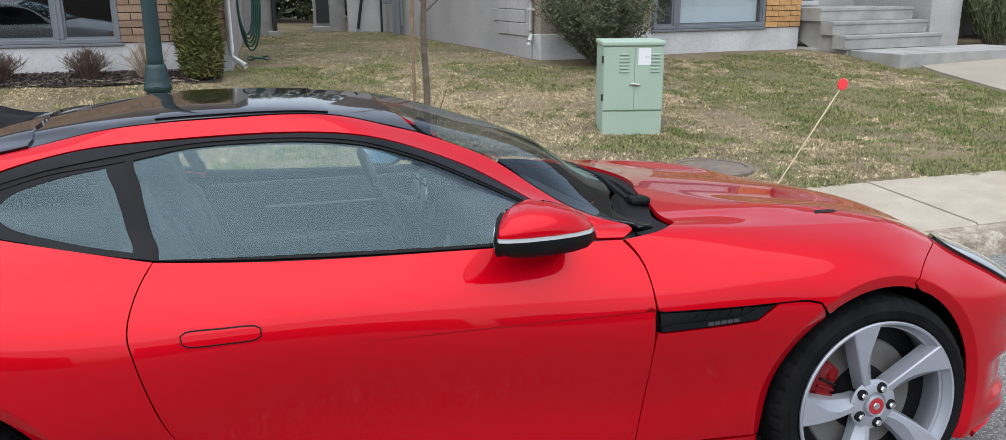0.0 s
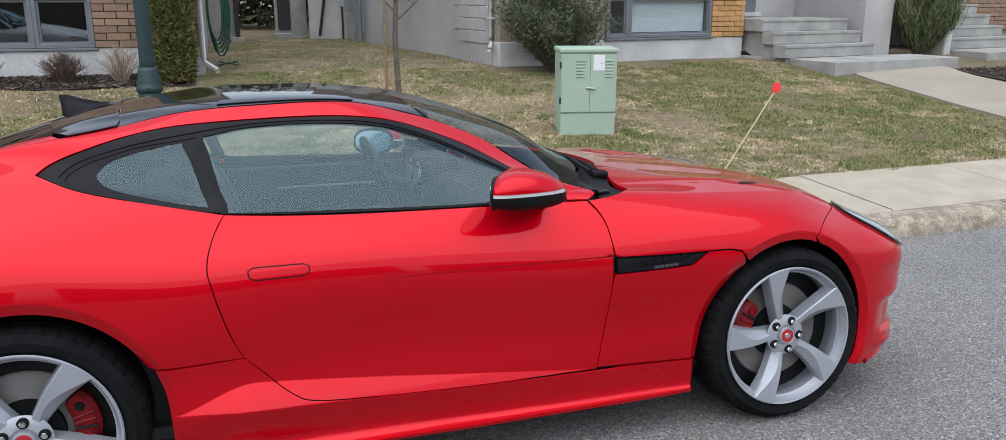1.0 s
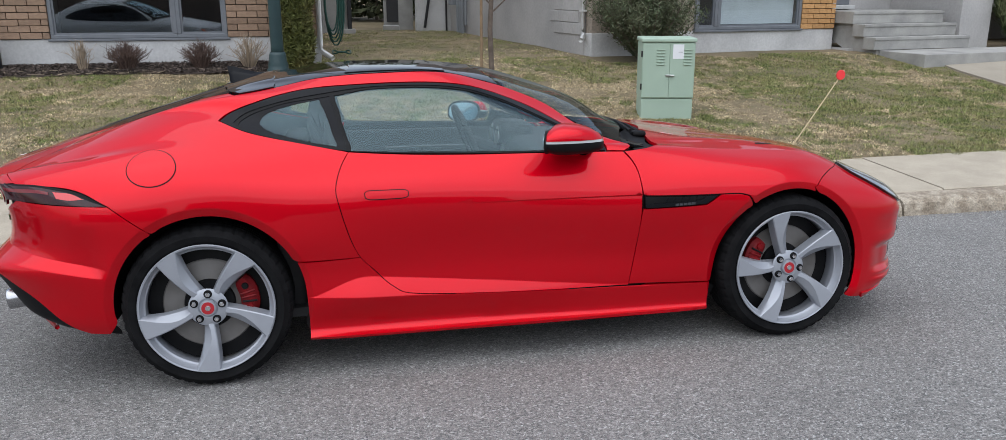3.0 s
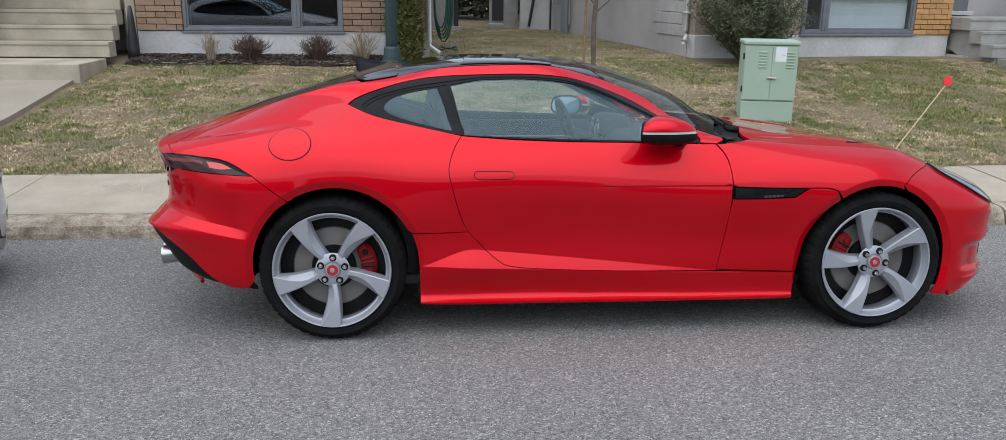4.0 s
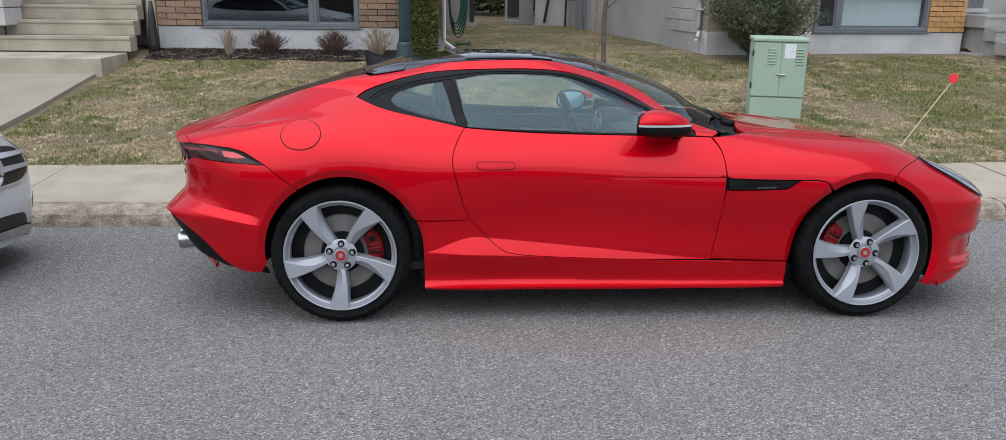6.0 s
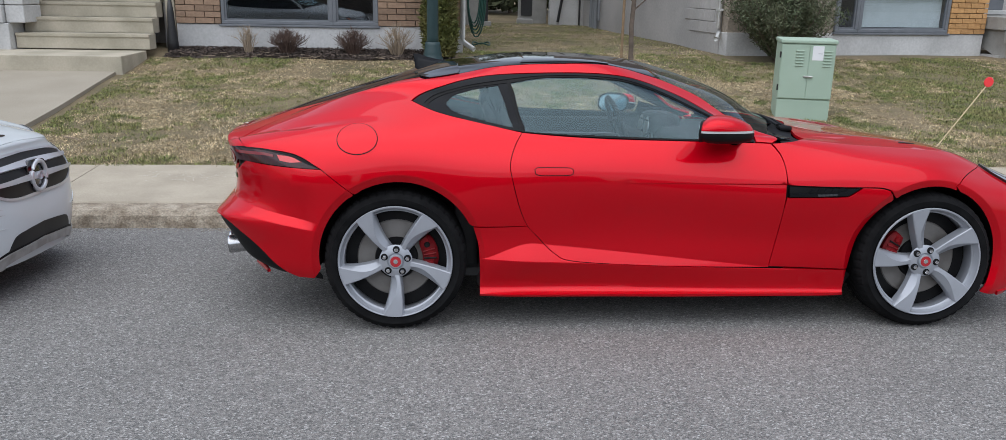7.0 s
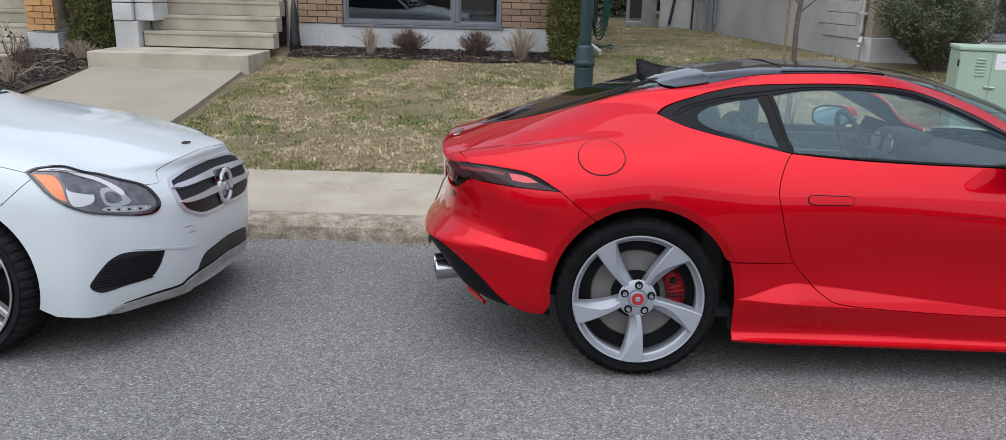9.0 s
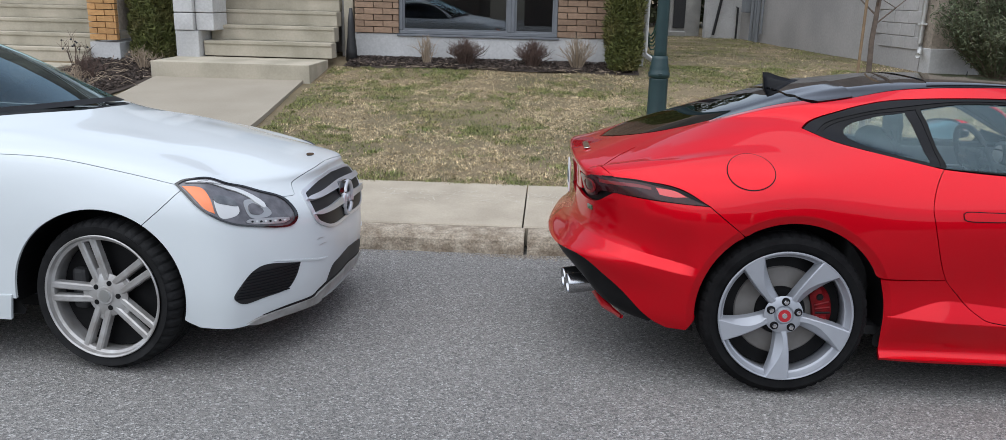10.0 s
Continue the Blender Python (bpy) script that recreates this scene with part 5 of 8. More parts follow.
skin_panel(S, "glass_roof", [(5.15, 11.38, 1), (6, 11.42), (7.2, 11.52, 1), (7.6, 12.0), (9.0, 12.6), (13.4, 13, 1), (3.2, 13, 1), (4.1, 12.5), (4.8, 12.0)], GLOSS_BLACK, coupe, sides="M", raised=0.004, thick=0.004, label="tinted glass roof panel")
screen = skin_panel(S, "windscreen", [(8.62, 11.02, 1), (9.35, 11.53), (10.5, 11.9), (12, 11.97), (14, 11.99, 1), (14, 9.12, 1), (12, 9.12), (11, 9.14), (10.2, 9.19), (9.6, 9.11), (8.92, 8.89), (8.42, 8.09), (8.08, 7.32, 1), (8.12, 7.9), (8.35, 9.15), (8.66, 9.83), (8.97, 10.4)], SCREEN_GLASS, coupe, sides="M", thick=0.004)
skin_panel(S, "cowl", [(14, 9.10, 1), (12, 9.10), (11, 9.12), (10.2, 9.17), (9.6, 9.09), (8.92, 8.87), (8.42, 8.07), (8.07, 7.28, 1), (8.10, 7.05), (8.25, 7.22), (8.46, 7.67), (8.86, 8.28), (9.38, 8.66), (10.2, 8.86), (11.1, 8.95), (12.5, 8.92), (14, 8.91, 1)], SATIN_BLACK, coupe, sides="M", raised=-0.012)
trim_hole1 = [(5.395, 10.21, 1), (5.74, 10.455), (6.26, 10.50), (6.83, 10.44), (7.15, 10.325), (7.45, 10.13), (7.63, 9.72), (7.68, 9.2), (7.66, 8.2), (7.66, 7.09, 1), (7.02, 7.06), (6.32, 7.10), (5.86, 7.05), (5.50, 6.99, 1), (5.525, 8.16), (5.535, 8.88), (5.50, 9.60)]
trim_hole2 = [(4.41, 8.08), (4.55, 8.80), (4.73, 9.37), (4.95, 9.86), (5.345, 10.19, 1), (5.45, 9.62), (5.50, 8.88), (5.49, 8.16), (5.45, 7.02, 1), (5.31, 7.06), (5.01, 7.23), (4.70, 7.50), (4.45, 7.75)]
quarter_clear = [(4.66, 8.42), (4.75, 9.08), (4.87, 9.45), (5.03, 9.80), (5.25, 10.05, 1), (5.36, 9.49), (5.405, 8.88), (5.40, 8.26), (5.375, 7.19, 1), (5.18, 7.34), (4.95, 7.64), (4.74, 7.92)]
trim_out = [(7.755, 6.99, 1), (7.745, 8.2), (7.775, 9.1), (8.09, 10.13), (8.0, 10.47), (7.67, 10.62), (7.27, 10.66), (6.9, 10.66), (5.93, 10.66), (5.07, 10.52), (4.72, 10.17), (4.52, 9.53), (4.32, 8.7), (4.20, 8.03, 1), (4.5, 7.54), (5.0, 7.21), (5.47, 6.96, 1), (6.2, 6.985), (7.13, 6.96)]
inner_edge = [(7.70, 7.04, 1), (7.70, 8.2), (7.72, 9.2), (7.70, 9.80), (7.52, 10.22), (7.18, 10.41), (6.85, 10.52), (6.26, 10.575), (5.74, 10.54), (5.30, 10.33), (4.93, 10.0), (4.69, 9.50), (4.49, 8.85), (4.35, 8.06, 1), (4.42, 7.66), (4.70, 7.42), (5.01, 7.17), (5.45, 6.975, 1), (6.2, 7.01), (7.02, 7.0)]
skin_panel(S, "window_trim", trim_out, SATIN_TRIM, coupe, holes=(inner_edge,), sides="RL", gap=0.0, raised=-0.001, label="dark satin window surround")
skin_panel(S, "window_seal", [(q[0], q[1], 1) if len(q) > 2 else q for q in inner_edge], SATIN_BLACK, coupe, holes=(trim_hole1, trim_hole2), sides="RL", gap=0.0, raised=-0.004, step=0.016)
for d, side in zip(doors, "RL"):
    g = skin_panel(S, "door_glass", trim_hole1, CAR_GLASS, coupe, sides=side, gap=-0.002, thick=0.0, raised=-0.007)[0]
    q = skin_panel(S, "quarter_glass", quarter_clear, CAR_GLASS, coupe, sides=side, gap=-0.003, thick=0.0, raised=-0.008, step=0.014)[0]
    skin_panel(S, "glass_border", trim_hole2, SATIN_TRIM, coupe, holes=(quarter_clear,), sides=side, gap=0.0, thick=0.003, raised=-0.0065, step=0.014)
    skin_panel(S, "mirror_base", [(7.28, 7.10, 1), (7.32, 8.0), (7.42, 8.7, 1), (7.66, 8.2), (7.67, 7.09, 1)], SATIN_BLACK, coupe, sides=side, gap=0.0, thick=0.006, raised=-0.0035, step=0.018)
    g.visible_shadow = q.visible_shadow = False
rear_glass[0].visible_shadow = screen[0].visible_shadow = False
skin_panel(S, "door_lining", [(5.50, 7.0, 1), (6.5, 7.03), (7.7, 7.03, 1), (7.9, 6.88, 1), (8.0, 6.2, 1), (7.0, 6.0), (5.42, 6.0, 1)], CABIN, coupe, sides="RL", raised=-0.0155, gap=0.0, thick=0.0)
# dark lining behind the red pillars, and the headlining
skin_panel(S, "pillar_lining", quarter_out, CABIN, coupe, sides="RL", raised=-0.018, gap=0.004, thick=0.0)
skin_panel(S, "headlining", [(0, 11.6, 1), (3.0, 11.2), (4.6, 11.02), (5.9, 11.2), (7.43, 11.4), (8.5, 11.1), (9.3, 11.56), (10.5, 11.93), (14, 12.02, 1), (14, 13, 1), (0, 13, 1)], CABIN, coupe, sides="M", raised=-0.022, thick=0.0)
# flush handle, fuel flap, lamps and vents, laid a hair proud of the panels they sit in
hout = [(5.62, 5.84), (5.60, 5.72), (5.63, 5.61), (5.80, 5.60), (5.96, 5.62), (5.985, 5.73), (5.96, 5.84), (5.80, 5.85)]
for d, side in zip(doors, "RL"):
    # black rim on the red door, painted for shade in the handle's recess
    skin_panel(S, "handle_gap", hout, SATIN_BLACK, d, sides=side, gap=-0.0032, raised=0.0014, thick=0.0, step=0.01)
    h = skin_panel(S, "door_handle", hout, RED, d, sides=side, gap=0.0008, raised=0.0034, thick=0.003, step=0.01)[0]
fc = [S.find(-0.175 + 0.093 * math.cos(a), 0.925 + 0.065 * math.sin(a), 5, 7.4, 2.6, 4.6) for a in np.linspace(0, 2 * math.pi, 25)[:-1]]
skin_panel(S, "fuel_flap_gap", fc, SATIN_BLACK, coupe, sides="R", gap=-0.0035, raised=0.0014, thick=0.0, step=0.012)
skin_panel(S, "fuel_flap", fc, RED, coupe, sides="R", gap=0.0008, raised=0.0030, thick=0.002, step=0.012, label="round red fuel flap")
lamps_t = skin_panel(S, "tail_lamp", [(1.22, 6.05), (1.6, 6.25), (1.99, 6.30, 1), (2.42, 6.15), (2.71, 5.93), (2.88, 5.77), (3.02, 5.56), (3.19, 5.245, 1), (2.99, 5.30), (2.56, 5.45), (2.30, 5.53), (1.90, 5.59), (1.78, 5.40), (1.60, 5.34), (1.42, 5.40), (1.28, 5.62)], LAMP_SMOKE, coupe, sides="RL", raised=0.002, thick=0.01, step=0.016, label="smoked red tail lamp with round inner light")
for tl, side in zip(lamps_t, "RL"):
    skin_panel(S, "lamp_glow", [(2.66, 5.83, 1), (2.85, 5.72), (2.99, 5.50, 1), (2.84, 5.50), (2.70, 5.58, 1)], LAMP_BRIGHT, tl, sides=side, raised=0.004, thick=0.003, step=0.012)
    skin_panel(S, "lamp_strip", [(1.90, 6.12, 1), (2.42, 5.98), (2.62, 5.84, 1), (2.62, 5.72, 1), (2.42, 5.82), (1.90, 5.93, 1)], LAMP_RED, tl, sides=side, raised=0.004, thick=0.003, step=0.012)
    skin_panel(S, "lamp_edge", [(1.99, 6.30, 1), (2.42, 6.15), (2.71, 5.93), (2.88, 5.77), (3.02, 5.56), (3.19, 5.245, 1), (3.01, 5.48), (2.86, 5.71), (2.69, 5.87), (2.41, 6.09), (1.99, 6.24, 1)], SATIN_BLACK, tl, sides=side, raised=0.004, thick=0.003, gap=0.0, step=0.012)
    ring = [(1.56 + 0.22 * math.cos(a), 5.72 + 0.30 * math.sin(a)) for a in np.linspace(0, 2 * math.pi, 17)[:-1]]
    ring_in = [(1.56 + 0.15 * math.cos(a), 5.72 + 0.20 * math.sin(a)) for a in np.linspace(0, 2 * math.pi, 17)[:-1]]
    skin_panel(S, "lamp_ring", ring, LAMP_RED, tl, holes=(ring_in,), sides=side, raised=0.005, thick=0.004, gap=0.0, step=0.012)
skin_panel(S, "side_vent", [(8.11, 5.33, 1), (8.6, 5.2), (9.06, 5.1, 1), (8.9, 4.80, 1), (8.11, 4.81, 1)], SATIN_BLACK, coupe, sides="RL", raised=-0.008)
skin_panel(S, "vent_blade", [(8.11, 4.97, 1), (8.26, 5.02), (8.33, 4.99, 1), (8.75, 4.99), (8.92, 5.13, 1), (9.05, 5.095, 1), (8.9, 4.81, 1), (8.11, 4.82, 1)], SATIN_TRIM, coupe, sides="RL", raised=0.001, thick=0.008, step=0.015, label="dark satin vent blade")
for k in range(5):
    u0 = 8.36 + k * 0.10
    skin_panel(S, "vent_rib", [(u0, 5.03, 1), (u0 + 0.035, 5.03, 1), (u0 + 0.075, 5.17, 1), (u0 + 0.04, 5.17, 1)], SATIN_TRIM, coupe, sides="RL", gap=0.0, raised=-0.004, thick=0.004, step=0.012)
hl = [(11.37, 6.73, 1), (11.8, 6.97), (12.4, 6.95), (12.9, 6.5), (13.0, 5.7), (12.66, 4.72, 1), (12.25, 4.70), (11.87, 4.98), (11.66, 5.42), (11.48, 6.05)]
hl_in = [(11.40, 6.71, 1), (11.81, 6.95), (12.4, 6.93), (12.88, 6.49), (12.98, 5.71), (12.65, 4.76, 1), (12.255, 4.74), (11.885, 5.01), (11.68, 5.45), (11.505, 6.06)]
head_c = skin_panel(S, "headlamp", hl, HEAD_DARK, coupe, sides="RL", raised=0.009, thick=0.02, step=0.016, label="slanted clear headlamp")
for hp, side in zip(head_c, "RL"):
    skin_panel(S, "lamp_rim", hl, GLOSS_BLACK, hp, holes=(hl_in,), sides=side, raised=0.012, thick=0.01, gap=0.0, step=0.014)
    skin_panel(S, "lamp_lens", hl_in, LENS, hp, sides=side, raised=0.0115, thick=0.0, gap=0.0, step=0.016)
    skin_panel(S, "light_strip", [(11.62, 6.55, 1), (12.0, 6.45), (12.2, 5.9), (12.45, 5.3, 1), (12.35, 5.25, 1), (12.05, 5.6), (11.90, 5.95), (11.72, 6.3)], CLEAR, hp, sides=side, raised=0.0125, thick=0.003, step=0.012)
skin_panel(S, "intake_fold", [(12.2, 3.25), (12.45, 3.38), (12.8, 3.36), (12.8, 3.2), (12.4, 3.14)], SATIN_BLACK, coupe, sides="RL", raised=0.002, thick=0.004, step=0.015)
skin_panel(S, "side_intake", [(12.35, 2.75), (12.6, 2.9), (12.9, 2.8), (12.9, 2.1), (12.6, 2.05), (12.3, 2.15)], SATIN_BLACK, coupe, sides="RL", raised=0.002, thick=0.004)
skin_panel(S, "grille", [(13.15, 4.3), (13.6, 4.5), (14, 4.5, 1), (14, 2.2, 1), (13.5, 2.2), (13.1, 2.8)], SATIN_BLACK, coupe, sides="M", raised=0.002, thick=0.004)
skin_panel(S, "bonnet_vent", [(10.02, 7.555, 1), (10.22, 7.70), (10.58, 7.71), (10.32, 7.585, 1)], SATIN_BLACK, coupe, sides="RL", raised=0.0015, thick=0.002, step=0.012)
skin_panel(S, "splitter", [(11.1, 0.55, 1), (12.0, 0.6), (13, 0.6), (14, 0.6, 1), (14, 0.02, 1), (11.1, 0.02, 1)], RED, coupe, sides="M", raised=0.008, thick=0.02)
# dark structure behind the skin, and the floor
skin_panel(S, "inner_body", [(0, 6.8, 1), (2, 6.7), (4, 6.85), (6, 6.75), (8, 6.7), (8.4, 6.85), (10, 6.75), (14, 6.75, 1), (14, 0.3, 1), (11.3, 0.3, 1)] + fa(-20, 200, 22, 0.012) + [(8, 0.3, 1), (5.3, 0.3, 1)] + ra(-20, 200, 22, 0.012) + [(2.85, 0.3, 1), (2.3, 2.6, 1), (0, 3.0, 1)], SATIN_BLACK, coupe, sides="M", raised=-0.022, gap=0.0, thick=0.0, step=0.06)
part("underbody", block(0.46, 2.16, -0.80, 0.80, 0.19, 0.24), SATIN_BLACK, coupe)
part("underbody", block(-0.55, 0.455, -0.56, 0.56, 0.24, 0.29), SATIN_BLACK, coupe)
part("underbody", block(2.165, 3.1, -0.56, 0.56, 0.20, 0.25), SATIN_BLACK, coupe)
for ax, az, r in (REAR_ARCH, FRONT_ARCH):
    for sgn in (-1, 1):
        bm = bmesh.new()
        n = 30
        rows = []
        for k in range(n + 1):
            a = radians(-22 + 210 * k / n) if ax > 1 else radians(-8 + 196 * k / n)
            lx, lz = ax + (r + 0.012) * math.cos(a), az + (r + 0.012) * math.sin(a)
            edge_y = S.at(*S.find(lx, lz, 0, 6, *((2.4, 6.2) if ax < 1 else (8.2, 12.0))))[0][1] - 0.016
            rows.append([bm.verts.new((lx, sgn * yy, lz)) for yy in (edge_y, 0.56)])
        for p, q in zip(rows, rows[1:]):
            bm.faces.new((p[0], p[1], q[1], q[0]))
        bm.faces.new([r_[1] for r_ in rows])
        part("wheel_liner", bm, SATIN_BLACK, coupe)
for sgn in (-1, 1):
    cal_r, cal_f = radians(12), radians(160)
    wheel_coupe(coupe, 0, sgn * 0.795, 0.343, 0.343, 0.285, radians(-93) if sgn < 0 else 0.4, cal_r if sgn < 0 else math.pi - cal_r, sgn)
    wheel_coupe(coupe, 2.622, sgn * 0.805, 0.343, 0.343, 0.255, radians(103) if sgn < 0 else 0.9, cal_f if sgn < 0 else math.pi - cal_f, sgn)


def door_mirror(car, sgn):
    """Door mirror: red cap over a black shell with a clear strip, glass facing back."""
    m = new("door_mirror")
    m.parent = car
    m["label"] = "red and black door mirror"
    m.matrix_local = pose(0.027, 0, -0.008)
    st = ((1.388, 1.028, .955, .080), (1.398, 1.045, .946, .094), (1.425, 1.062, .938, .105), (1.47, 1.071, .934, .110), (1.53, 1.066, .934, .105), (1.59, 1.050, .938, .090), (1.63, 1.030, .944, .068), (1.650, 1.008, .955, .045))
    split = 1.002
    lean = 0.75 if sgn > 0 else 0.42

    def section(top, bot, dep, lo, hi, n=15):
        zc, hz = (top + bot) / 2, (top - bot) / 2
        out = []
        for k in range(n):
            z = lo + (hi - lo) * k / (n - 1)
            f = max(0.0, 1 - abs((z - zc) / hz) ** 2.6) ** (1 / 2.6)
            out.append((f * dep, z))
        return [(-y, z) for y, z in out] + [(y, z) for y, z in out[::-1]]

    for nm, mat, lo_f, hi_f, grow in (("cap", RED, lambda b: split, lambda t: t, 1.0), ("shell", SATIN_BLACK, lambda b: b, lambda t: split - 0.011, 0.985), ("indicator", CLEAR, lambda b: split - 0.011, lambda t: split, 0.975)):
        bm = bmesh.new()
        rows = []
        for x, top, bot, dep in st:
            lo, hi = lo_f(bot), hi_f(top)
            rows.append([bm.verts.new(((x if sgn < 0 else 1.388 + (x - 1.388) * 0.42) + (0.028 if sgn < 0 else 0.0) * max(0.0, (1.63 - x) / 0.24) - lean * sgn * y * max(0.0, (1.63 - x) / 0.24), sgn * 0.955 + y * grow * (1.0 if sgn < 0 else 0.6), z if sgn < 0 else 0.992 + (z - 0.992) * 0.8)) for y, z in section(top, bot, dep, lo, hi)])
        for p, q in zip(rows, rows[1:]):
            for k in range(len(p)):
                j = (k + 1) % len(p)
                bm.faces.new((p[k], p[j], q[j], q[k]))
        bm.faces.new(rows[0]), bm.faces.new(rows[-1])
        bmesh.ops.recalc_face_normals(bm, faces=bm.faces)
        smooth_by_angle(part(nm, bm, mat, m), 45)
    for nm, ry, rz, off, mat in (("bezel", 0.118 if sgn > 0 else 0.098, 0.068, 0.0, SATIN_BLACK), ("mirror_glass", 0.104 if sgn > 0 else 0.084, 0.055, 0.004, MIRROR_GLASS)):
        bm = bmesh.new()
        ang = 0.92 if sgn > 0 else 0.40
        if sgn < 0:
            ry, rz = ry * 0.93, rz * 0.75
        dx, dy = -math.sin(ang) * sgn, math.cos(ang)
        ring = [(ry * math.copysign(abs(math.cos(a)) ** 0.75, math.cos(a)), rz * math.copysign(abs(math.sin(a)) ** 0.75, math.sin(a))) for a in np.linspace(0, 2 * math.pi, 33)[:-1]]
        nx, ny = -math.cos(ang), -math.sin(ang) * sgn
        cx, cy = (1.345, 0.952) if sgn > 0 else (1.412, 0.955)
        lift = 0.20 if sgn > 0 else 0.0
        fv = [bm.verts.new((cx + u_ * dx + nx * (off - lift * w_), sgn * cy + u_ * dy + ny * (off - lift * w_), 0.992 + w_)) for u_, w_ in ring]
        bv = [bm.verts.new((cx + u_ * dx * 0.96 - nx * 0.012, sgn * cy + u_ * dy * 0.96 - ny * 0.012, 0.992 + w_ * 0.96)) for u_, w_ in ring]
        bm.faces.new(fv), bm.faces.new(bv[::-1])
        for k in range(len(fv)):
            j = (k + 1) % len(fv)
            bm.faces.new((fv[k], bv[k], bv[j], fv[j]))
        bmesh.ops.recalc_face_normals(bm, faces=bm.faces)
        part(nm, bm, mat, m, "mirror glass facing back" if nm == "mirror_glass" else "")
    bm = bmesh.new()
    tube(bm, [(1.58, sgn * 0.93, 0.958), (1.62, sgn * 0.87, 0.948), (1.65, sgn * 0.80, 0.945)], [0.035, 0.026, 0.026], 10)
    part("stalk", bm, SATIN_BLACK, m, smooth=True)


door_mirror(coupe, -1)
door_mirror(coupe, 1)


def rounded(x0, x1, y0, y1, z0, z1, r=0.03, seg=3):
    return block(x0, x1, y0, y1, z0, z1, r, seg)


def tilt(ob, m):
    ob.matrix_local = m
    return ob


def seat(car, y):
    s = new("seat")
    s.parent = car
    s.matrix_local = pose(0.92, y, 0.33)
    part("cushion", rounded(-0.2, 0.30, -0.24, 0.24, 0, 0.16, 0.05), LEATHER, s, smooth=True)
    for e in (-0.21, 0.21):
        tilt(part("bolster", rounded(-0.06, 0.07, -0.05, 0.05, 0.05, 0.58, 0.035), LEATHER, s, smooth=True), pose(-0.19, e, 0.05, 0, -20))
    tilt(part("backrest", rounded(-0.06, 0.05, -0.20, 0.20, 0, 0.60, 0.04), LEATHER, s, smooth=True), pose(-0.19, 0, 0.05, 0, -20))
    tilt(part("headrest", rounded(-0.06, 0.05, -0.13, 0.13, 0.55, 0.75, 0.045), LEATHER, s, smooth=True), pose(-0.19, 0, 0.05, 0, -20))


seat(coupe, -0.37)
seat(coupe, 0.37)
# dashboard, console, inner door cards, shelf and wheel
bm = bmesh.new()
box(bm, 1.50, 1.98, -0.74, 0.74, 0.50, 0.90, 0.06, 3)
dash = part("dashboard", bm, CABIN, coupe, smooth=True)
bm = bmesh.new()
box(bm, 1.46, 1.66, 0.20, 0.54, 0.84, 0.97, 0.05, 3)
part("binnacle", bm, CABIN, dash, smooth=True)
for yy in (0.29, 0.45):
    bm = bmesh.new()
    lathe(bm, [(0.0, 0), (0.052, 0.0), (0.056, -0.01)], 24, "z")
    tilt(part("dial_ring", bm, STEEL, dash), pose(1.455, yy, 0.895, 0, -78, 0))
part("console", rounded(0.35, 1.55, -0.13, 0.13, 0.30, 0.60, 0.04), CABIN, coupe, smooth=True)
for sgn in (-1, 1):
    dc = part("door_card", rounded(0.62, 1.80, min(sgn * 0.78, sgn * 0.82), max(sgn * 0.78, sgn * 0.82), 0.30, 0.90, 0.015), CABIN, coupe, smooth=True)
    part("armrest", rounded(0.75, 1.45, min(sgn * 0.70, sgn * 0.79), max(sgn * 0.70, sgn * 0.79), 0.60, 0.67, 0.025), LEATHER, dc, smooth=True)
    part("trim_strip", rounded(0.85, 1.65, min(sgn * 0.768, sgn * 0.776), max(sgn * 0.768, sgn * 0.776), 0.787, 0.797, 0.003, 1), FRAME_GREY, dc)
part("bulkhead", rounded(0.28, 0.40, -0.74, 0.74, 0.25, 0.93, 0.03), CABIN, coupe, smooth=True)
part("luggage_shelf", rounded(-0.62, 0.30, -0.60, 0.60, 0.84, 0.88, 0.01), CABIN, coupe)
part("cabin_floor", block(0.3, 2.0, -0.80, 0.80, 0.24, 0.28), CABIN, coupe)
for sgn in (-1, 1):
    bm = bmesh.new()
    tube(bm, [(0.52, sgn * 0.66, 0.90), (0.48, sgn * 0.58, 1.10), (0.50, sgn * 0.49, 1.22)], [0.05, 0.045, 0.035], 8)
    part("inner_pillar", bm, CABIN, coupe, smooth=True)
bm = bmesh.new()
tube(bm, [(0, 0.185 * math.cos(a), 0.185 * math.sin(a)) for a in np.linspace(0, 2 * math.pi, 40)], 0.016, 8, cap=False)
sw = tilt(part("steering_wheel", bm, LEATHER, coupe, smooth=True), pose(1.30, 0.37, 0.88, 0, -22, 0))
bm = bmesh.new()
box(bm, -0.015, 0.03, -0.07, 0.07, -0.06, 0.05, 0.02, 2)
box(bm, -0.008, 0.01, -0.18, 0.18, -0.02, 0.012, 0.006, 1)
box(bm, -0.008, 0.01, -0.02, 0.02, -0.18, -0.02, 0.006, 1)
part("wheel_spoke", bm, CABIN, sw)
part("spoke_trim", block(-0.018, -0.009, 0.08, 0.15, -0.015, 0.008, 0.003, 1), CHROME, sw)
bm = bmesh.new()
tube(bm, [(1.33, 0.37, 0.86), (1.52, 0.37, 0.79)], 0.035, 10)
part("column", bm, CABIN, coupe)
bm = bmesh.new()
box(bm, 1.40, 1.43, -0.11, 0.11, 1.145, 1.205, 0.02, 2)
part("rear_view_mirror", bm, CABIN, coupe, smooth=True)
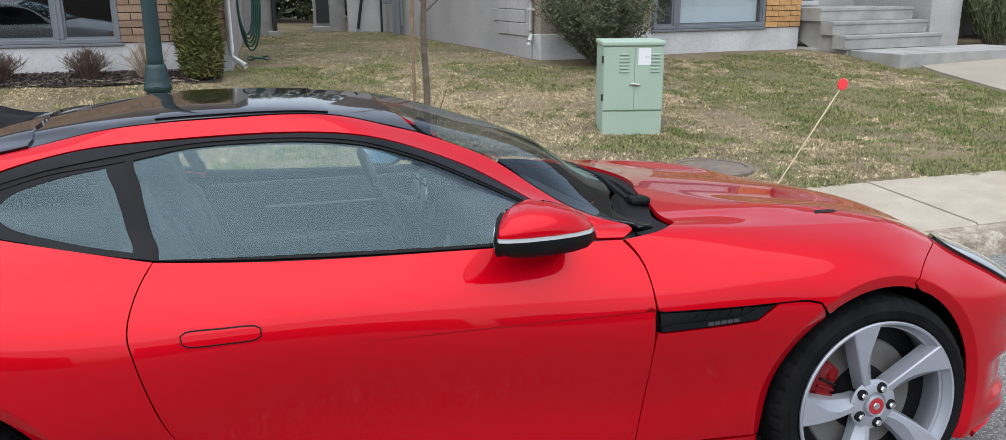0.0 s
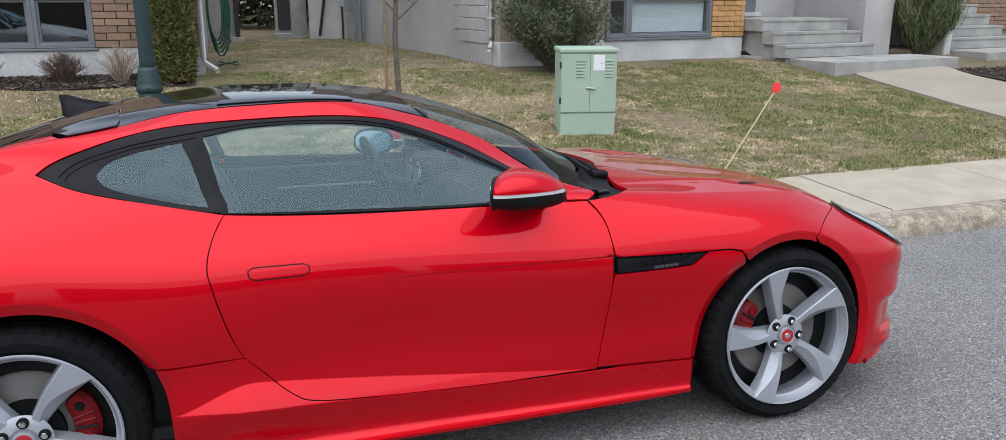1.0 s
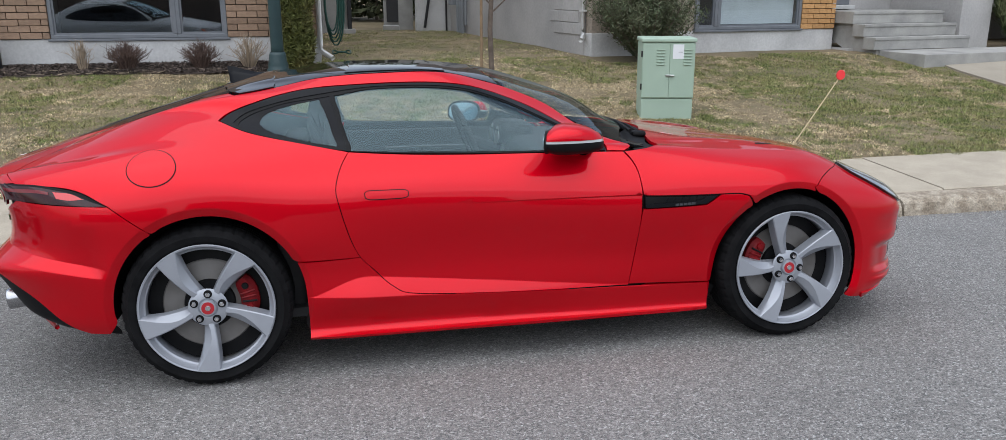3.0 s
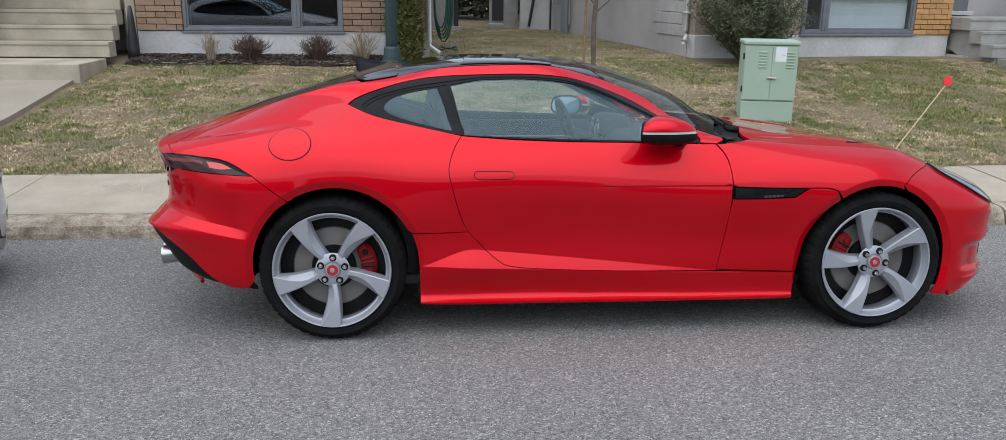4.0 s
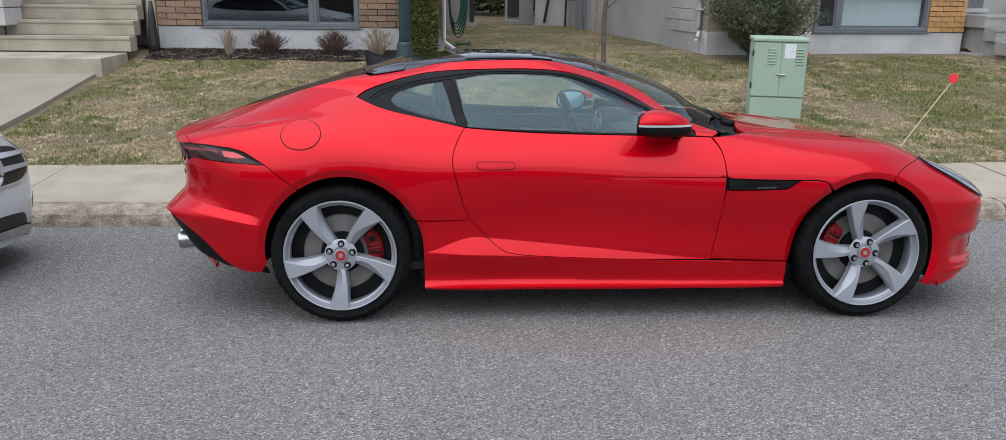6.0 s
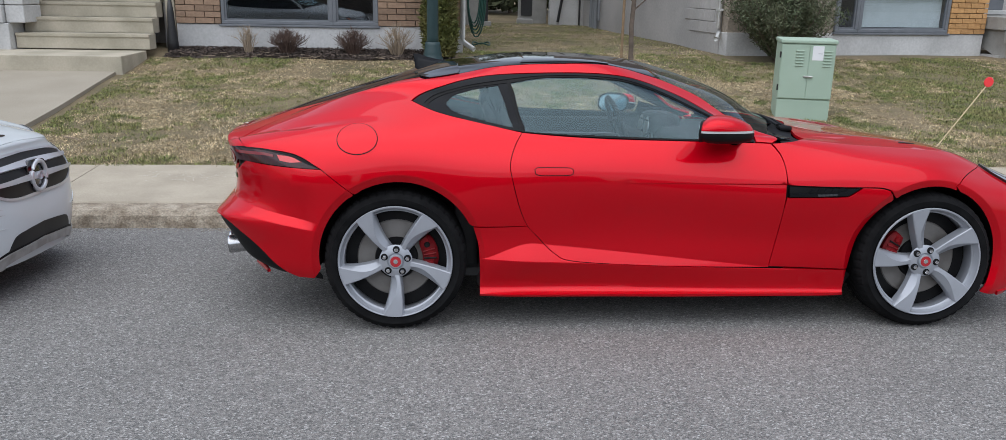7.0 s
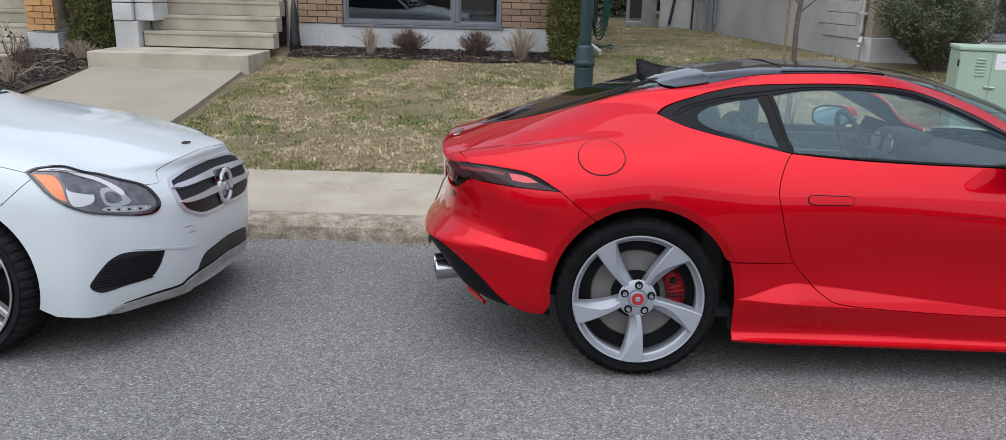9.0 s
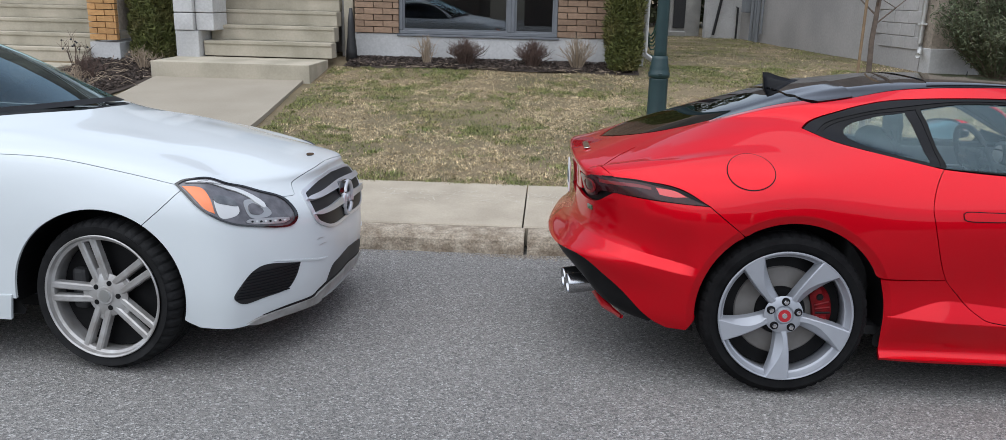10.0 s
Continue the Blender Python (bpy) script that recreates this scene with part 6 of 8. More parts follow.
for yy, zz in ((0.30, 0.80), (0.44, 0.80), (0.0, 0.74)):
    bm = bmesh.new()
    lathe(bm, [(0.030, 0.0), (0.036, -0.006), (0.040, 0.0), (0.036, 0.004)], 20, "z")
    tilt(part("air_vent_ring", bm, STEEL, dash), pose(1.488, yy, zz, 0, -80, 0))
part("gear_selector", rounded(1.18, 1.23, 0.02, 0.07, 0.60, 0.72, 0.02), CHROME, coupe, smooth=True)
# shark fin, exhaust tips, wipers, plate and bars of lettering
bm = bmesh.new()
fin = []
for x, z0, hw, h in ((0.06, 1.205, 0.012, 0.105), (0.09, 1.212, 0.020, 0.098), (0.14, 1.225, 0.026, 0.068), (0.20, 1.245, 0.026, 0.035), (0.28, 1.268, 0.014, 0.008)):
    fin.append([bm.verts.new((x, -hw * 1.6, z0)), bm.verts.new((x - 0.005, -hw * 0.7, z0 + h * 0.55)), bm.verts.new((x - 0.012, 0, z0 + h)), bm.verts.new((x - 0.005, hw * 0.7, z0 + h * 0.55)), bm.verts.new((x, hw * 1.6, z0))])
for p, q in zip(fin, fin[1:]):
    for k in range(4):
        bm.faces.new((p[k], p[k + 1], q[k + 1], q[k]))
bm.faces.new(fin[0])
part("antenna_fin", bm, SATIN_TRIM, coupe, "dark shark fin antenna", smooth=True)
for sgn in (-1, 1):
    for yy, x0 in ((0.425, -0.905), (0.535, -0.885)):
        bm = bmesh.new()
        lathe(bm, [(0.040, 0.30), (0.045, 0.20), (0.0475, 0.012), (0.0465, 0.002), (0.0445, 0.0), (0.0425, 0.003), (0.040, 0.06), (0.0, 0.16)], 32, "z")
        tilt(part("exhaust_tip", bm, EXHAUST, coupe, "polished round exhaust tip", smooth=True), pose(x0, sgn * yy, 0.335, 0, 84, sgn * -9))
        bm = bmesh.new()
        lathe(bm, [(0.0, 0.062), (0.0395, 0.058)], 24, "z")
        tilt(part("exhaust_bore", bm, SATIN_BLACK, coupe), pose(x0, sgn * yy, 0.335, 0, 84, sgn * -9))
bm = bmesh.new()
tube(bm, [(2.00, -0.52, 0.965), (1.985, -0.40, 0.992), (1.96, 0.10, 1.012)], [0.014, 0.010, 0.007], 6)
part("wiper_arm", bm, SATIN_BLACK, coupe)
bm = bmesh.new()
tube(bm, [(1.93, -0.62, 0.985), (1.975, -0.30, 1.000), (1.985, 0.05, 1.005)], [0.008, 0.009, 0.006], 5)
part("wiper_blade", bm, SATIN_BLACK, coupe)
bm = bmesh.new()
box(bm, 1.965, 2.035, -0.565, -0.50, 0.945, 0.975, 0.012, 2)
part("wiper_pivot", bm, SATIN_BLACK, coupe)
plate = part("number_plate", block(-0.887, -0.880, -0.155, 0.155, 0.70, 0.84, 0.004, 1), PAPER, coupe, "white plate with dark bars")
part("plate_bar", block(-0.8895, -0.8875, -0.12, 0.12, 0.745, 0.79), FRAME_GREY, plate)
for k in range(5):
    p, nn = on_skin(S, 8.50 + k * 0.055, 4.895, 0.0015)
    bb = part("lettering_bar", block(-0.0085, 0.0085, -0.0008, 0.0008, -0.005, 0.005), LETTER, coupe)
    bb.matrix_local = pose(p.x, p.y, p.z, 0, 0, 2)
p, nn = on_skin(S, 1.55, 4.95, 0.002)
bb = part("model_badge", block(-0.026, 0.026, -0.002, 0.002, -0.011, 0.011, 0.002, 1), BADGE_GREEN, coupe)
bb.matrix_local = Matrix.Translation(p) @ nn.to_track_quat("-Y", "Z").to_matrix().to_4x4()
p, nn = on_skin(S, 0.45, 8.0, 0.003)
bb = part("deck_lettering", block(-0.014, 0.014, -0.14, 0.14, -0.002, 0.002, 0.001, 1), CHROME, coupe)
bb.matrix_local = Matrix.Translation(p) @ pose(0, 0, 0, 0, -12, 0)


# ---- the white saloon behind ----
W_SILL = [(-4, 0, 0.25), (-3.95, 0.5, 0.25), (-3.75, 0.8, 0.25), (-2.87, 0.88, 0.22), (-1.9, 0.88, 0.2), (-1, 0.88, 0.2), (-0.42, 0.885, 0.2), (0, 0.89, 0.2), (0.42, 0.875, 0.187), (0.59, 0.76, 0.182), (0.76, 0.42, 0.182), (0.8, 0, 0.182)]
W_FOOT = [(-4.05, 0, 0.38), (-4, 0.52, 0.38), (-3.78, 0.83, 0.38), (-2.87, 0.91, 0.34), (-1.9, 0.9, 0.33), (-1, 0.9, 0.33), (-0.42, 0.905, 0.33), (0, 0.915, 0.33), (0.42, 0.895, 0.32), (0.609, 0.775, 0.3), (0.79, 0.42, 0.29), (0.825, 0, 0.29)]
W_LOWER = [(-4.08, 0, 0.52), (-4.03, 0.53, 0.52), (-3.8, 0.84, 0.52), (-2.87, 0.925, 0.49), (-1.9, 0.915, 0.48), (-1, 0.91, 0.48), (-0.42, 0.915, 0.48), (0, 0.925, 0.48), (0.42, 0.9, 0.46), (0.609, 0.78, 0.44), (0.8, 0.43, 0.43), (0.83, 0, 0.43)]
W_MIDDLE = [(-4.06, 0, 0.66), (-4.02, 0.53, 0.66), (-3.8, 0.84, 0.66), (-2.87, 0.93, 0.65), (-1.9, 0.92, 0.63), (-1, 0.915, 0.63), (-0.42, 0.92, 0.63), (0, 0.925, 0.63), (0.41, 0.895, 0.61), (0.597, 0.775, 0.57), (0.795, 0.43, 0.55), (0.82, 0, 0.545)]
W_WAIST = [(-4.02, 0, 0.8), (-3.98, 0.53, 0.8), (-3.78, 0.83, 0.8), (-2.87, 0.915, 0.8), (-1.9, 0.915, 0.77), (-1, 0.91, 0.765), (-0.42, 0.91, 0.76), (0, 0.905, 0.755), (0.4, 0.87, 0.735), (0.562, 0.755, 0.69), (0.77, 0.43, 0.665), (0.795, 0, 0.66)]
W_SHOULDER = [(-3.98, 0, 0.93), (-3.93, 0.52, 0.92), (-3.72, 0.79, 0.92), (-2.87, 0.865, 0.92), (-1.9, 0.88, 0.9), (-1, 0.88, 0.895), (-0.42, 0.87, 0.9), (0, 0.855, 0.862), (0.38, 0.8, 0.805), (0.502, 0.68, 0.775), (0.7, 0.4, 0.768), (0.73, 0, 0.768)]
W_BELT = [(-3.9, 0, 1), (-3.85, 0.5, 0.995), (-3.65, 0.72, 0.985), (-2.87, 0.8, 0.985), (-1.9, 0.84, 0.955), (-1.1, 0.84, 0.95), (-0.5, 0.78, 0.952), (-0.05, 0.755, 0.918), (0.32, 0.69, 0.852), (0.43, 0.575, 0.832), (0.605, 0.35, 0.832), (0.645, 0, 0.835)]
W_GLASS_FOOT = [(-3.6, 0, 1.03), (-3.56, 0.48, 1.025), (-3.42, 0.68, 1.01), (-2.75, 0.775, 1.005), (-1.9, 0.815, 0.985), (-1.15, 0.81, 0.98), (-0.67, 0.74, 0.985), (-0.36, 0.65, 0.975), (-0.14, 0.52, 0.962), (-0.02, 0.35, 0.955), (0.05, 0.18, 0.955), (0.07, 0, 0.956)]
W_GLASS_LOW = [(-3.3, 0, 1.05), (-3.26, 0.46, 1.045), (-3.12, 0.66, 1.04), (-2.62, 0.745, 1.06), (-1.9, 0.775, 1.05), (-1.3, 0.77, 1.04), (-0.82, 0.72, 1.025), (-0.632, 0.6, 1.035), (-0.526, 0.45, 1.045), (-0.458, 0.3, 1.05), (-0.42, 0.15, 1.053), (-0.41, 0, 1.055)]
W_GLASS_MID = [(-2.95, 0, 1.2), (-2.92, 0.42, 1.195), (-2.82, 0.58, 1.19), (-2.42, 0.68, 1.21), (-1.9, 0.705, 1.215), (-1.38, 0.695, 1.23), (-1.1, 0.65, 1.205), (-0.986, 0.55, 1.21), (-0.908, 0.42, 1.218), (-0.854, 0.28, 1.224), (-0.83, 0.14, 1.226), (-0.82, 0, 1.227)]
W_ROOF_EDGE = [(-2.5, 0, 1.4), (-2.48, 0.33, 1.395), (-2.42, 0.46, 1.385), (-2.2, 0.55, 1.39), (-1.77, 0.57, 1.425), (-1.62, 0.56, 1.415), (-1.54, 0.51, 1.4), (-1.48, 0.42, 1.405), (-1.44, 0.32, 1.41), (-1.41, 0.2, 1.415), (-1.4, 0.1, 1.418), (-1.395, 0, 1.418)]
W_ROOF_RIDGE = [(-2.25, 0, 1.45), (-2.24, 0, 1.45), (-2.2, 0, 1.452), (-2.1, 0, 1.455), (-2, 0, 1.457), (-1.95, 0, 1.457), (-1.9, 0, 1.456), (-1.88, 0, 1.455), (-1.86, 0, 1.454), (-1.85, 0, 1.453), (-1.845, 0, 1.453), (-1.84, 0, 1.453)]
SALOON = [W_SILL, W_FOOT, W_LOWER, W_MIDDLE, W_WAIST, W_SHOULDER, W_BELT, W_GLASS_FOOT, W_GLASS_LOW, W_GLASS_MID, W_ROOF_EDGE, W_ROOF_RIDGE]


def bonnet_fold(x):
    return 0.545 - 0.16 * ramp01(x, -0.35, 0.55)


def saloon_relief(p):
    """Two long soft pressings along the bonnet."""
    x, y, z = p[:, 0], np.abs(p[:, 1]), p[:, 2]
    e = y - bonnet_fold(x)
    rise = 0.008 * np.exp(-(e / np.where(e > 0, 0.08, 0.14)) ** 2) * ramp01(x, -0.45, 0.0) * ramp01(-x, -0.55, -0.1) * (z > 0.80)
    return np.stack([x, p[:, 1], z + rise], 1)


saloon_skin = Skin(SALOON, relief=saloon_relief).table(361, 331)
W = saloon_skin
WHITE = car_paint("white_car_paint", (0.585, 0.622, 0.635))
HEAD_SHELL = material("grey_lamp_shell", (0.05, 0.048, 0.052), 0.2, second=(0.12, 0.115, 0.125), scale=22, coat=1.0)
GRILLE_SILVER = material("silver_grille_bar", (0.62, 0.63, 0.66), 0.3, 0.4, second=(0.55, 0.56, 0.59), scale=8, coat=0.4)
MESH_BLACK = material("black_grille_mesh", (0.008, 0.008, 0.009), 0.5)
WORN_RUBBER = material("worn_tyre_rubber", (0.020, 0.020, 0.0205), 0.8, second=(0.012, 0.012, 0.0125), scale=14, bump=0.15, bump_scale=120, spec=0.1)
SALOON_ALLOY = material("worn_silver_alloy", (0.44, 0.435, 0.43), 0.38, 0.45, second=(0.31, 0.295, 0.28), scale=14, coat=0.2)
saloon = empty("saloon_car", pose(0, 0, 0, -3.8, 0, 0) @ pose(-2.835, 0.79, 0), "white four door saloon parked behind the coupe", "car")
AX, AZ, AR = 0.0, 0.335, 0.362


def sfa(a0, a1, n=16, grow=0.0):
    return arc_uv(W, AX, AZ, AR + grow, a0, a1, n, 0, 4.6, 5.4, 8.9)


def sra(a0, a1, n=16, grow=0.0):
    return arc_uv(W, -2.874, AZ, AR + grow, a0, a1, n, 0, 4.6, 2.0, 4.2)


SC = dict(scale=(0.45, 0.14), step=0.035)
HOOD_EDGE = [(6.0, 5.06, 1), (6.62, 5.12), (7.24, 4.96), (7.78, 4.70, 1)]
NOSE_EDGE = [(9.60, 4.40, 1), (9.76, 4.40, 1), (9.81, 4.45), (9.84, 4.80), (9.90, 5.03), (10.18, 5.46), (10.65, 5.64), (11, 5.68, 1)]
seam_s = [c(p_) for p_ in sfa(57, 57, 1)[:1]]
fender_s = HOOD_EDGE + [(7.84, 4.44, 1), (7.60, 3.60)] + seam_s + sfa(60, 178, 20) + [c(W.find(-0.365, 0.30, 0, 3, 5.4, 7)), (5.6, 0.9, 1), (5.55, 3.0), (5.62, 4.4)]
skin_panel(W, "front_fender", fender_s, WHITE, saloon, sides="RL", **SC)
bump_s = [(7.84, 4.44, 1), (8.3, 4.6), (9.0, 4.6), (9.35, 4.45)] + NOSE_EDGE + [(11, 0.02, 1), (8.6, 0.02, 1)] + [c(W.find(0.41, 0.20, 0, 1.5, 7.3, 9))] + sfa(-16, 54, 14) + seam_s + [(7.60, 3.60)]
skin_panel(W, "front_bumper", bump_s, WHITE, saloon, sides="M", **SC)
hood_s = HOOD_EDGE + [(7.92, 5.05), (8.20, 5.40), (8.99, 5.0), (9.36, 4.60)] + NOSE_EDGE + [(11, 7.93, 1), (9.5, 7.93), (8.5, 7.95), (7.2, 7.97), (6.3, 7.95), (6.0, 7.4, 1)]
skin_panel(W, "bonnet", hood_s, WHITE, saloon, sides="M", label="long white bonnet", scale=(0.45, 0.14), step=0.02)
skin_panel(W, "cowl", [(11, 8.03, 1), (9, 8.02), (7.2, 8.02), (6.1, 8.0, 1), (6.3, 7.9), (7.2, 7.93), (8.5, 7.91), (9.5, 7.89), (11, 7.89, 1)], SATIN_BLACK, saloon, sides="M", raised=-0.01, **SC)
ws = skin_panel(W, "windscreen", [(11, 8.06, 1), (9, 8.05), (7.2, 8.05), (6.3, 8.15, 1), (6.45, 9.0), (6.75, 9.9, 1), (8, 10.0), (11, 10.03, 1)], CAR_GLASS, saloon, sides="M", thick=0.004, **SC)
ws[0].visible_shadow = False
skin_panel(W, "screen_border", [(11, 8.06, 1), (9, 8.05), (7.2, 8.05), (6.3, 8.15, 1), (6.45, 9.0), (6.75, 9.9, 1), (8, 10.0), (11, 10.03, 1), (11, 9.93, 1), (8.1, 9.90), (6.95, 9.80, 1), (6.68, 9.0), (6.55, 8.27, 1), (7.2, 8.19), (9, 8.19), (11, 8.20, 1)], SATIN_BLACK, saloon, sides="M", raised=0.002, thick=0.0, gap=0.0, **SC)
skin_panel(W, "roof", [(0, 10.1, 1), (2, 10.05), (4, 9.75), (6.4, 9.75), (6.7, 9.96, 1), (8, 10.05), (11, 10.08, 1), (11, 11, 1), (0, 11, 1)], WHITE, saloon, sides="M", **SC)
skin_panel(W, "side_panel", [(5.585, 0.9, 1), (5.535, 3.0), (5.60, 4.4), (5.985, 5.03, 1), (5.985, 7.38, 1), (6.05, 8.0), (6.25, 8.2), (6.42, 9.0), (6.68, 9.9, 1), (6.4, 9.7), (4, 9.7), (2.2, 9.98, 1), (2.0, 8.2, 1), (1.9, 5.5), (1.9, 0.9, 1)] + [c(W.find(-3.23, 0.3, 0, 3, 1.9, 3.2))] + sra(186, -6, 22) + [(4.2, 0.9, 1)], WHITE, saloon,
           holes=([(5.72, 7.45), (5.92, 8.4), (6.12, 9.1), (6.1, 9.5), (5.0, 9.6), (3.5, 9.55), (2.7, 9.0), (2.7, 8.3), (3.5, 7.55), (5.0, 7.3)],), sides="RL", **SC)
sg = skin_panel(W, "side_glass", [(5.72, 7.45), (5.92, 8.4), (6.12, 9.1), (6.1, 9.5), (5.0, 9.6), (3.5, 9.55), (2.7, 9.0), (2.7, 8.3), (3.5, 7.55), (5.0, 7.3)], DARK_GLASS, saloon, sides="RL", gap=-0.004, raised=-0.006, thick=0.004, **SC)
skin_panel(W, "side_sill", [(5.5, 0.87, 1), (4.2, 0.87, 1), c(W.find(-2.46, 0.21, 0, 2, 3, 4.4)), c(W.find(-0.40, 0.205, 0, 2, 5.4, 7)), c(W.find(-0.378, 0.32, 0, 2, 5.4, 7))], WHITE, saloon, sides="RL", raised=0.008, **SC)
skin_panel(W, "tail", [(0, 10.05, 1), (2.15, 9.98, 1), (1.98, 8.2, 1), (1.88, 5.5), (1.88, 0.1, 1), (0, 0.1, 1)], WHITE, saloon, sides="M", **SC)
FINE = dict(scale=(0.45, 0.14), step=0.018)
lamp_s = [(7.76, 4.70, 1), (7.88, 5.15), (8.19, 5.50), (8.99, 5.12), (9.36, 4.71), (9.60, 4.41), (9.68, 4.07), (9.70, 3.67), (9.61, 3.37), (9.45, 3.31), (9.09, 3.39), (8.69, 3.44), (8.29, 3.58), (8.01, 3.90)]
lamp_in = [(7.80, 4.69, 1), (7.91, 5.09), (8.20, 5.43), (8.97, 5.05), (9.33, 4.66), (9.56, 4.39), (9.64, 4.06), (9.66, 3.68), (9.58, 3.43), (9.44, 3.37), (9.09, 3.45), (8.70, 3.50), (8.31, 3.64), (8.045, 3.94)]
lamp_body = skin_panel(W, "headlamp", lamp_s, HEAD_SHELL, saloon, sides="RL", raised=0.002, thick=0.02, label="large clear headlamp with amber corner", **FINE)
for lamp_, side in zip(lamp_body, "RL"):
    skin_panel(W, "lamp_rim", lamp_s, GLOSS_BLACK, lamp_, holes=(lamp_in,), sides=side, raised=0.007, thick=0.006, gap=0.0, **FINE)
    skin_panel(W, "amber_lens", [(7.85, 4.64, 1), (8.12, 4.70), (8.28, 4.36), (8.36, 3.70, 1), (8.13, 3.86)], AMBER, lamp_, sides=side, raised=0.005, thick=0.004, gap=0.0, **FINE)
    skin_panel(W, "brow_reflector", [(7.88, 4.86), (8.28, 5.08), (8.90, 4.76), (9.13, 4.50), (9.23, 4.22), (9.31, 4.03), (9.34, 4.20), (9.20, 4.58), (8.92, 4.93), (8.20, 5.28)], CLEAR, lamp_, sides=side, raised=0.007, thick=0.004, gap=0.0, **FINE)
    for q in range(6):
        u0 = 8.02 + q * 0.15
        skin_panel(W, "brow_rib", [(u0, 5.03 + 0.05 * math.sin(q * 0.6), 1), (u0 + 0.16, 5.22 - 0.04 * q, 1), (u0 + 0.175, 5.215 - 0.04 * q, 1), (u0 + 0.02, 5.02 + 0.05 * math.sin(q * 0.6), 1)], HEAD_SHELL, lamp_, sides=side, raised=0.0085, thick=0.001, gap=0.0, **FINE)
    skin_panel(W, "bowl", [(8.41, 4.33), (8.79, 4.40), (8.93, 4.08), (8.84, 3.76), (8.46, 3.62)], CLEAR, lamp_, sides=side, raised=0.004, thick=0.004, gap=0.0, **FINE)
    skin_panel(W, "bowl_shade", [(8.40, 4.38), (8.79, 4.45), (8.93, 4.12), (8.70, 4.10), (8.42, 4.14)], HEAD_DARK, lamp_, sides=side, raised=0.006, thick=0.004, gap=0.0, **FINE)
    skin_panel(W, "projector_ring", [(9.05, 4.24), (9.17, 4.36), (9.30, 4.22), (9.38, 3.86), (9.26, 3.70), (9.06, 3.74)], STEEL, lamp_, sides=side, raised=0.004, thick=0.004, gap=0.0, **FINE)
    skin_panel(W, "projector_lens", [(9.09, 4.10), (9.18, 4.20), (9.26, 4.08), (9.28, 3.90), (9.20, 3.80), (9.09, 3.86)], HEAD_SHELL, lamp_, sides=side, raised=0.007, thick=0.004, gap=0.0, **FINE)
    skin_panel(W, "daytime_lamp", [(8.98, 3.56), (9.09, 3.67), (9.36, 3.68), (9.58, 3.64), (9.52, 3.48), (9.30, 3.47), (9.05, 3.51)], STEEL, lamp_, sides=side, raised=0.005, thick=0.004, gap=0.0, **FINE)
    for q in range(8):
        u0 = 9.06 + q * 0.062
        skin_panel(W, "diode", [(u0, 3.59, 1), (u0 + 0.03, 3.61, 1), (u0 + 0.036, 3.55, 1), (u0 + 0.006, 3.53, 1)], CLEAR if q % 2 else SATIN_BLACK, lamp_, sides=side, raised=0.0065, thick=0.001, gap=0.0, **FINE)
fog_s = [(8.60, 1.13), (8.72, 1.46), (9.0, 1.93), (9.25, 2.08), (9.67, 1.93, 1), (9.60, 1.49), (9.47, 1.15), (9.17, 1.04), (8.81, 0.92)]
fogs = skin_panel(W, "fog_intake", fog_s, MESH_BLACK, saloon, sides="RL", raised=0.003, thick=0.004, gap=0.0, **FINE)
for fog_, side in zip(fogs, "RL"):
    for q in range(9):
        v0 = 1.12 + q * 0.095
        u0, u1 = 8.64 + 0.40 * max(0, (v0 - 1.2) / 0.9), 9.50 + 0.15 * min(1, (v0 - 1.1) / 0.8)
        skin_panel(W, "mesh_bar", [(u0, v0, 1), (u1, v0 + 0.06, 1), (u1, v0 + 0.025, 1), (u0, v0 - 0.035, 1)], SATIN_TRIM, fog_, sides=side, raised=0.007, thick=0.004, gap=0.0, **FINE)
skin_panel(W, "bumper_crease", [(9.30, 2.16, 1), (9.67, 2.03), (9.98, 1.86), (10.15, 1.80, 1), (9.98, 1.80), (9.67, 1.97)], WHITE, saloon, sides="RL", raised=0.004, thick=0.006, gap=0.0, **FINE)
g_out = [(9.90, 4.33), (10.0, 4.58), (10.4, 4.84), (11, 4.92, 1), (11, 2.82, 1), (10.39, 2.85), (10.07, 3.10), (9.93, 3.49)]
g_in = [(9.95, 4.26), (10.03, 4.46), (10.4, 4.70), (11, 4.78, 1), (11, 2.95, 1), (10.39, 2.97), (10.10, 3.21), (9.98, 3.52)]
grille = skin_panel(W, "grille", g_in, MESH_BLACK, saloon, sides="M", raised=0.003, gap=-0.004, thick=0.01, **FINE)[0]
skin_panel(W, "grille_frame", g_out[:4] + g_in[3::-1] + [(9.98, 3.52), (10.10, 3.21), (10.39, 2.97), (11, 2.95, 1), (11, 2.82, 1), (10.39, 2.85), (10.07, 3.10), (9.93, 3.49)], GRILLE_SILVER, saloon, sides="M", raised=0.008, thick=0.012, gap=0.0, **FINE)
for v0, v1, u0 in ((4.17, 4.27, 9.955), (3.63, 3.70, 9.985)):
    skin_panel(W, "slat", [(u0, v0 + 0.05), (10.5, v1 + 0.09), (11, v1 + 0.13, 1), (11, v1 - 0.15, 1), (10.5, v1 - 0.12), (u0 + 0.03, v0 - 0.07)], GRILLE_SILVER, grille, sides="M", raised=0.022, thick=0.024, gap=0.0, **FINE)
ez = 0.625
bm = bmesh.new()
tube(bm, [(0.828, 0.080 * math.cos(a), ez + 0.080 * math.sin(a)) for a in np.linspace(0, 2 * math.pi, 40)], 0.013, 8, cap=False)
box(bm, 0.822, 0.836, -0.022, 0.022, ez - 0.022, ez + 0.022, 0.02, 3)
emb = part("front_emblem", bm, GRILLE_SILVER, saloon, "round chrome emblem", smooth=True)
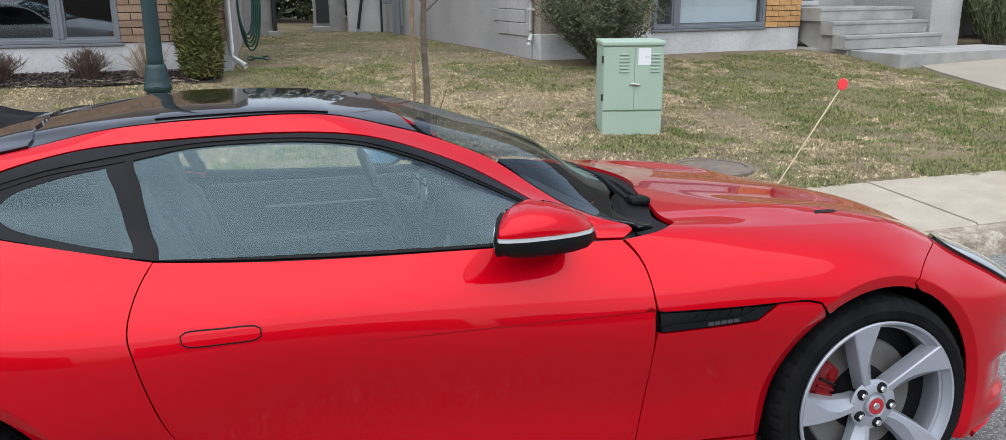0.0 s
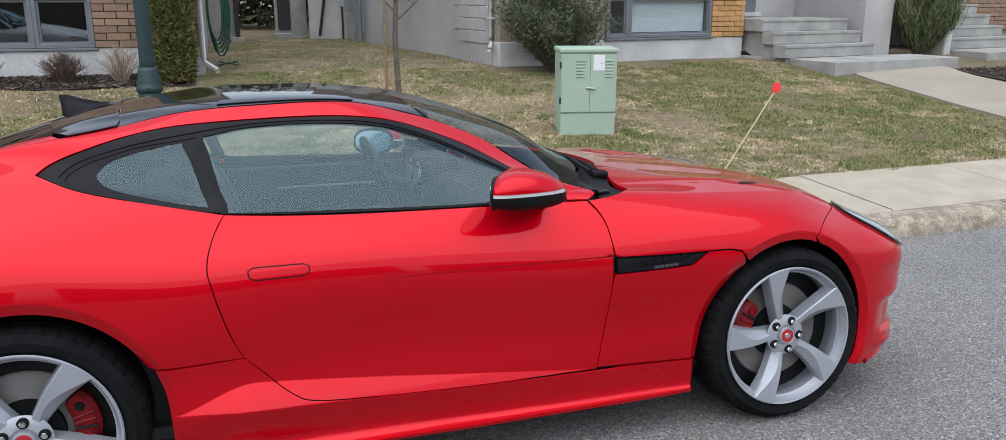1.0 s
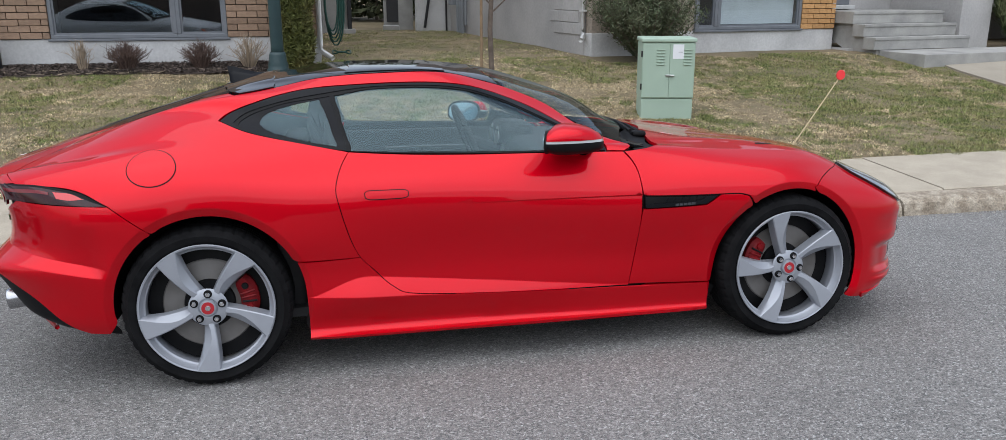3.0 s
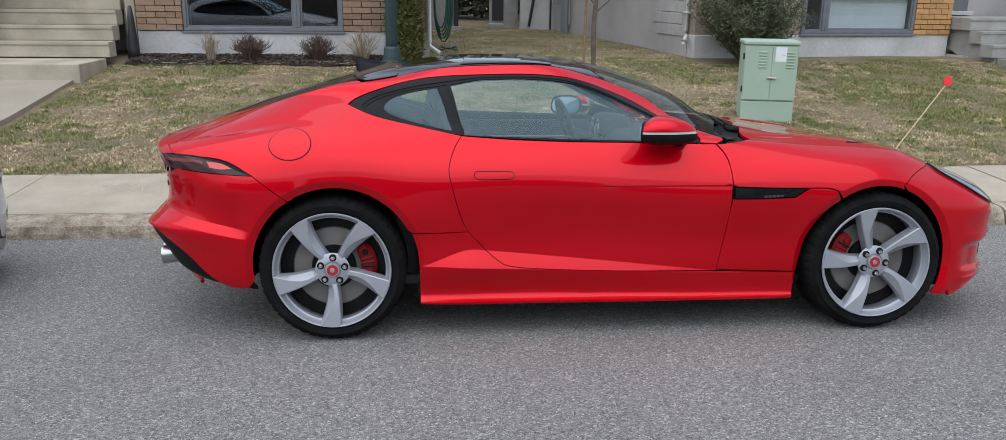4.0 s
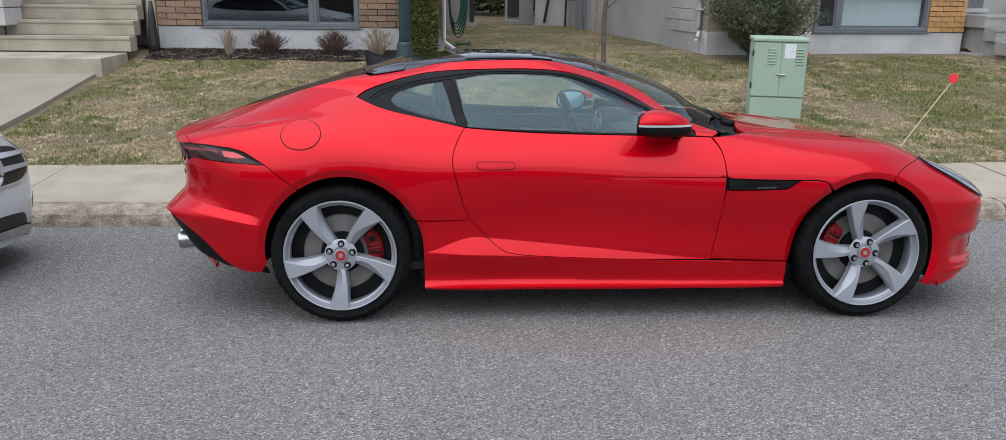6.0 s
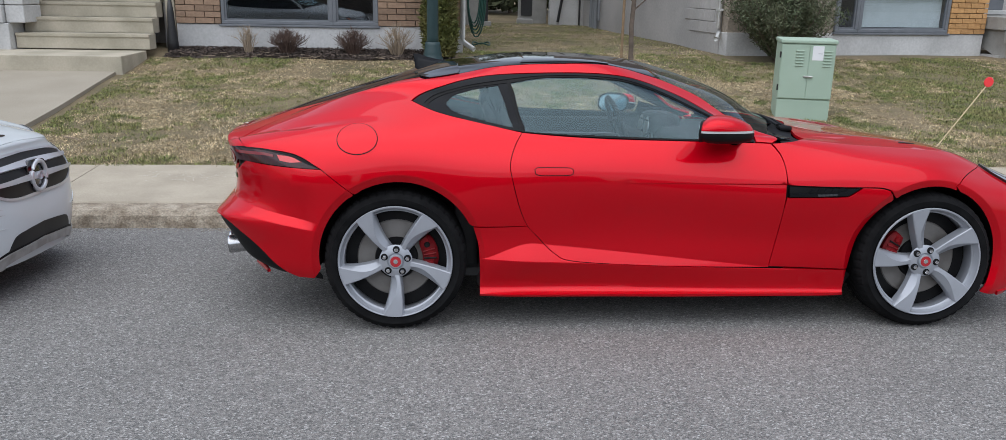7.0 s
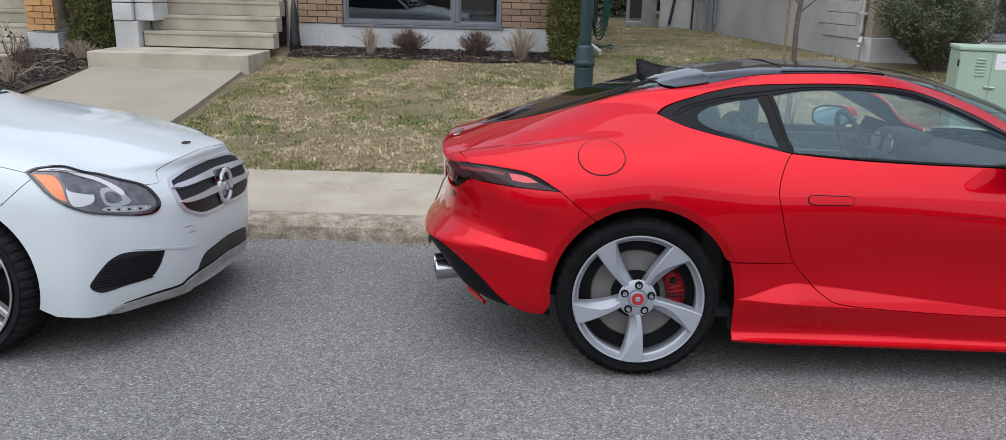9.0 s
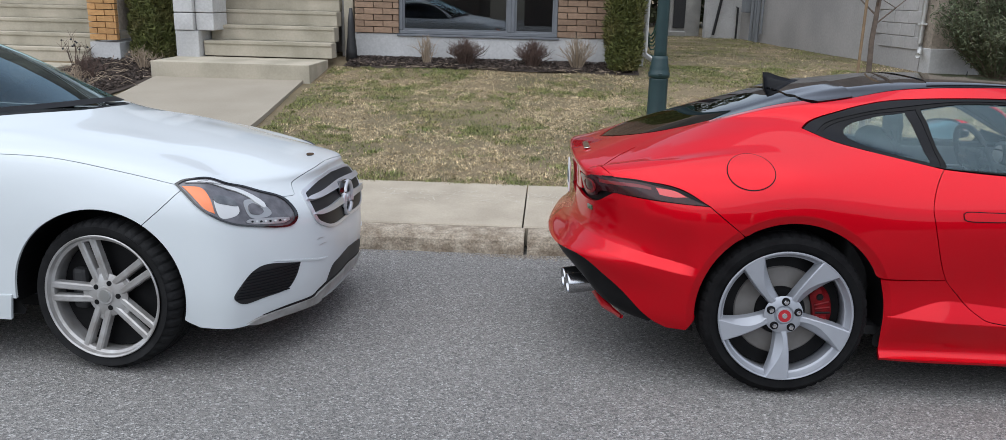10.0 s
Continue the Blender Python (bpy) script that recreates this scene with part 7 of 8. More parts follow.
bm = bmesh.new()
box(bm, 0.79, 0.822, -0.084, 0.084, ez - 0.088, ez + 0.088, 0.04, 3)
part("emblem_base", bm, GLOSS_BLACK, emb, smooth=True)
skin_panel(W, "lower_grille", [(10.17, 0.80), (10.30, 1.36), (10.58, 1.50), (11, 1.56, 1), (11, 0.97, 1), (10.5, 0.94), (10.26, 0.80)], MESH_BLACK, saloon, sides="M", raised=0.003, thick=0.004, gap=0.0, **FINE)
skin_panel(W, "lip_strip", [(8.86, 0.12, 1), (9.19, 0.34), (9.60, 0.42), (9.93, 0.44), (10.02, 0.62), (10.28, 0.82), (11, 0.95, 1), (11, 0.55, 1), (10.4, 0.42), (10.14, 0.22), (10.08, 0.03), (9.5, 0.06), (9.1, 0.02)], SALOON_ALLOY, saloon, sides="M", raised=0.012, thick=0.014, gap=0.0, **FINE)
skin_panel(W, "lip_shadow", [(9.15, 0.35, 1), (9.40, 0.45), (9.60, 0.50), (9.92, 0.53), (10.02, 0.72), (10.28, 0.92), (11, 1.02, 1), (11, 0.9, 1), (10.28, 0.78), (10.04, 0.60), (9.94, 0.42), (9.6, 0.38), (9.40, 0.35)], SATIN_BLACK, saloon, sides="M", raised=0.004, thick=0.004, gap=0.0, **FINE)
skin_panel(W, "bonnet_badge", [(10.86, 6.02), (10.93, 6.055), (11, 6.06, 1), (11, 5.98, 1), (10.93, 5.985)], GLOSS_BLACK, saloon, sides="M", raised=0.003, thick=0.003, gap=0.0, **FINE)
for k, (u0, v0) in enumerate(((9.93, 2.55), (9.97, 2.30))):
    skin_panel(W, "bumper_scuff", [(u0, v0, 1), (u0 + 0.10, v0 + 0.06), (u0 + 0.20, v0 + 0.02, 1), (u0 + 0.10, v0 + 0.035)], STEEL, saloon, sides="R", raised=0.0012, thick=0.0, gap=0.0, **FINE)
skin_panel(W, "inner_body", [(0, 4.8, 1), (3, 4.9), (6, 5.1), (7.3, 4.95), (8, 4.8), (9.7, 4.6), (10.2, 5.5), (11, 5.8, 1), (11, 0.3, 1), (8.4, 0.3, 1)] + sfa(-18, 198, 22, 0.014) + [(5.4, 0.3, 1), (4.2, 0.3, 1)] + sra(-18, 198, 22, 0.014) + [(1.5, 0.3, 1), (0, 0.3, 1)], SATIN_BLACK, saloon, sides="M", raised=-0.024, gap=0.0, thick=0.0, scale=(0.45, 0.14), step=0.07)
part("underbody", block(-3.7, 0.45, -0.7, 0.7, 0.21, 0.26), SATIN_BLACK, saloon)
for ax in (0.0, -2.874):
    for sgn in (-1, 1):
        bm = bmesh.new()
        rows = []
        for k in range(27):
            a = radians(-8 + 196 * k / 26)
            rows.append([bm.verts.new((ax + (AR + 0.016) * math.cos(a), sgn * yy, AZ + (AR + 0.016) * math.sin(a))) for yy in (0.895, 0.55)])
        for p, q in zip(rows, rows[1:]):
            bm.faces.new((p[0], p[1], q[1], q[0]))
        bm.faces.new([r_[1] for r_ in rows])
        part("wheel_liner", bm, SATIN_BLACK, saloon)


def twin_spoke(bm, ang, off, h):
    rows = []
    for t in np.linspace(0, 1, 6):
        r = 0.06 + (0.252 - 0.06) * t
        y = -h + 0.03 - 0.012 * t
        wv = 0.0145 + 0.001 * t
        s0 = off * (0.0235 + 0.006 * t)
        rows.append([bm.verts.new((r * math.cos(ang) - s * math.sin(ang), yy, r * math.sin(ang) + s * math.cos(ang))) for s, yy in ((s0 - wv - 0.003, y + 0.03), (s0 - wv, y + 0.006), (s0 - wv + 0.006, y), (s0 + wv - 0.006, y), (s0 + wv, y + 0.006), (s0 + wv + 0.003, y + 0.03))])
    for p, q in zip(rows, rows[1:]):
        for k in range(5):
            bm.faces.new((p[k], p[k + 1], q[k + 1], q[k]))
    bm.faces.new(rows[0]), bm.faces.new(rows[-1])
    bmesh.ops.recalc_face_normals(bm, faces=bm.faces)


def wheel_saloon(x, y, sgn):
    w = new("wheel")
    w.parent = saloon
    w.matrix_local = pose(x, y, 0.325, 0, 0, (0 if sgn < 0 else 180) + (-7 if x > -1 else 0))
    h = 0.1225
    v, f = tyre_mesh(0.325, 0.245, 0.254, 0.010)
    smooth_by_angle(raw("tyre", v, f, WORN_RUBBER, w, "worn black tyre"), 28)
    smooth_by_angle(part("rim", lathe_open([(0.240, h - 0.02), (0.242, -h + 0.06), (0.236, -h + 0.04), (0.239, -h + 0.022), (0.254, -h + 0.016), (0.262, -h + 0.004), (0.2645, -h - 0.003), (0.261, -h - 0.006), (0.2545, -h - 0.002), (0.2505, -h + 0.02), (0.246, -h + 0.03), (0.240, -h + 0.033)], 80), SALOON_ALLOY, w, "kerb scuffed silver rim"), 40)
    for k in range(5):
        for off in (-1, 1):
            bm = bmesh.new()
            twin_spoke(bm, radians(180) + k * 2 * math.pi / 5, off, h)
            smooth_by_angle(part("spoke", bm, SALOON_ALLOY, w), 30)
        bm = bmesh.new()
        box(bm, 0.05, 0.118, -h + 0.040, -h + 0.055, -0.026, 0.026, 0.004, 1)
        bmesh.ops.rotate(bm, verts=bm.verts, matrix=Matrix.Rotation(-(radians(180) + k * 2 * math.pi / 5), 3, "Y"))
        part("spoke_web", bm, SALOON_ALLOY, w)
        a = radians(216) + k * 2 * math.pi / 5
        bm = bmesh.new()
        lathe(bm, [(0.0, -h + 0.026), (0.011, -h + 0.026), (0.013, -h + 0.036)], 12, "y", (0.055 * math.cos(a), 0, 0.055 * math.sin(a)))
        part("wheel_bolt", bm, SATIN_BLACK, w)
    hb = part("hub", lathe(bmesh.new(), [(0.0, -h + 0.05), (0.090, -h + 0.05), (0.093, -h + 0.040), (0.072, -h + 0.031), (0.040, -h + 0.026), (0.036, -h + 0.018), (0.0, -h + 0.017)], 36, "y"), SALOON_ALLOY, w)
    smooth_by_angle(hb, 40)
    part("badge", lathe(bmesh.new(), [(0.0, -h + 0.013), (0.026, -h + 0.014), (0.028, -h + 0.018)], 24, "y"), STEEL, hb)
    part("brake_disc", lathe(bmesh.new(), [(0.08, -h + 0.10), (0.16, -h + 0.10), (0.165, -h + 0.125), (0.08, -h + 0.125)], 48, "y"), DISC, w)
    part("barrel", lathe(bmesh.new(), [(0.236, -h + 0.09), (0.236, h - 0.03), (0.0, h - 0.028)], 40, "y"), SATIN_BLACK, w)
    bm = bmesh.new()
    box(bm, -0.18, -0.11, -h + 0.055, -h + 0.12, -0.08, 0.10, 0.02, 2)
    part("brake_caliper", bm, CABIN, w)


for sgn in (-1, 1):
    wheel_saloon(0.022, sgn * 0.785, sgn)
    wheel_saloon(-2.874, sgn * 0.785, sgn)
part("dashboard", rounded(-1.45, -0.95, -0.68, 0.68, 0.6, 0.98, 0.06), CABIN, saloon, smooth=True)
for y in (-0.36, 0.36):
    st = part("seat_back", rounded(-2.05, -1.9, y - 0.22, y + 0.22, 0.45, 1.05, 0.05), LEATHER, saloon, smooth=True)
    part("headrest", rounded(-2.08, -1.97, y - 0.12, y + 0.12, 1.08, 1.24, 0.04), LEATHER, st, smooth=True)
bm = bmesh.new()
tube(bm, [(0, 0.185 * math.cos(a), 0.185 * math.sin(a)) for a in np.linspace(0, 2 * math.pi, 32)], 0.015, 8, cap=False)
tilt(part("steering_wheel", bm, LEATHER, saloon, smooth=True), pose(-1.5, 0.36, 0.92, 0, -25, 0))
bm = bmesh.new()
tube(bm, [(-0.64, 0.10, 1.035), (-0.70, -0.25, 1.045), (-0.83, -0.58, 1.03)], [0.012, 0.010, 0.007], 6)
part("wiper", bm, SATIN_BLACK, saloon)


# ---- things on the lawn ----
def lamp_post(x, y):
    z = ground_z(x, y) - 0.02
    t = empty("street_lamp", pose(x, y, z), "dark green painted metal street lamp post", "street lamp")
    part("shaft", lathe(bmesh.new(), [(0.069, 0.86), (0.060, 1.0), (0.056, 2.4), (0.048, 4.6)], 24), LAMP_GREEN, t, smooth=True)
    part("base", lathe(bmesh.new(), [(0.112, 0.0), (0.110, 0.10), (0.098, 0.13), (0.092, 0.72), (0.09, 0.74)], 24), LAMP_GREEN, t, smooth=True)
    part("collar", lathe(bmesh.new(), [(0.09, 0.735), (0.105, 0.75), (0.107, 0.785), (0.094, 0.80), (0.096, 0.83), (0.086, 0.86), (0.080, 0.92), (0.072, 0.95)], 24), LAMP_GREEN, t, smooth=True)
    part("bolt", block(-0.02, 0.02, -0.113, -0.10, 0.76, 0.79, 0.004, 1), LAMP_GREEN, t)
    return t


lamp_post(0.055, 5.17)


def utility_box():
    """Pale green steel cabinet with louvres, a door and a paper notice."""
    zb = 0.12
    t = empty("utility_cabinet", pose(4.425, 6.02, zb + 0.01, 0, 0, -14) @ Matrix.Diagonal((0.93, 1, 1, 1)), "pale green steel utility cabinet with a paper notice", "utility cabinet")
    part("plinth", block(-0.325, 0.325, -0.02, 0.46, -0.05, 0.235, 0.012, 2), BOX_GREEN, t)
    part("body", block(-0.33, 0.33, -0.025, 0.465, 0.238, 0.885, 0.012, 2), BOX_GREEN, t)
    part("lid", block(-0.345, 0.345, -0.045, 0.48, 0.887, 0.935, 0.014, 2), BOX_GREEN, t)
    doors = []
    for a, b in ((-0.318, 0.012), (0.016, 0.318)):
        doors.append(part("door", block(a, b, -0.034, -0.0255, 0.25, 0.875, 0.003, 1), BOX_GREEN, t))
    for c, d in ((-0.10, 0), (0.235, 1)):
        for i in range(6):
            bm = block(c - 0.05, c + 0.05, -0.046, -0.034, 0.625 + i * 0.034, 0.643 + i * 0.034, 0.004, 1)
            part("louvre", bm, BOX_GREEN, doors[d])
    part("notice", block(0.05, 0.185, -0.037, -0.0345, 0.70, 0.865), PAPER, doors[1], "white paper notice in a sleeve")
    part("text_bar", block(0.12, 0.175, -0.0385, -0.0372, 0.775, 0.780), FRAME_GREY, doors[1])
    h = part("handle", block(-0.035, 0.06, -0.052, -0.035, 0.495, 0.52, 0.006, 1), STEEL, doors[1], "zinc steel latch handle")
    bm = bmesh.new()
    tube(bm, [(0.03, -0.052, 0.508), (0.075, -0.058, 0.508)], 0.012)
    part("lock", bm, STEEL, h)
    for z in (0.34, 0.72):
        bm = bmesh.new()
        tube(bm, [(-0.332, -0.02, z), (-0.332, -0.02, z + 0.07)], 0.011)
        part("hinge", bm, BLACK_PLASTIC, t)
    return t


utility_box()


def marker_flag():
    t = empty("marker_flag", pose(4.83, 3.93, 0.02), "leaning snow marker rod with a fluorescent red disc", "marker")
    bm = bmesh.new()
    tube(bm, [(-0.10, 0, -0.1), (0.53, 0, 0.84)], 0.0055)
    part("rod", bm, FIBRE, t)
    bm = bmesh.new()
    lathe(bm, [(0.0, -0.006), (0.044, -0.006), (0.048, 0), (0.044, 0.006), (0.0, 0.006)], 20, "y", (0.49, -0.008, 0.80))
    part("disc", bm, FLAG_RED, t, smooth=False)
    return t


marker_flag()

cover = empty("manhole_cover", pose(4.55, 4.55, 0.058), "rusty round iron access cover set in the lawn", "manhole cover")
part("ring", lathe(bmesh.new(), [(0.36, -0.05), (0.36, 0.012), (0.34, 0.018), (0.30, 0.018), (0.30, 0.008)], 32), IRON, cover)
part("lid", lathe(bmesh.new(), [(0.297, -0.02), (0.297, 0.012), (0.05, 0.02)], 32), IRON, cover)


def leaf_cloud(name, parent, mat, pts, size, rr, up=0.4, aspect=2.2, label=""):
    """Many small leaves or sprays at the given points as one mesh."""
    n = len(pts)
    pts = np.asarray(pts)
    d = rr.normal(size=(n, 3))
    d[:, 2] = d[:, 2] * 0.6 + up
    d /= np.linalg.norm(d, axis=1)[:, None]
    a = np.cross(d, rr.normal(size=(n, 3)))
    a /= np.linalg.norm(a, axis=1)[:, None]
    s = size * rr.uniform(0.6, 1.3, (n, 1))
    v = np.stack([pts - a * s * 0.5 / aspect, pts + a * s * 0.5 / aspect, pts + d * s], 1).reshape(-1, 3)
    return raw(name, v, np.arange(3 * n).reshape(-1, 3), mat, parent, label)


def cedar_column(x, y, w, h, base_z, seed, label):
    """Columnar cedar: a clipped upright column of dense sprays with ragged edges."""
    rr = np.random.default_rng(seed)
    t = empty("cedar_shrub", pose(x, y, base_z), label, "shrub")
    bm = bmesh.new()
    tube(bm, [(0, 0, -0.05), (0.02, 0, h * 0.5), (0, 0, h * 0.95)], [0.05, 0.035, 0.01])
    part("trunk", bm, BARK, t)
    n = int(26000 * h / 2.2)
    ang, z = rr.uniform(0, 2 * np.pi, n), rr.uniform(0, 1, n) ** 0.95
    lump = np.array([1 + 0.27 * noise.noise((math.cos(a) * 2.2, math.sin(a) * 2.2, zz * h * 2.3 + seed)) + 0.20 * noise.noise((math.cos(a) * 6, math.sin(a) * 6, zz * h * 7)) for a, zz in zip(ang, z)])
    prof = np.clip(np.minimum(1, 0.78 + z * 2.2), 0, 1) * np.clip((1.03 - z) * 4, 0, 1) ** 0.5
    r = w / 2 * prof * lump * (1 - 0.22 * rr.uniform(0, 1, n) ** 2)
    pts = np.stack([r * np.cos(ang), 0.85 * r * np.sin(ang), 0.04 + z * h], 1)
    leaf_cloud("crown", t, THUJA, pts, 0.085, rr, 0.9, 3.0)
    return t


def spreading_shrub(name, x, y, z, w, h, n, mat, seed, label, size=0.07, stems=34, up=0.7, flare=0.75, aspect=4.0):
    """Vase-shaped evergreen shrub: many rising stems clothed in short needles."""
    rr = np.random.default_rng(seed)
    t = empty(name, pose(x, y, z), label, "shrub")
    bm = bmesh.new()
    pts = []
    per = n // stems
    for i in range(stems):
        a, lean = rr.uniform(0, 2 * np.pi), rr.uniform(0, 1) ** 0.7
        top = np.array([math.cos(a) * lean * w / 2, math.sin(a) * lean * w / 2.3, h * rr.uniform(0.62, 1.1) * (1 - 0.3 * lean ** 2)])
        mid = np.array([top[0] * flare * 0.75, top[1] * flare * 0.75, top[2] * 0.42])
        tt = np.linspace(0, 1, 7)[:, None]
        cur = (1 - tt) ** 2 * np.array([0.03 * math.cos(a), 0.03 * math.sin(a), -0.05]) + 2 * tt * (1 - tt) * mid + tt ** 2 * top
        tube(bm, [tuple(p) for p in cur], [0.016, 0.014, 0.012, 0.01, 0.008, 0.006, 0.003], 5)
        for _ in range(per):
            q = rr.uniform(0.18, 1.02)
            p = (1 - q) ** 2 * np.array([0, 0, 0]) + 2 * q * (1 - q) * mid + q ** 2 * top
            pts.append(p + rr.normal(size=3) * (0.028 + 0.028 * q))
    part("branch_mass", bm, BARK, t)
    leaf_cloud("crown", t, mat, pts, size, rr, up, aspect)
    return t


cedar_column(0.06, 9.72, 0.52, 2.3, 0.46, 3, "clipped columnar cedar with olive green sprays")
cedar_column(-7.1, 9.75, 0.75, 2.2, 0.35, 5, "dense dark green cedar beside the stairs")
bx, by = (MB @ Vector((0.68, -0.62, 0)))[:2]
spreading_shrub("juniper_shrub", bx, by, 0.48, 2.05, 1.6, 30000, JUNIPER, 8, "spreading grey green juniper shrub by the wall", 0.075, 95)
bx, by = (MB @ Vector((8.75, -0.75, 0)))[:2]
spreading_shrub("evergreen_shrub", bx, by, 0.5, 1.35, 1.6, 22000, GRASSY, 9, "upright feathery green shrub between stairs", 0.17, 70, 2.4, 0.9, 10.0)


def bare_bush(x, y, z, w, h, stems, mat, seed, label, name="bare_bush"):
    """Leafless twiggy bush."""
    rr = np.random.default_rng(seed)
    t = empty(name, pose(x, y, z), label, "bush", "bare bushes under the window")
    bm = bmesh.new()
    for i in range(stems):
        a, lean = rr.uniform(0, 2 * np.pi), rr.uniform(0.05, 1)
        top = Vector((math.cos(a) * lean * w / 2, math.sin(a) * lean * w / 2.5, h * rr.uniform(0.6, 1.05) * (1 - 0.35 * lean)))
        mid = top * 0.5 + Vector((rr.normal() * 0.02, rr.normal() * 0.02, 0.04))
        tube(bm, [(0.04 * math.cos(a), 0.03 * math.sin(a), -0.03), mid, top], [0.0055, 0.0045, 0.002], 4)
        for _ in range(2):
            q = rr.uniform(0.35, 0.9)
            s = mid.lerp(top, q)
            tube(bm, [s, s + Vector((rr.normal() * 0.06, rr.normal() * 0.05, rr.uniform(0.03, 0.12)))], [0.0035, 0.0015], 3)
    part("twig_mass", bm, mat, t)
    return t


for i, (x, w, h, n, mt, lab) in enumerate(((-2.92, 0.40, 0.46, 55, STRAW, "clump of dry straw coloured stalks"), (-2.32, 0.66, 0.42, 190, TWIG, "low leafless brown twiggy bush"),
                                           (-1.30, 0.66, 0.42, 190, TWIG, "low leafless brown twiggy bush"), (-0.62, 0.72, 0.56, 80, STRAW, "bleached dry upright perennial stalks"))):
    bare_bush(x, 9.78, ground_z(x, 9.78) - 0.01, w, h, n, mt, 20 + i, lab)
for i, (x, y) in enumerate(((-7.4, 8.2), (-7.0, 7.2), (-8.2, 7.6), (-6.95, 8.9))):
    bare_bush(x, y, ground_z(x, y), 0.7, 0.32, 40, STRAW if i % 2 else TWIG, 40 + i, "flattened dry garden stalks in dark mulch")
bare_bush(-7.9, 8.8, 0.35, 0.6, 0.55, 14, TWIG, 47, "dried flower stems with dark seed heads")
heads = [o for o in bpy.data.objects if o.get("label") == "dried flower stems with dark seed heads"][0]
rh = np.random.default_rng(5)
for k in range(9):
    bm = bmesh.new()
    bmesh.ops.create_icosphere(bm, subdivisions=1, radius=0.017)
    ang, out_ = rh.uniform(0, 6.28), rh.uniform(0.05, 0.26)
    bmesh.ops.translate(bm, verts=bm.verts, vec=(math.cos(ang) * out_, math.sin(ang) * out_ * 0.7, 0.56 * rh.uniform(0.62, 1.0) * (1 - 0.9 * out_)))
    part("seed_head", bm, BLACK_PLASTIC, heads)


def young_tree():
    rr = np.random.default_rng(6)
    t = empty("young_tree", pose(2.27, 5.75, ground_z(2.27, 5.75) - 0.03), "slender leafless young street tree", "tree")
    bm = bmesh.new()
    tube(bm, [(0, 0, -0.05), (0.008, 0, 0.6), (-0.012, 0.0, 1.1), (0.02, 0, 1.7), (0.0, 0, 2.6), (0.03, 0, 3.6)], [0.034, 0.030, 0.027, 0.023, 0.017, 0.008], 10)
    part("trunk", bm, BARK, t, smooth=True)
    bm = bmesh.new()
    for i in range(26):
        z = 1.27 + i * 0.085
        a = i * 2.4 + rr.uniform(-0.4, 0.4)
        ln = rr.uniform(0.25, 0.6)
        p0 = Vector((0, 0, z))
        p1 = p0 + Vector((math.cos(a) * ln * 0.5, math.sin(a) * ln * 0.5, ln * 0.45))
        p2 = p0 + Vector((math.cos(a) * ln, math.sin(a) * ln, ln * 0.9))
        tube(bm, [p0, p1, p2], [0.010, 0.007, 0.002], 5)
        tube(bm, [p1, p1 + Vector((rr.normal() * 0.1, rr.normal() * 0.1, 0.14))], [0.005, 0.0015], 4)
    part("crown", bm, BARK, t)
    bm = bmesh.new()
    for dx, dy, h, lean in ((-0.10, 0.03, 0.55, -0.10), (0.09, 0.02, 0.62, 0.12), (0.05, -0.03, 0.5, 0.02)):
        tube(bm, [(dx * 0.5, dy, 0), (dx, dy, h * 0.5), (dx + lean, dy, h)], [0.006, 0.005, 0.002], 5)
    part("sucker_growth", bm, TWIG, t)
    bm = bmesh.new()
    tube(bm, [(0, 0, 0), (0.004, 0, 2.3)], [0.016, 0.015], 8)
    s = part("tree_stake", bm, STAKE_WOOD)
    s.matrix_world = pose(2.165, 5.77, ground_z(2.165, 5.77) - 0.05)
    tagged(s, "thin weathered wooden stake beside the young tree", "stake")


young_tree()

# downspouts and the hose on the house corners
dp = under_b(empty("downspout", pose(0, 0, 0), "white downspout with a curved outlet", "downspout"))
bm = bmesh.new()
tube(bm, [(-0.05, 0.27, 3.2), (-0.05, 0.27, 0.98), (-0.055, 0.24, 0.88), (-0.13, 0.12, 0.80), (-0.17, 0.08, 0.79)], 0.038, 10)
part("pipe", bm, WHITE_PVC, dp, smooth=True)
part("strap", block(-0.1, 0.0, 0.22, 0.32, 1.25, 1.28), WHITE_PVC, dp)
dp2 = empty("downspout", pose(0, 0, 0), "white downspout with a curved outlet", "downspout")
bm = bmesh.new()
tube(bm, [(0.42, 10.12, 3.2), (0.42, 10.12, 0.78), (0.44, 10.08, 0.70), (0.60, 9.95, 0.60)], 0.04, 10)
part("pipe", bm, WHITE_PVC, dp2, smooth=True)
hose = empty("garden_hose", pose(0.52, 11.2, 0.56), "coiled dark green garden hose on a hanger", "hose")
bm = bmesh.new()
rr = random.Random(3)
for i in range(5):
    c = [(0.10 + 0.012 * i + (0.10 + 0.015 * i) * math.sin(a), 0.05 + 0.02 * i + rr.uniform(-0.01, 0.01), 0.85 + (0.46 + 0.06 * i) * math.cos(a)) for a in np.linspace(0, 2 * math.pi, 20)]
    tube(bm, c, 0.014, 6, cap=False)
part("coil", bm, HOSE, hose, smooth=True)
bm = bmesh.new()
tube(bm, [(0.08 + 0.25 * (1 - math.cos(a)) * 0.6, 0.2 * math.sin(a), 0.05 + 0.02 * math.sin(3 * a)) for a in np.linspace(0, 2 * math.pi, 24)], 0.014, 6, cap=False)
part("loose_loop", bm, HOSE, hose, smooth=True)
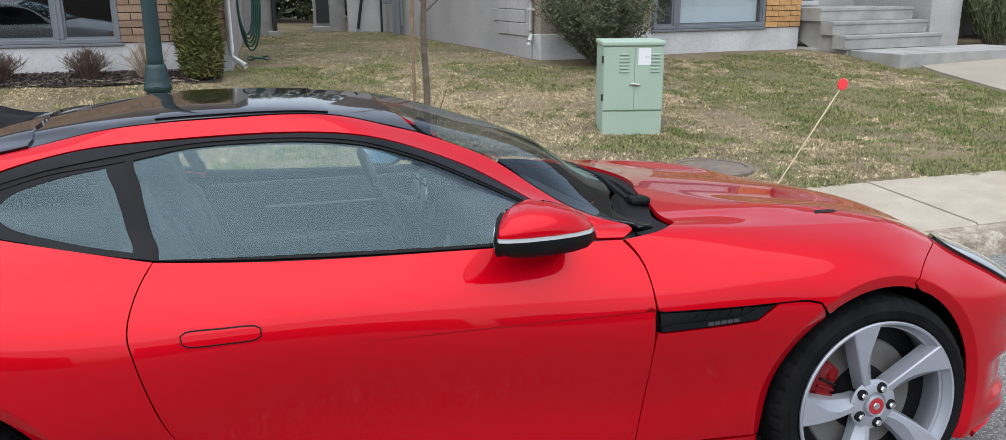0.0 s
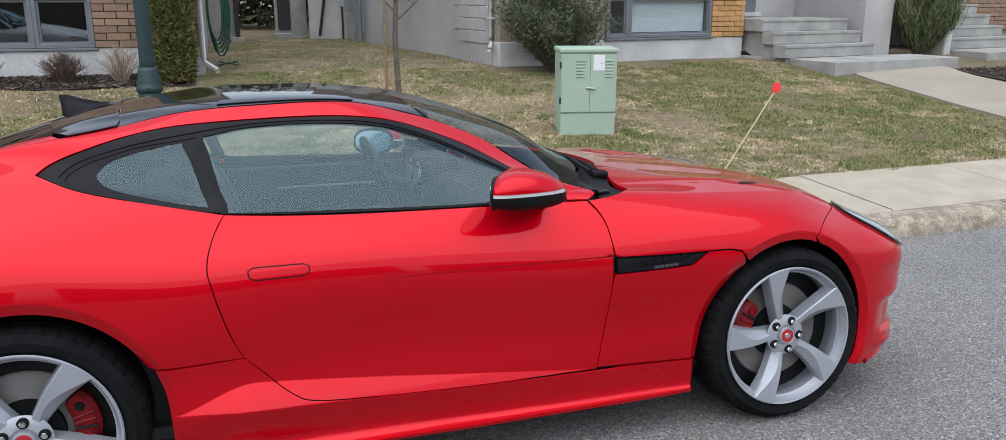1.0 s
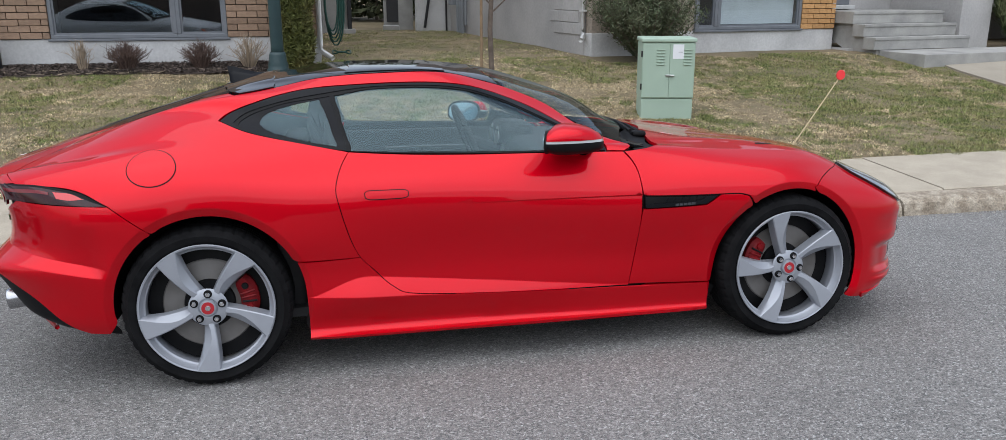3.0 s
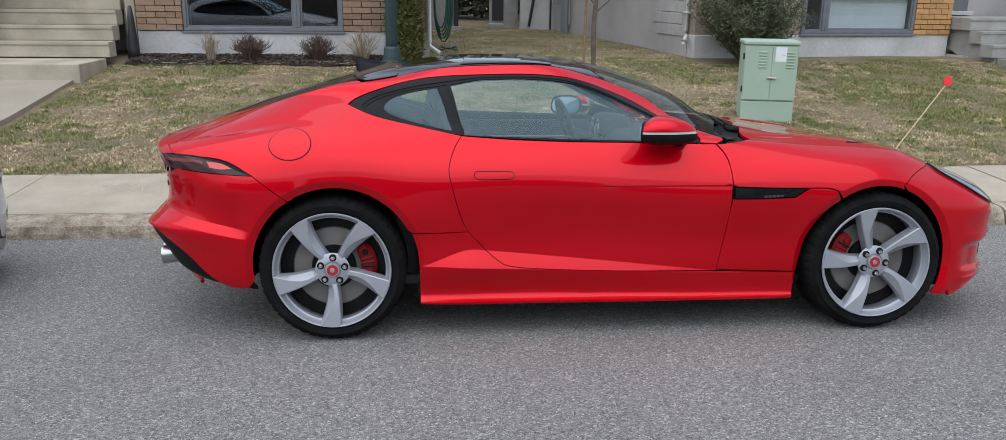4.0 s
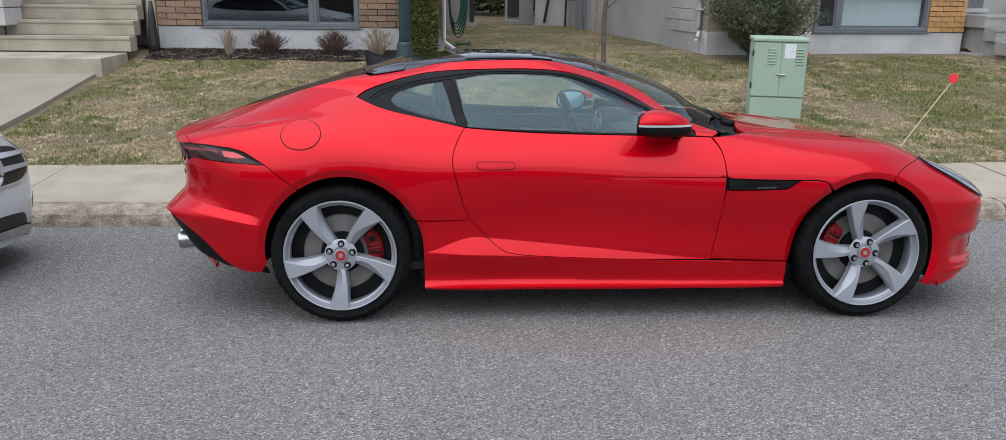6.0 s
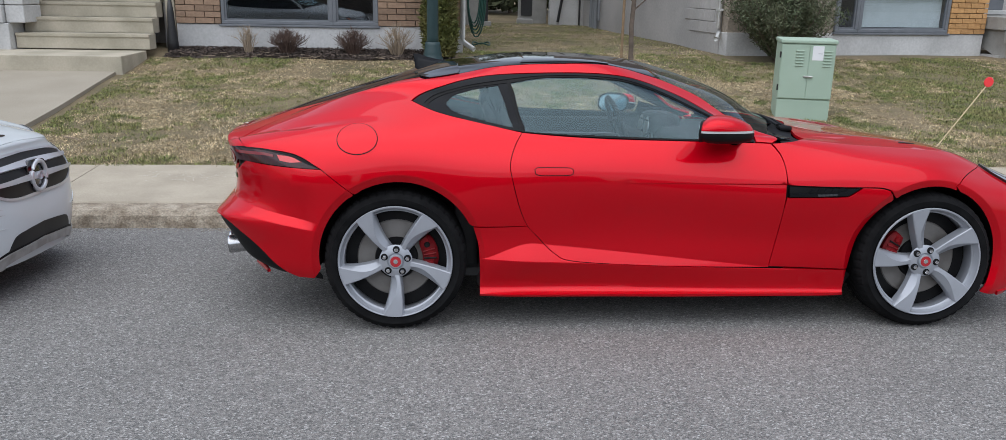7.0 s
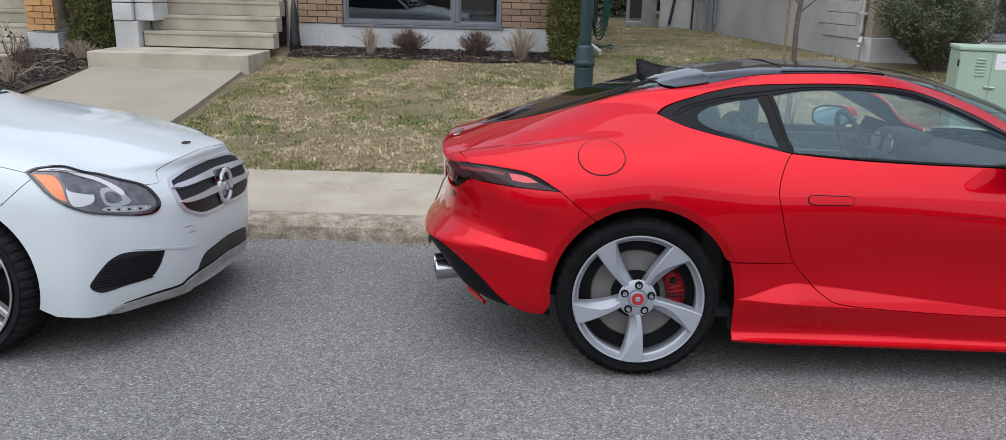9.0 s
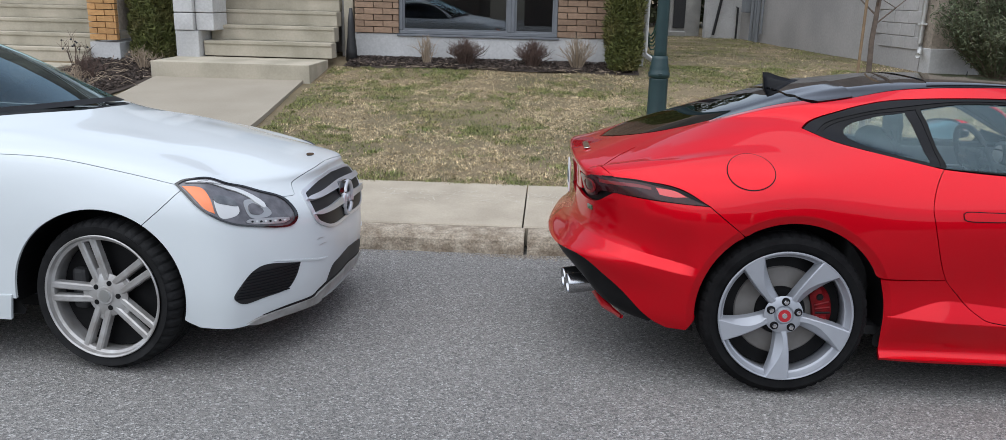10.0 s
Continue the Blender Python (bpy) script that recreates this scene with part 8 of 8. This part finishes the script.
bag = tagged(part("dark_bag", lathe(bmesh.new(), [(0.02, 0), (0.09, 0.02), (0.085, 0.2), (0.06, 0.45), (0.05, 0.65), (0.025, 0.85)], 14, "z", (-4.12, 9.95, 0.45)), BLACK_PLASTIC, smooth=True), "dark folded garden bag beside the stairs", "bag")
stick = bmesh.new()
tube(stick, [(-3.55, 4.62, 0.10), (-3.40, 4.50, 0.105), (-3.33, 4.42, 0.10), (-3.28, 4.47, 0.11)], [0.008, 0.007, 0.006, 0.003], 5)
tagged(part("fallen_twig", stick, STRAW), "pale forked twig lying on the lawn", "twig")
red_lump = bmesh.new()
box(red_lump, 6.52, 6.62, 10.36, 10.42, 0.5, 0.59, 0.015, 2)
tagged(part("red_scrap", red_lump, FLAG_RED), "small red plastic scrap by the wall", "scrap")

# mulch beds
rr = np.random.default_rng(12)


def mulch_bed(x0, x1, y0, y1, n, label):
    t = tagged(new("mulch_bed"), label, "mulch", kind="stuff")
    p = np.stack([rr.uniform(x0, x1, n), rr.uniform(y0, y1, n)], 1)
    edge = np.array([0.12 * noise.noise((a * 1.6, b * 1.6, 2)) for a, b in p])
    ok = (p[:, 1] > y0 + 0.12 + edge) & (p[:, 0] > x0 + 0.1 + edge) & (p[:, 0] < x1 - 0.1 + edge)
    p = p[ok]
    z = np.array([ground_z(a, b) for a, b in p]) + rr.uniform(0.0, 0.045, len(p))
    c = np.column_stack([p, z])
    d = rr.normal(size=(len(p), 3)) * [1, 1, 0.35]
    d /= np.linalg.norm(d, axis=1)[:, None]
    e = np.cross(d, rr.normal(size=(len(p), 3)))
    e /= np.linalg.norm(e, axis=1)[:, None]
    s = rr.uniform(0.012, 0.038, (len(p), 1))
    v = np.stack([c - d * s, c + e * s * 0.35, c + d * s, c - e * s * 0.35], 1).reshape(-1, 3)
    raw("chips", v, np.arange(len(v)).reshape(-1, 4), MULCH_CHIP, t)
    bed = raw("bed", *grid_patch(x0, x1, y0 + 0.1, y1, 0.012), SOIL, t, smooth=True)
    return t


def grid_patch(x0, x1, y0, y1, up):
    xs, ys = steps(x0, x1, 0.2), steps(y0, y1, 0.2)
    verts = [(x, y + (0.13 * noise.noise((x * 1.9, 3.3, 1)) if j == 0 else 0), ground_z(x, y) + up * (0 if j == 0 else 1) + 0.012 * noise.noise((x * 3, y * 3, 0))) for j, y in enumerate(ys) for x in xs]
    n = len(xs)
    return verts, [(j * n + i, j * n + i + 1, (j + 1) * n + i + 1, (j + 1) * n + i) for j in range(len(ys) - 1) for i in range(n - 1)]


mulch_bed(-4.15, 0.3, 9.42, 10.2, 14000, "narrow bed of dark damp mulch under the window")
mulch_bed(-8.1, -6.55, 5.6, 9.6, 20000, "garden bed of dark mulch with dead stalks")
litter = tagged(new("garden_litter"), "dead stalks and twigs lying on dark mulch", "twigs", kind="stuff")
bm = bmesh.new()
for k in range(70):
    x, y = rr.uniform(-8.0, -6.65), rr.uniform(5.8, 9.3)
    a, ln = rr.uniform(0, 6.28), rr.uniform(0.12, 0.45)
    z = ground_z(x, y) + 0.05
    tube(bm, [(x, y, z), (x + ln * 0.5 * math.cos(a), y + ln * 0.5 * math.sin(a), z + rr.uniform(0.0, 0.06)), (x + ln * math.cos(a + 0.3), y + ln * math.sin(a + 0.3), z + rr.uniform(-0.03, 0.05))], [0.005, 0.004, 0.0025], 4)
for k in range(60):
    x, y = rr.uniform(-4.0, 0.2), rr.uniform(9.45, 9.75)
    a, ln = rr.uniform(0, 6.28), rr.uniform(0.08, 0.25)
    z = ground_z(x, y) + 0.03
    tube(bm, [(x, y, z), (x + ln * math.cos(a), y + ln * 0.6 * math.sin(a), z + rr.uniform(-0.01, 0.03))], [0.004, 0.002], 4)
part("stalks", bm, STRAW, litter)
mulch_bed(12.95, 14.6, 7.8, 9.4, 4000, "dark mulch bed between the walks")


# ---- grass ----
def grass(name, n, box_, seed, label, keep):
    r = np.random.default_rng(seed)
    gx, gy = np.arange(box_[0], box_[1] + 0.06, 0.03), np.arange(box_[2], box_[3] + 0.06, 0.03)

    def sample(f, q):
        """Values of f, worked out on a 3 cm grid, at the points q."""
        g = np.array([[f(a, b) for a in gx] for b in gy], float)
        i, j = (q[:, 0] - box_[0]) / 0.03, (q[:, 1] - box_[2]) / 0.03
        i0, j0 = i.astype(int), j.astype(int)
        i, j = i - i0, j - j0
        return (g[j0, i0] * (1 - i) + g[j0, i0 + 1] * i) * (1 - j) + (g[j0 + 1, i0] * (1 - i) + g[j0 + 1, i0 + 1] * i) * j

    def field(q, parts):
        return sample(lambda a, b: sum(w * noise.noise((a * f, b * f, o)) for f, w, o in parts), q)

    p = np.stack([r.uniform(box_[0], box_[1], n), r.uniform(box_[2], box_[3], n)], 1)
    p = p[sample(keep, p) > r.uniform(0.3, 0.7, n)]
    thin = field(p, ((1.5, 1, 21), (5.5, 0.7, 3)))
    p = p[(thin < 0.18) | (r.uniform(size=len(p)) < 0.3)]
    k = len(p)
    patch = field(p, ((0.8, 0.8, 7), (1.9, 0.55, 1), (5.0, 0.55, 6), (11.0, 0.35, 2)))
    clump = field(p, ((9.0, 1.0, 11), (19.0, 0.6, 5)))
    far_green = np.clip((p[:, 0] - 4.3) / 2.5, 0, 1) * 0.48
    alley_g = ((p[:, 0] > 0.4) & (p[:, 0] < 4.6) & (p[:, 1] > 9.3)) * 0.28
    bare = ((p[:, 0] > 2.6) & (p[:, 0] < 4.9) & (p[:, 1] < 8.6)) * -0.45
    g = 1.5 * patch + far_green + alley_g + bare - 0.14 + r.normal(size=k) * 0.2
    z = sample(ground_z, p) - 0.01
    green = g > 0.0
    h = np.where(green, r.uniform(0.013, 0.032, k), r.uniform(0.006, 0.022, k)) * np.clip(1 + 0.9 * clump, 0.35, 1.9)
    th = r.uniform(0, 2 * np.pi, k)
    lean = np.where(green, r.uniform(0.3, 1.2, k), r.uniform(0.6, 1.5, k)) * h
    w = r.uniform(0.002, 0.005, k)
    side = np.stack([-np.sin(th), np.cos(th), 0 * th], 1) * w[:, None]
    c = np.column_stack([p, z])
    top = c + np.stack([np.cos(th) * lean, np.sin(th) * lean, h], 1)
    v = np.stack([c - side, c + side, top], 1)
    t = tagged(new(name), label, "grass", kind="stuff")
    for nm, sel, mat in (("green_blades", green, GRASS_GREEN), ("straw_blades", ~green, GRASS_STRAW)):
        vv = v[sel].reshape(-1, 3)
        raw(nm, vv, np.arange(len(vv)).reshape(-1, 3), mat, t)
    return t


GRASS_GREEN = material("green_grass", (0.15, 0.185, 0.05), 0.8, second=(0.24, 0.225, 0.09), scale=3.5, island=0.75, fine=0.55, fine_scale=26)
GRASS_STRAW = material("dry_grass", (0.54, 0.44, 0.275), 0.9, second=(0.38, 0.295, 0.175), scale=3.5, island=0.7, fine=0.6, fine_scale=20)


def on_lawn(x, y):
    if y < kerb_y(x) + 1.36 + 0.07 * noise.noise((x * 2.5, 0, 4)):
        return False
    if -6.1 - 0.56 * (y - 3.7) / 4.7 < x < -3.90 - 0.44 * (y - 3.7) / 4.7 + 0.07 * noise.noise((x * 3, y * 3, 2)) and y < 8.6:
        return False
    if 9.7 + 0.95 * (y - 4.0) / 5.5 < x < 11.95 + 0.95 * (y - 4.0) / 5.5 and y < 9.6:
        return False
    if -4.4 < x < 0.35 and y > 9.55 + 0.15 * noise.noise((x * 1.6, 9, 2)):
        return False
    if x < -4.3 and y > 8.4:
        return False
    if -8.2 < x < -6.2 and y > 5.6:
        return False
    if x > 4.8 + 0.15 * (y - 10) and y > 10.1 + 0.15 * (x - 4.85):
        return False
    lo = MB.inverted() @ Vector((x, y, 0))
    if lo.x > -0.4 and lo.y > -0.50 + 0.45 * noise.noise((x * 1.4, y * 1.4, 5)) + 0.2 * noise.noise((x * 5, y * 5, 8)):
        return False
    if lo.x > 4.6 and lo.y > -0.9 or 5.05 < lo.x < 8.2 and lo.y > -2.1 or lo.x > 9.3 and lo.y > -1.8 or (x - 4.55) ** 2 + (y - 4.55) ** 2 < 0.13:
        return False
    return True


grass("lawn_grass", 1000000, (-9, 12.5, 3.55, 10.4), 1, "short patchy grass, green tufts among dry straw", on_lawn)
grass("yard_grass", 50000, (0.4, 4.85, 10.2, 19), 2, "green grass between the houses", lambda x, y: x < 4.75 - 0.15 * (y - 10.4))

# low hedge and far trees closing the yard, and the other side of the street
rr = np.random.default_rng(31)
hedge = empty("yard_hedge", pose(0, 0, 0), "dark evergreen hedge at the back of the yard", "hedge")
p = np.stack([rr.uniform(-3, 8, 9000), rr.uniform(22, 24, 9000), 0.85 + rr.uniform(0, 1, 9000) ** 1.2 * 3.2], 1)
leaf_cloud("crown", hedge, HEDGE, p, 0.3, rr, 0.6)
bm = bmesh.new()
for i in range(12):
    tube(bm, [(-2.5 + i * 0.9, 23, 0.6), (-2.5 + i * 0.9, 23, 3)], 0.05, 6)
part("stem_mass", bm, BARK, hedge)
OPPOSITE = material("opposite_wall", (0.20, 0.15, 0.12), 0.9, second=(0.14, 0.11, 0.09), scale=1.2)
for i, (x0, x1, h) in enumerate(((-34, -20, 6.2), (-17, -6, 6.6), (-3, 8, 6.2), (11, 22, 6.6), (25, 38, 6.2))):
    wall_panel(f"wall_opposite_{i + 1}", block(x0, x1, -44, -34, -1.2, h, 0.05, 1), OPPOSITE, "plain brick house across the street", "house")

# upper storeys, which the cars mirror
UPPER_BRICK = material("dull_upper_brick", (0.20, 0.16, 0.135), 0.9, second=(0.13, 0.11, 0.095), scale=1.4)
wall_panel("wall_upper_brown_house", block(-4.4, 0.42, 10.3, 18.5, 3.21, 5.6), UPPER_BRICK, "brown brick upper storey")
under_b(wall_panel("wall_upper_grey_house", block(0.0, 5.2, 0.06, 11, 3.21, 5.6), UPPER_BRICK, "dull brick upper storey"))
under_b(wall_panel("wall_upper_right", block(5.22, 16, 1.2, 9, 3.21, 5.6), UPPER_BRICK, "brown brick upper storey beside the entrance"))
wall_panel("wall_upper_left", block(-16, -4.42, 11.3, 18, 3.21, 5.6), UPPER_BRICK, "brick upper storey of the next house")
# faint chalk strokes on the pavement
CHALK = material("white_chalk", (0.56, 0.52, 0.45), 0.95, second=(0.46, 0.42, 0.35), scale=40)
rc = np.random.default_rng(77)
chalk = tagged(new("chalk_marks"), "faint white chalk strokes on the concrete pavement", "chalk", kind="stuff")
bm = bmesh.new()
for k in range(150):
    x = rc.uniform(-2.35, -0.75)
    y = kerb_y(x) + rc.choice([0.86, 1.0, 1.1]) + rc.normal() * 0.03
    a, ln, wd = rc.choice([0.0, 0.2, 1.3, 1.7, 2.6]) + rc.normal() * 0.3, rc.uniform(0.01, 0.05), rc.uniform(0.001, 0.0026)
    z = -0.012 + (y - kerb_y(x) - 0.255) / 1.145 * 0.04
    q = [(-ln, -wd), (0, -wd * 1.4), (ln, -wd * 0.5), (ln, wd * 0.5), (0, wd), (-ln, wd * 0.7)]
    bm.faces.new([bm.verts.new((x + u_ * math.cos(a) - w_ * math.sin(a), y + u_ * math.sin(a) + w_ * math.cos(a), z + 0.0055 + 0.035 * u_ * math.sin(a))) for u_, w_ in q])
part("stroke", bm, CHALK, chalk)

# grit and dry litter along the foot of the kerb
rg = np.random.default_rng(91)
GRIT = material("road_grit", (0.30, 0.265, 0.215), 0.95, second=(0.17, 0.14, 0.11), scale=60, island=0.5)
grit = tagged(new("gutter_grit"), "fine grit and dry litter along the kerb", "grit", kind="stuff")
gv, gf = [], []
for k in range(2600):
    x = rg.uniform(-4.5, 7.5) if k % 3 else rg.normal() * 0.25 - 1.13
    y = kerb_y(x) - 0.015 - abs(rg.normal()) * 0.055
    s_ = rg.uniform(0.002, 0.0065)
    z = -FALL * y - 0.001
    b0 = len(gv)
    a0 = rg.uniform(0, 6.28)
    for j in range(4):
        aa = a0 + j * 1.57
        gv.append((x + s_ * 1.3 * math.cos(aa), y + s_ * math.sin(aa), z))
    gv.append((x + rg.normal() * s_ * 0.3, y + rg.normal() * s_ * 0.3, z + s_ * 1.2))
    gf += [(b0 + j, b0 + (j + 1) % 4, b0 + 4) for j in range(4)]
raw("grains", gv, gf, GRIT, grit)

# ---- bricks, course by course ----
brick_wall(house_a, -4.12, 0.42, 0.925, 3.1, lambda u, o, z: pose(u, 10.285 + o, z), BRICK_A, holes=((-3.42, -0.94, 0.9, 1.60),))
brick_wall(house_b, 4.20, 4.95, 0.905, 3.1, lambda u, o, z: MB @ pose(u, 0.085 + o, z), BRICK_B, 0.26, 0.09)
brick_wall(left_pier, -7.98, -7.55, 0.75, 1.9, lambda u, o, z: pose(u, 9.46 + o, z), BRICK_B, 0.26, 0.09)
brick_wall(nb, 11.6, 13.4, 0.9, 1.9, lambda u, o, z: MB @ pose(u, 0.4 + o, z), BRICK_A)
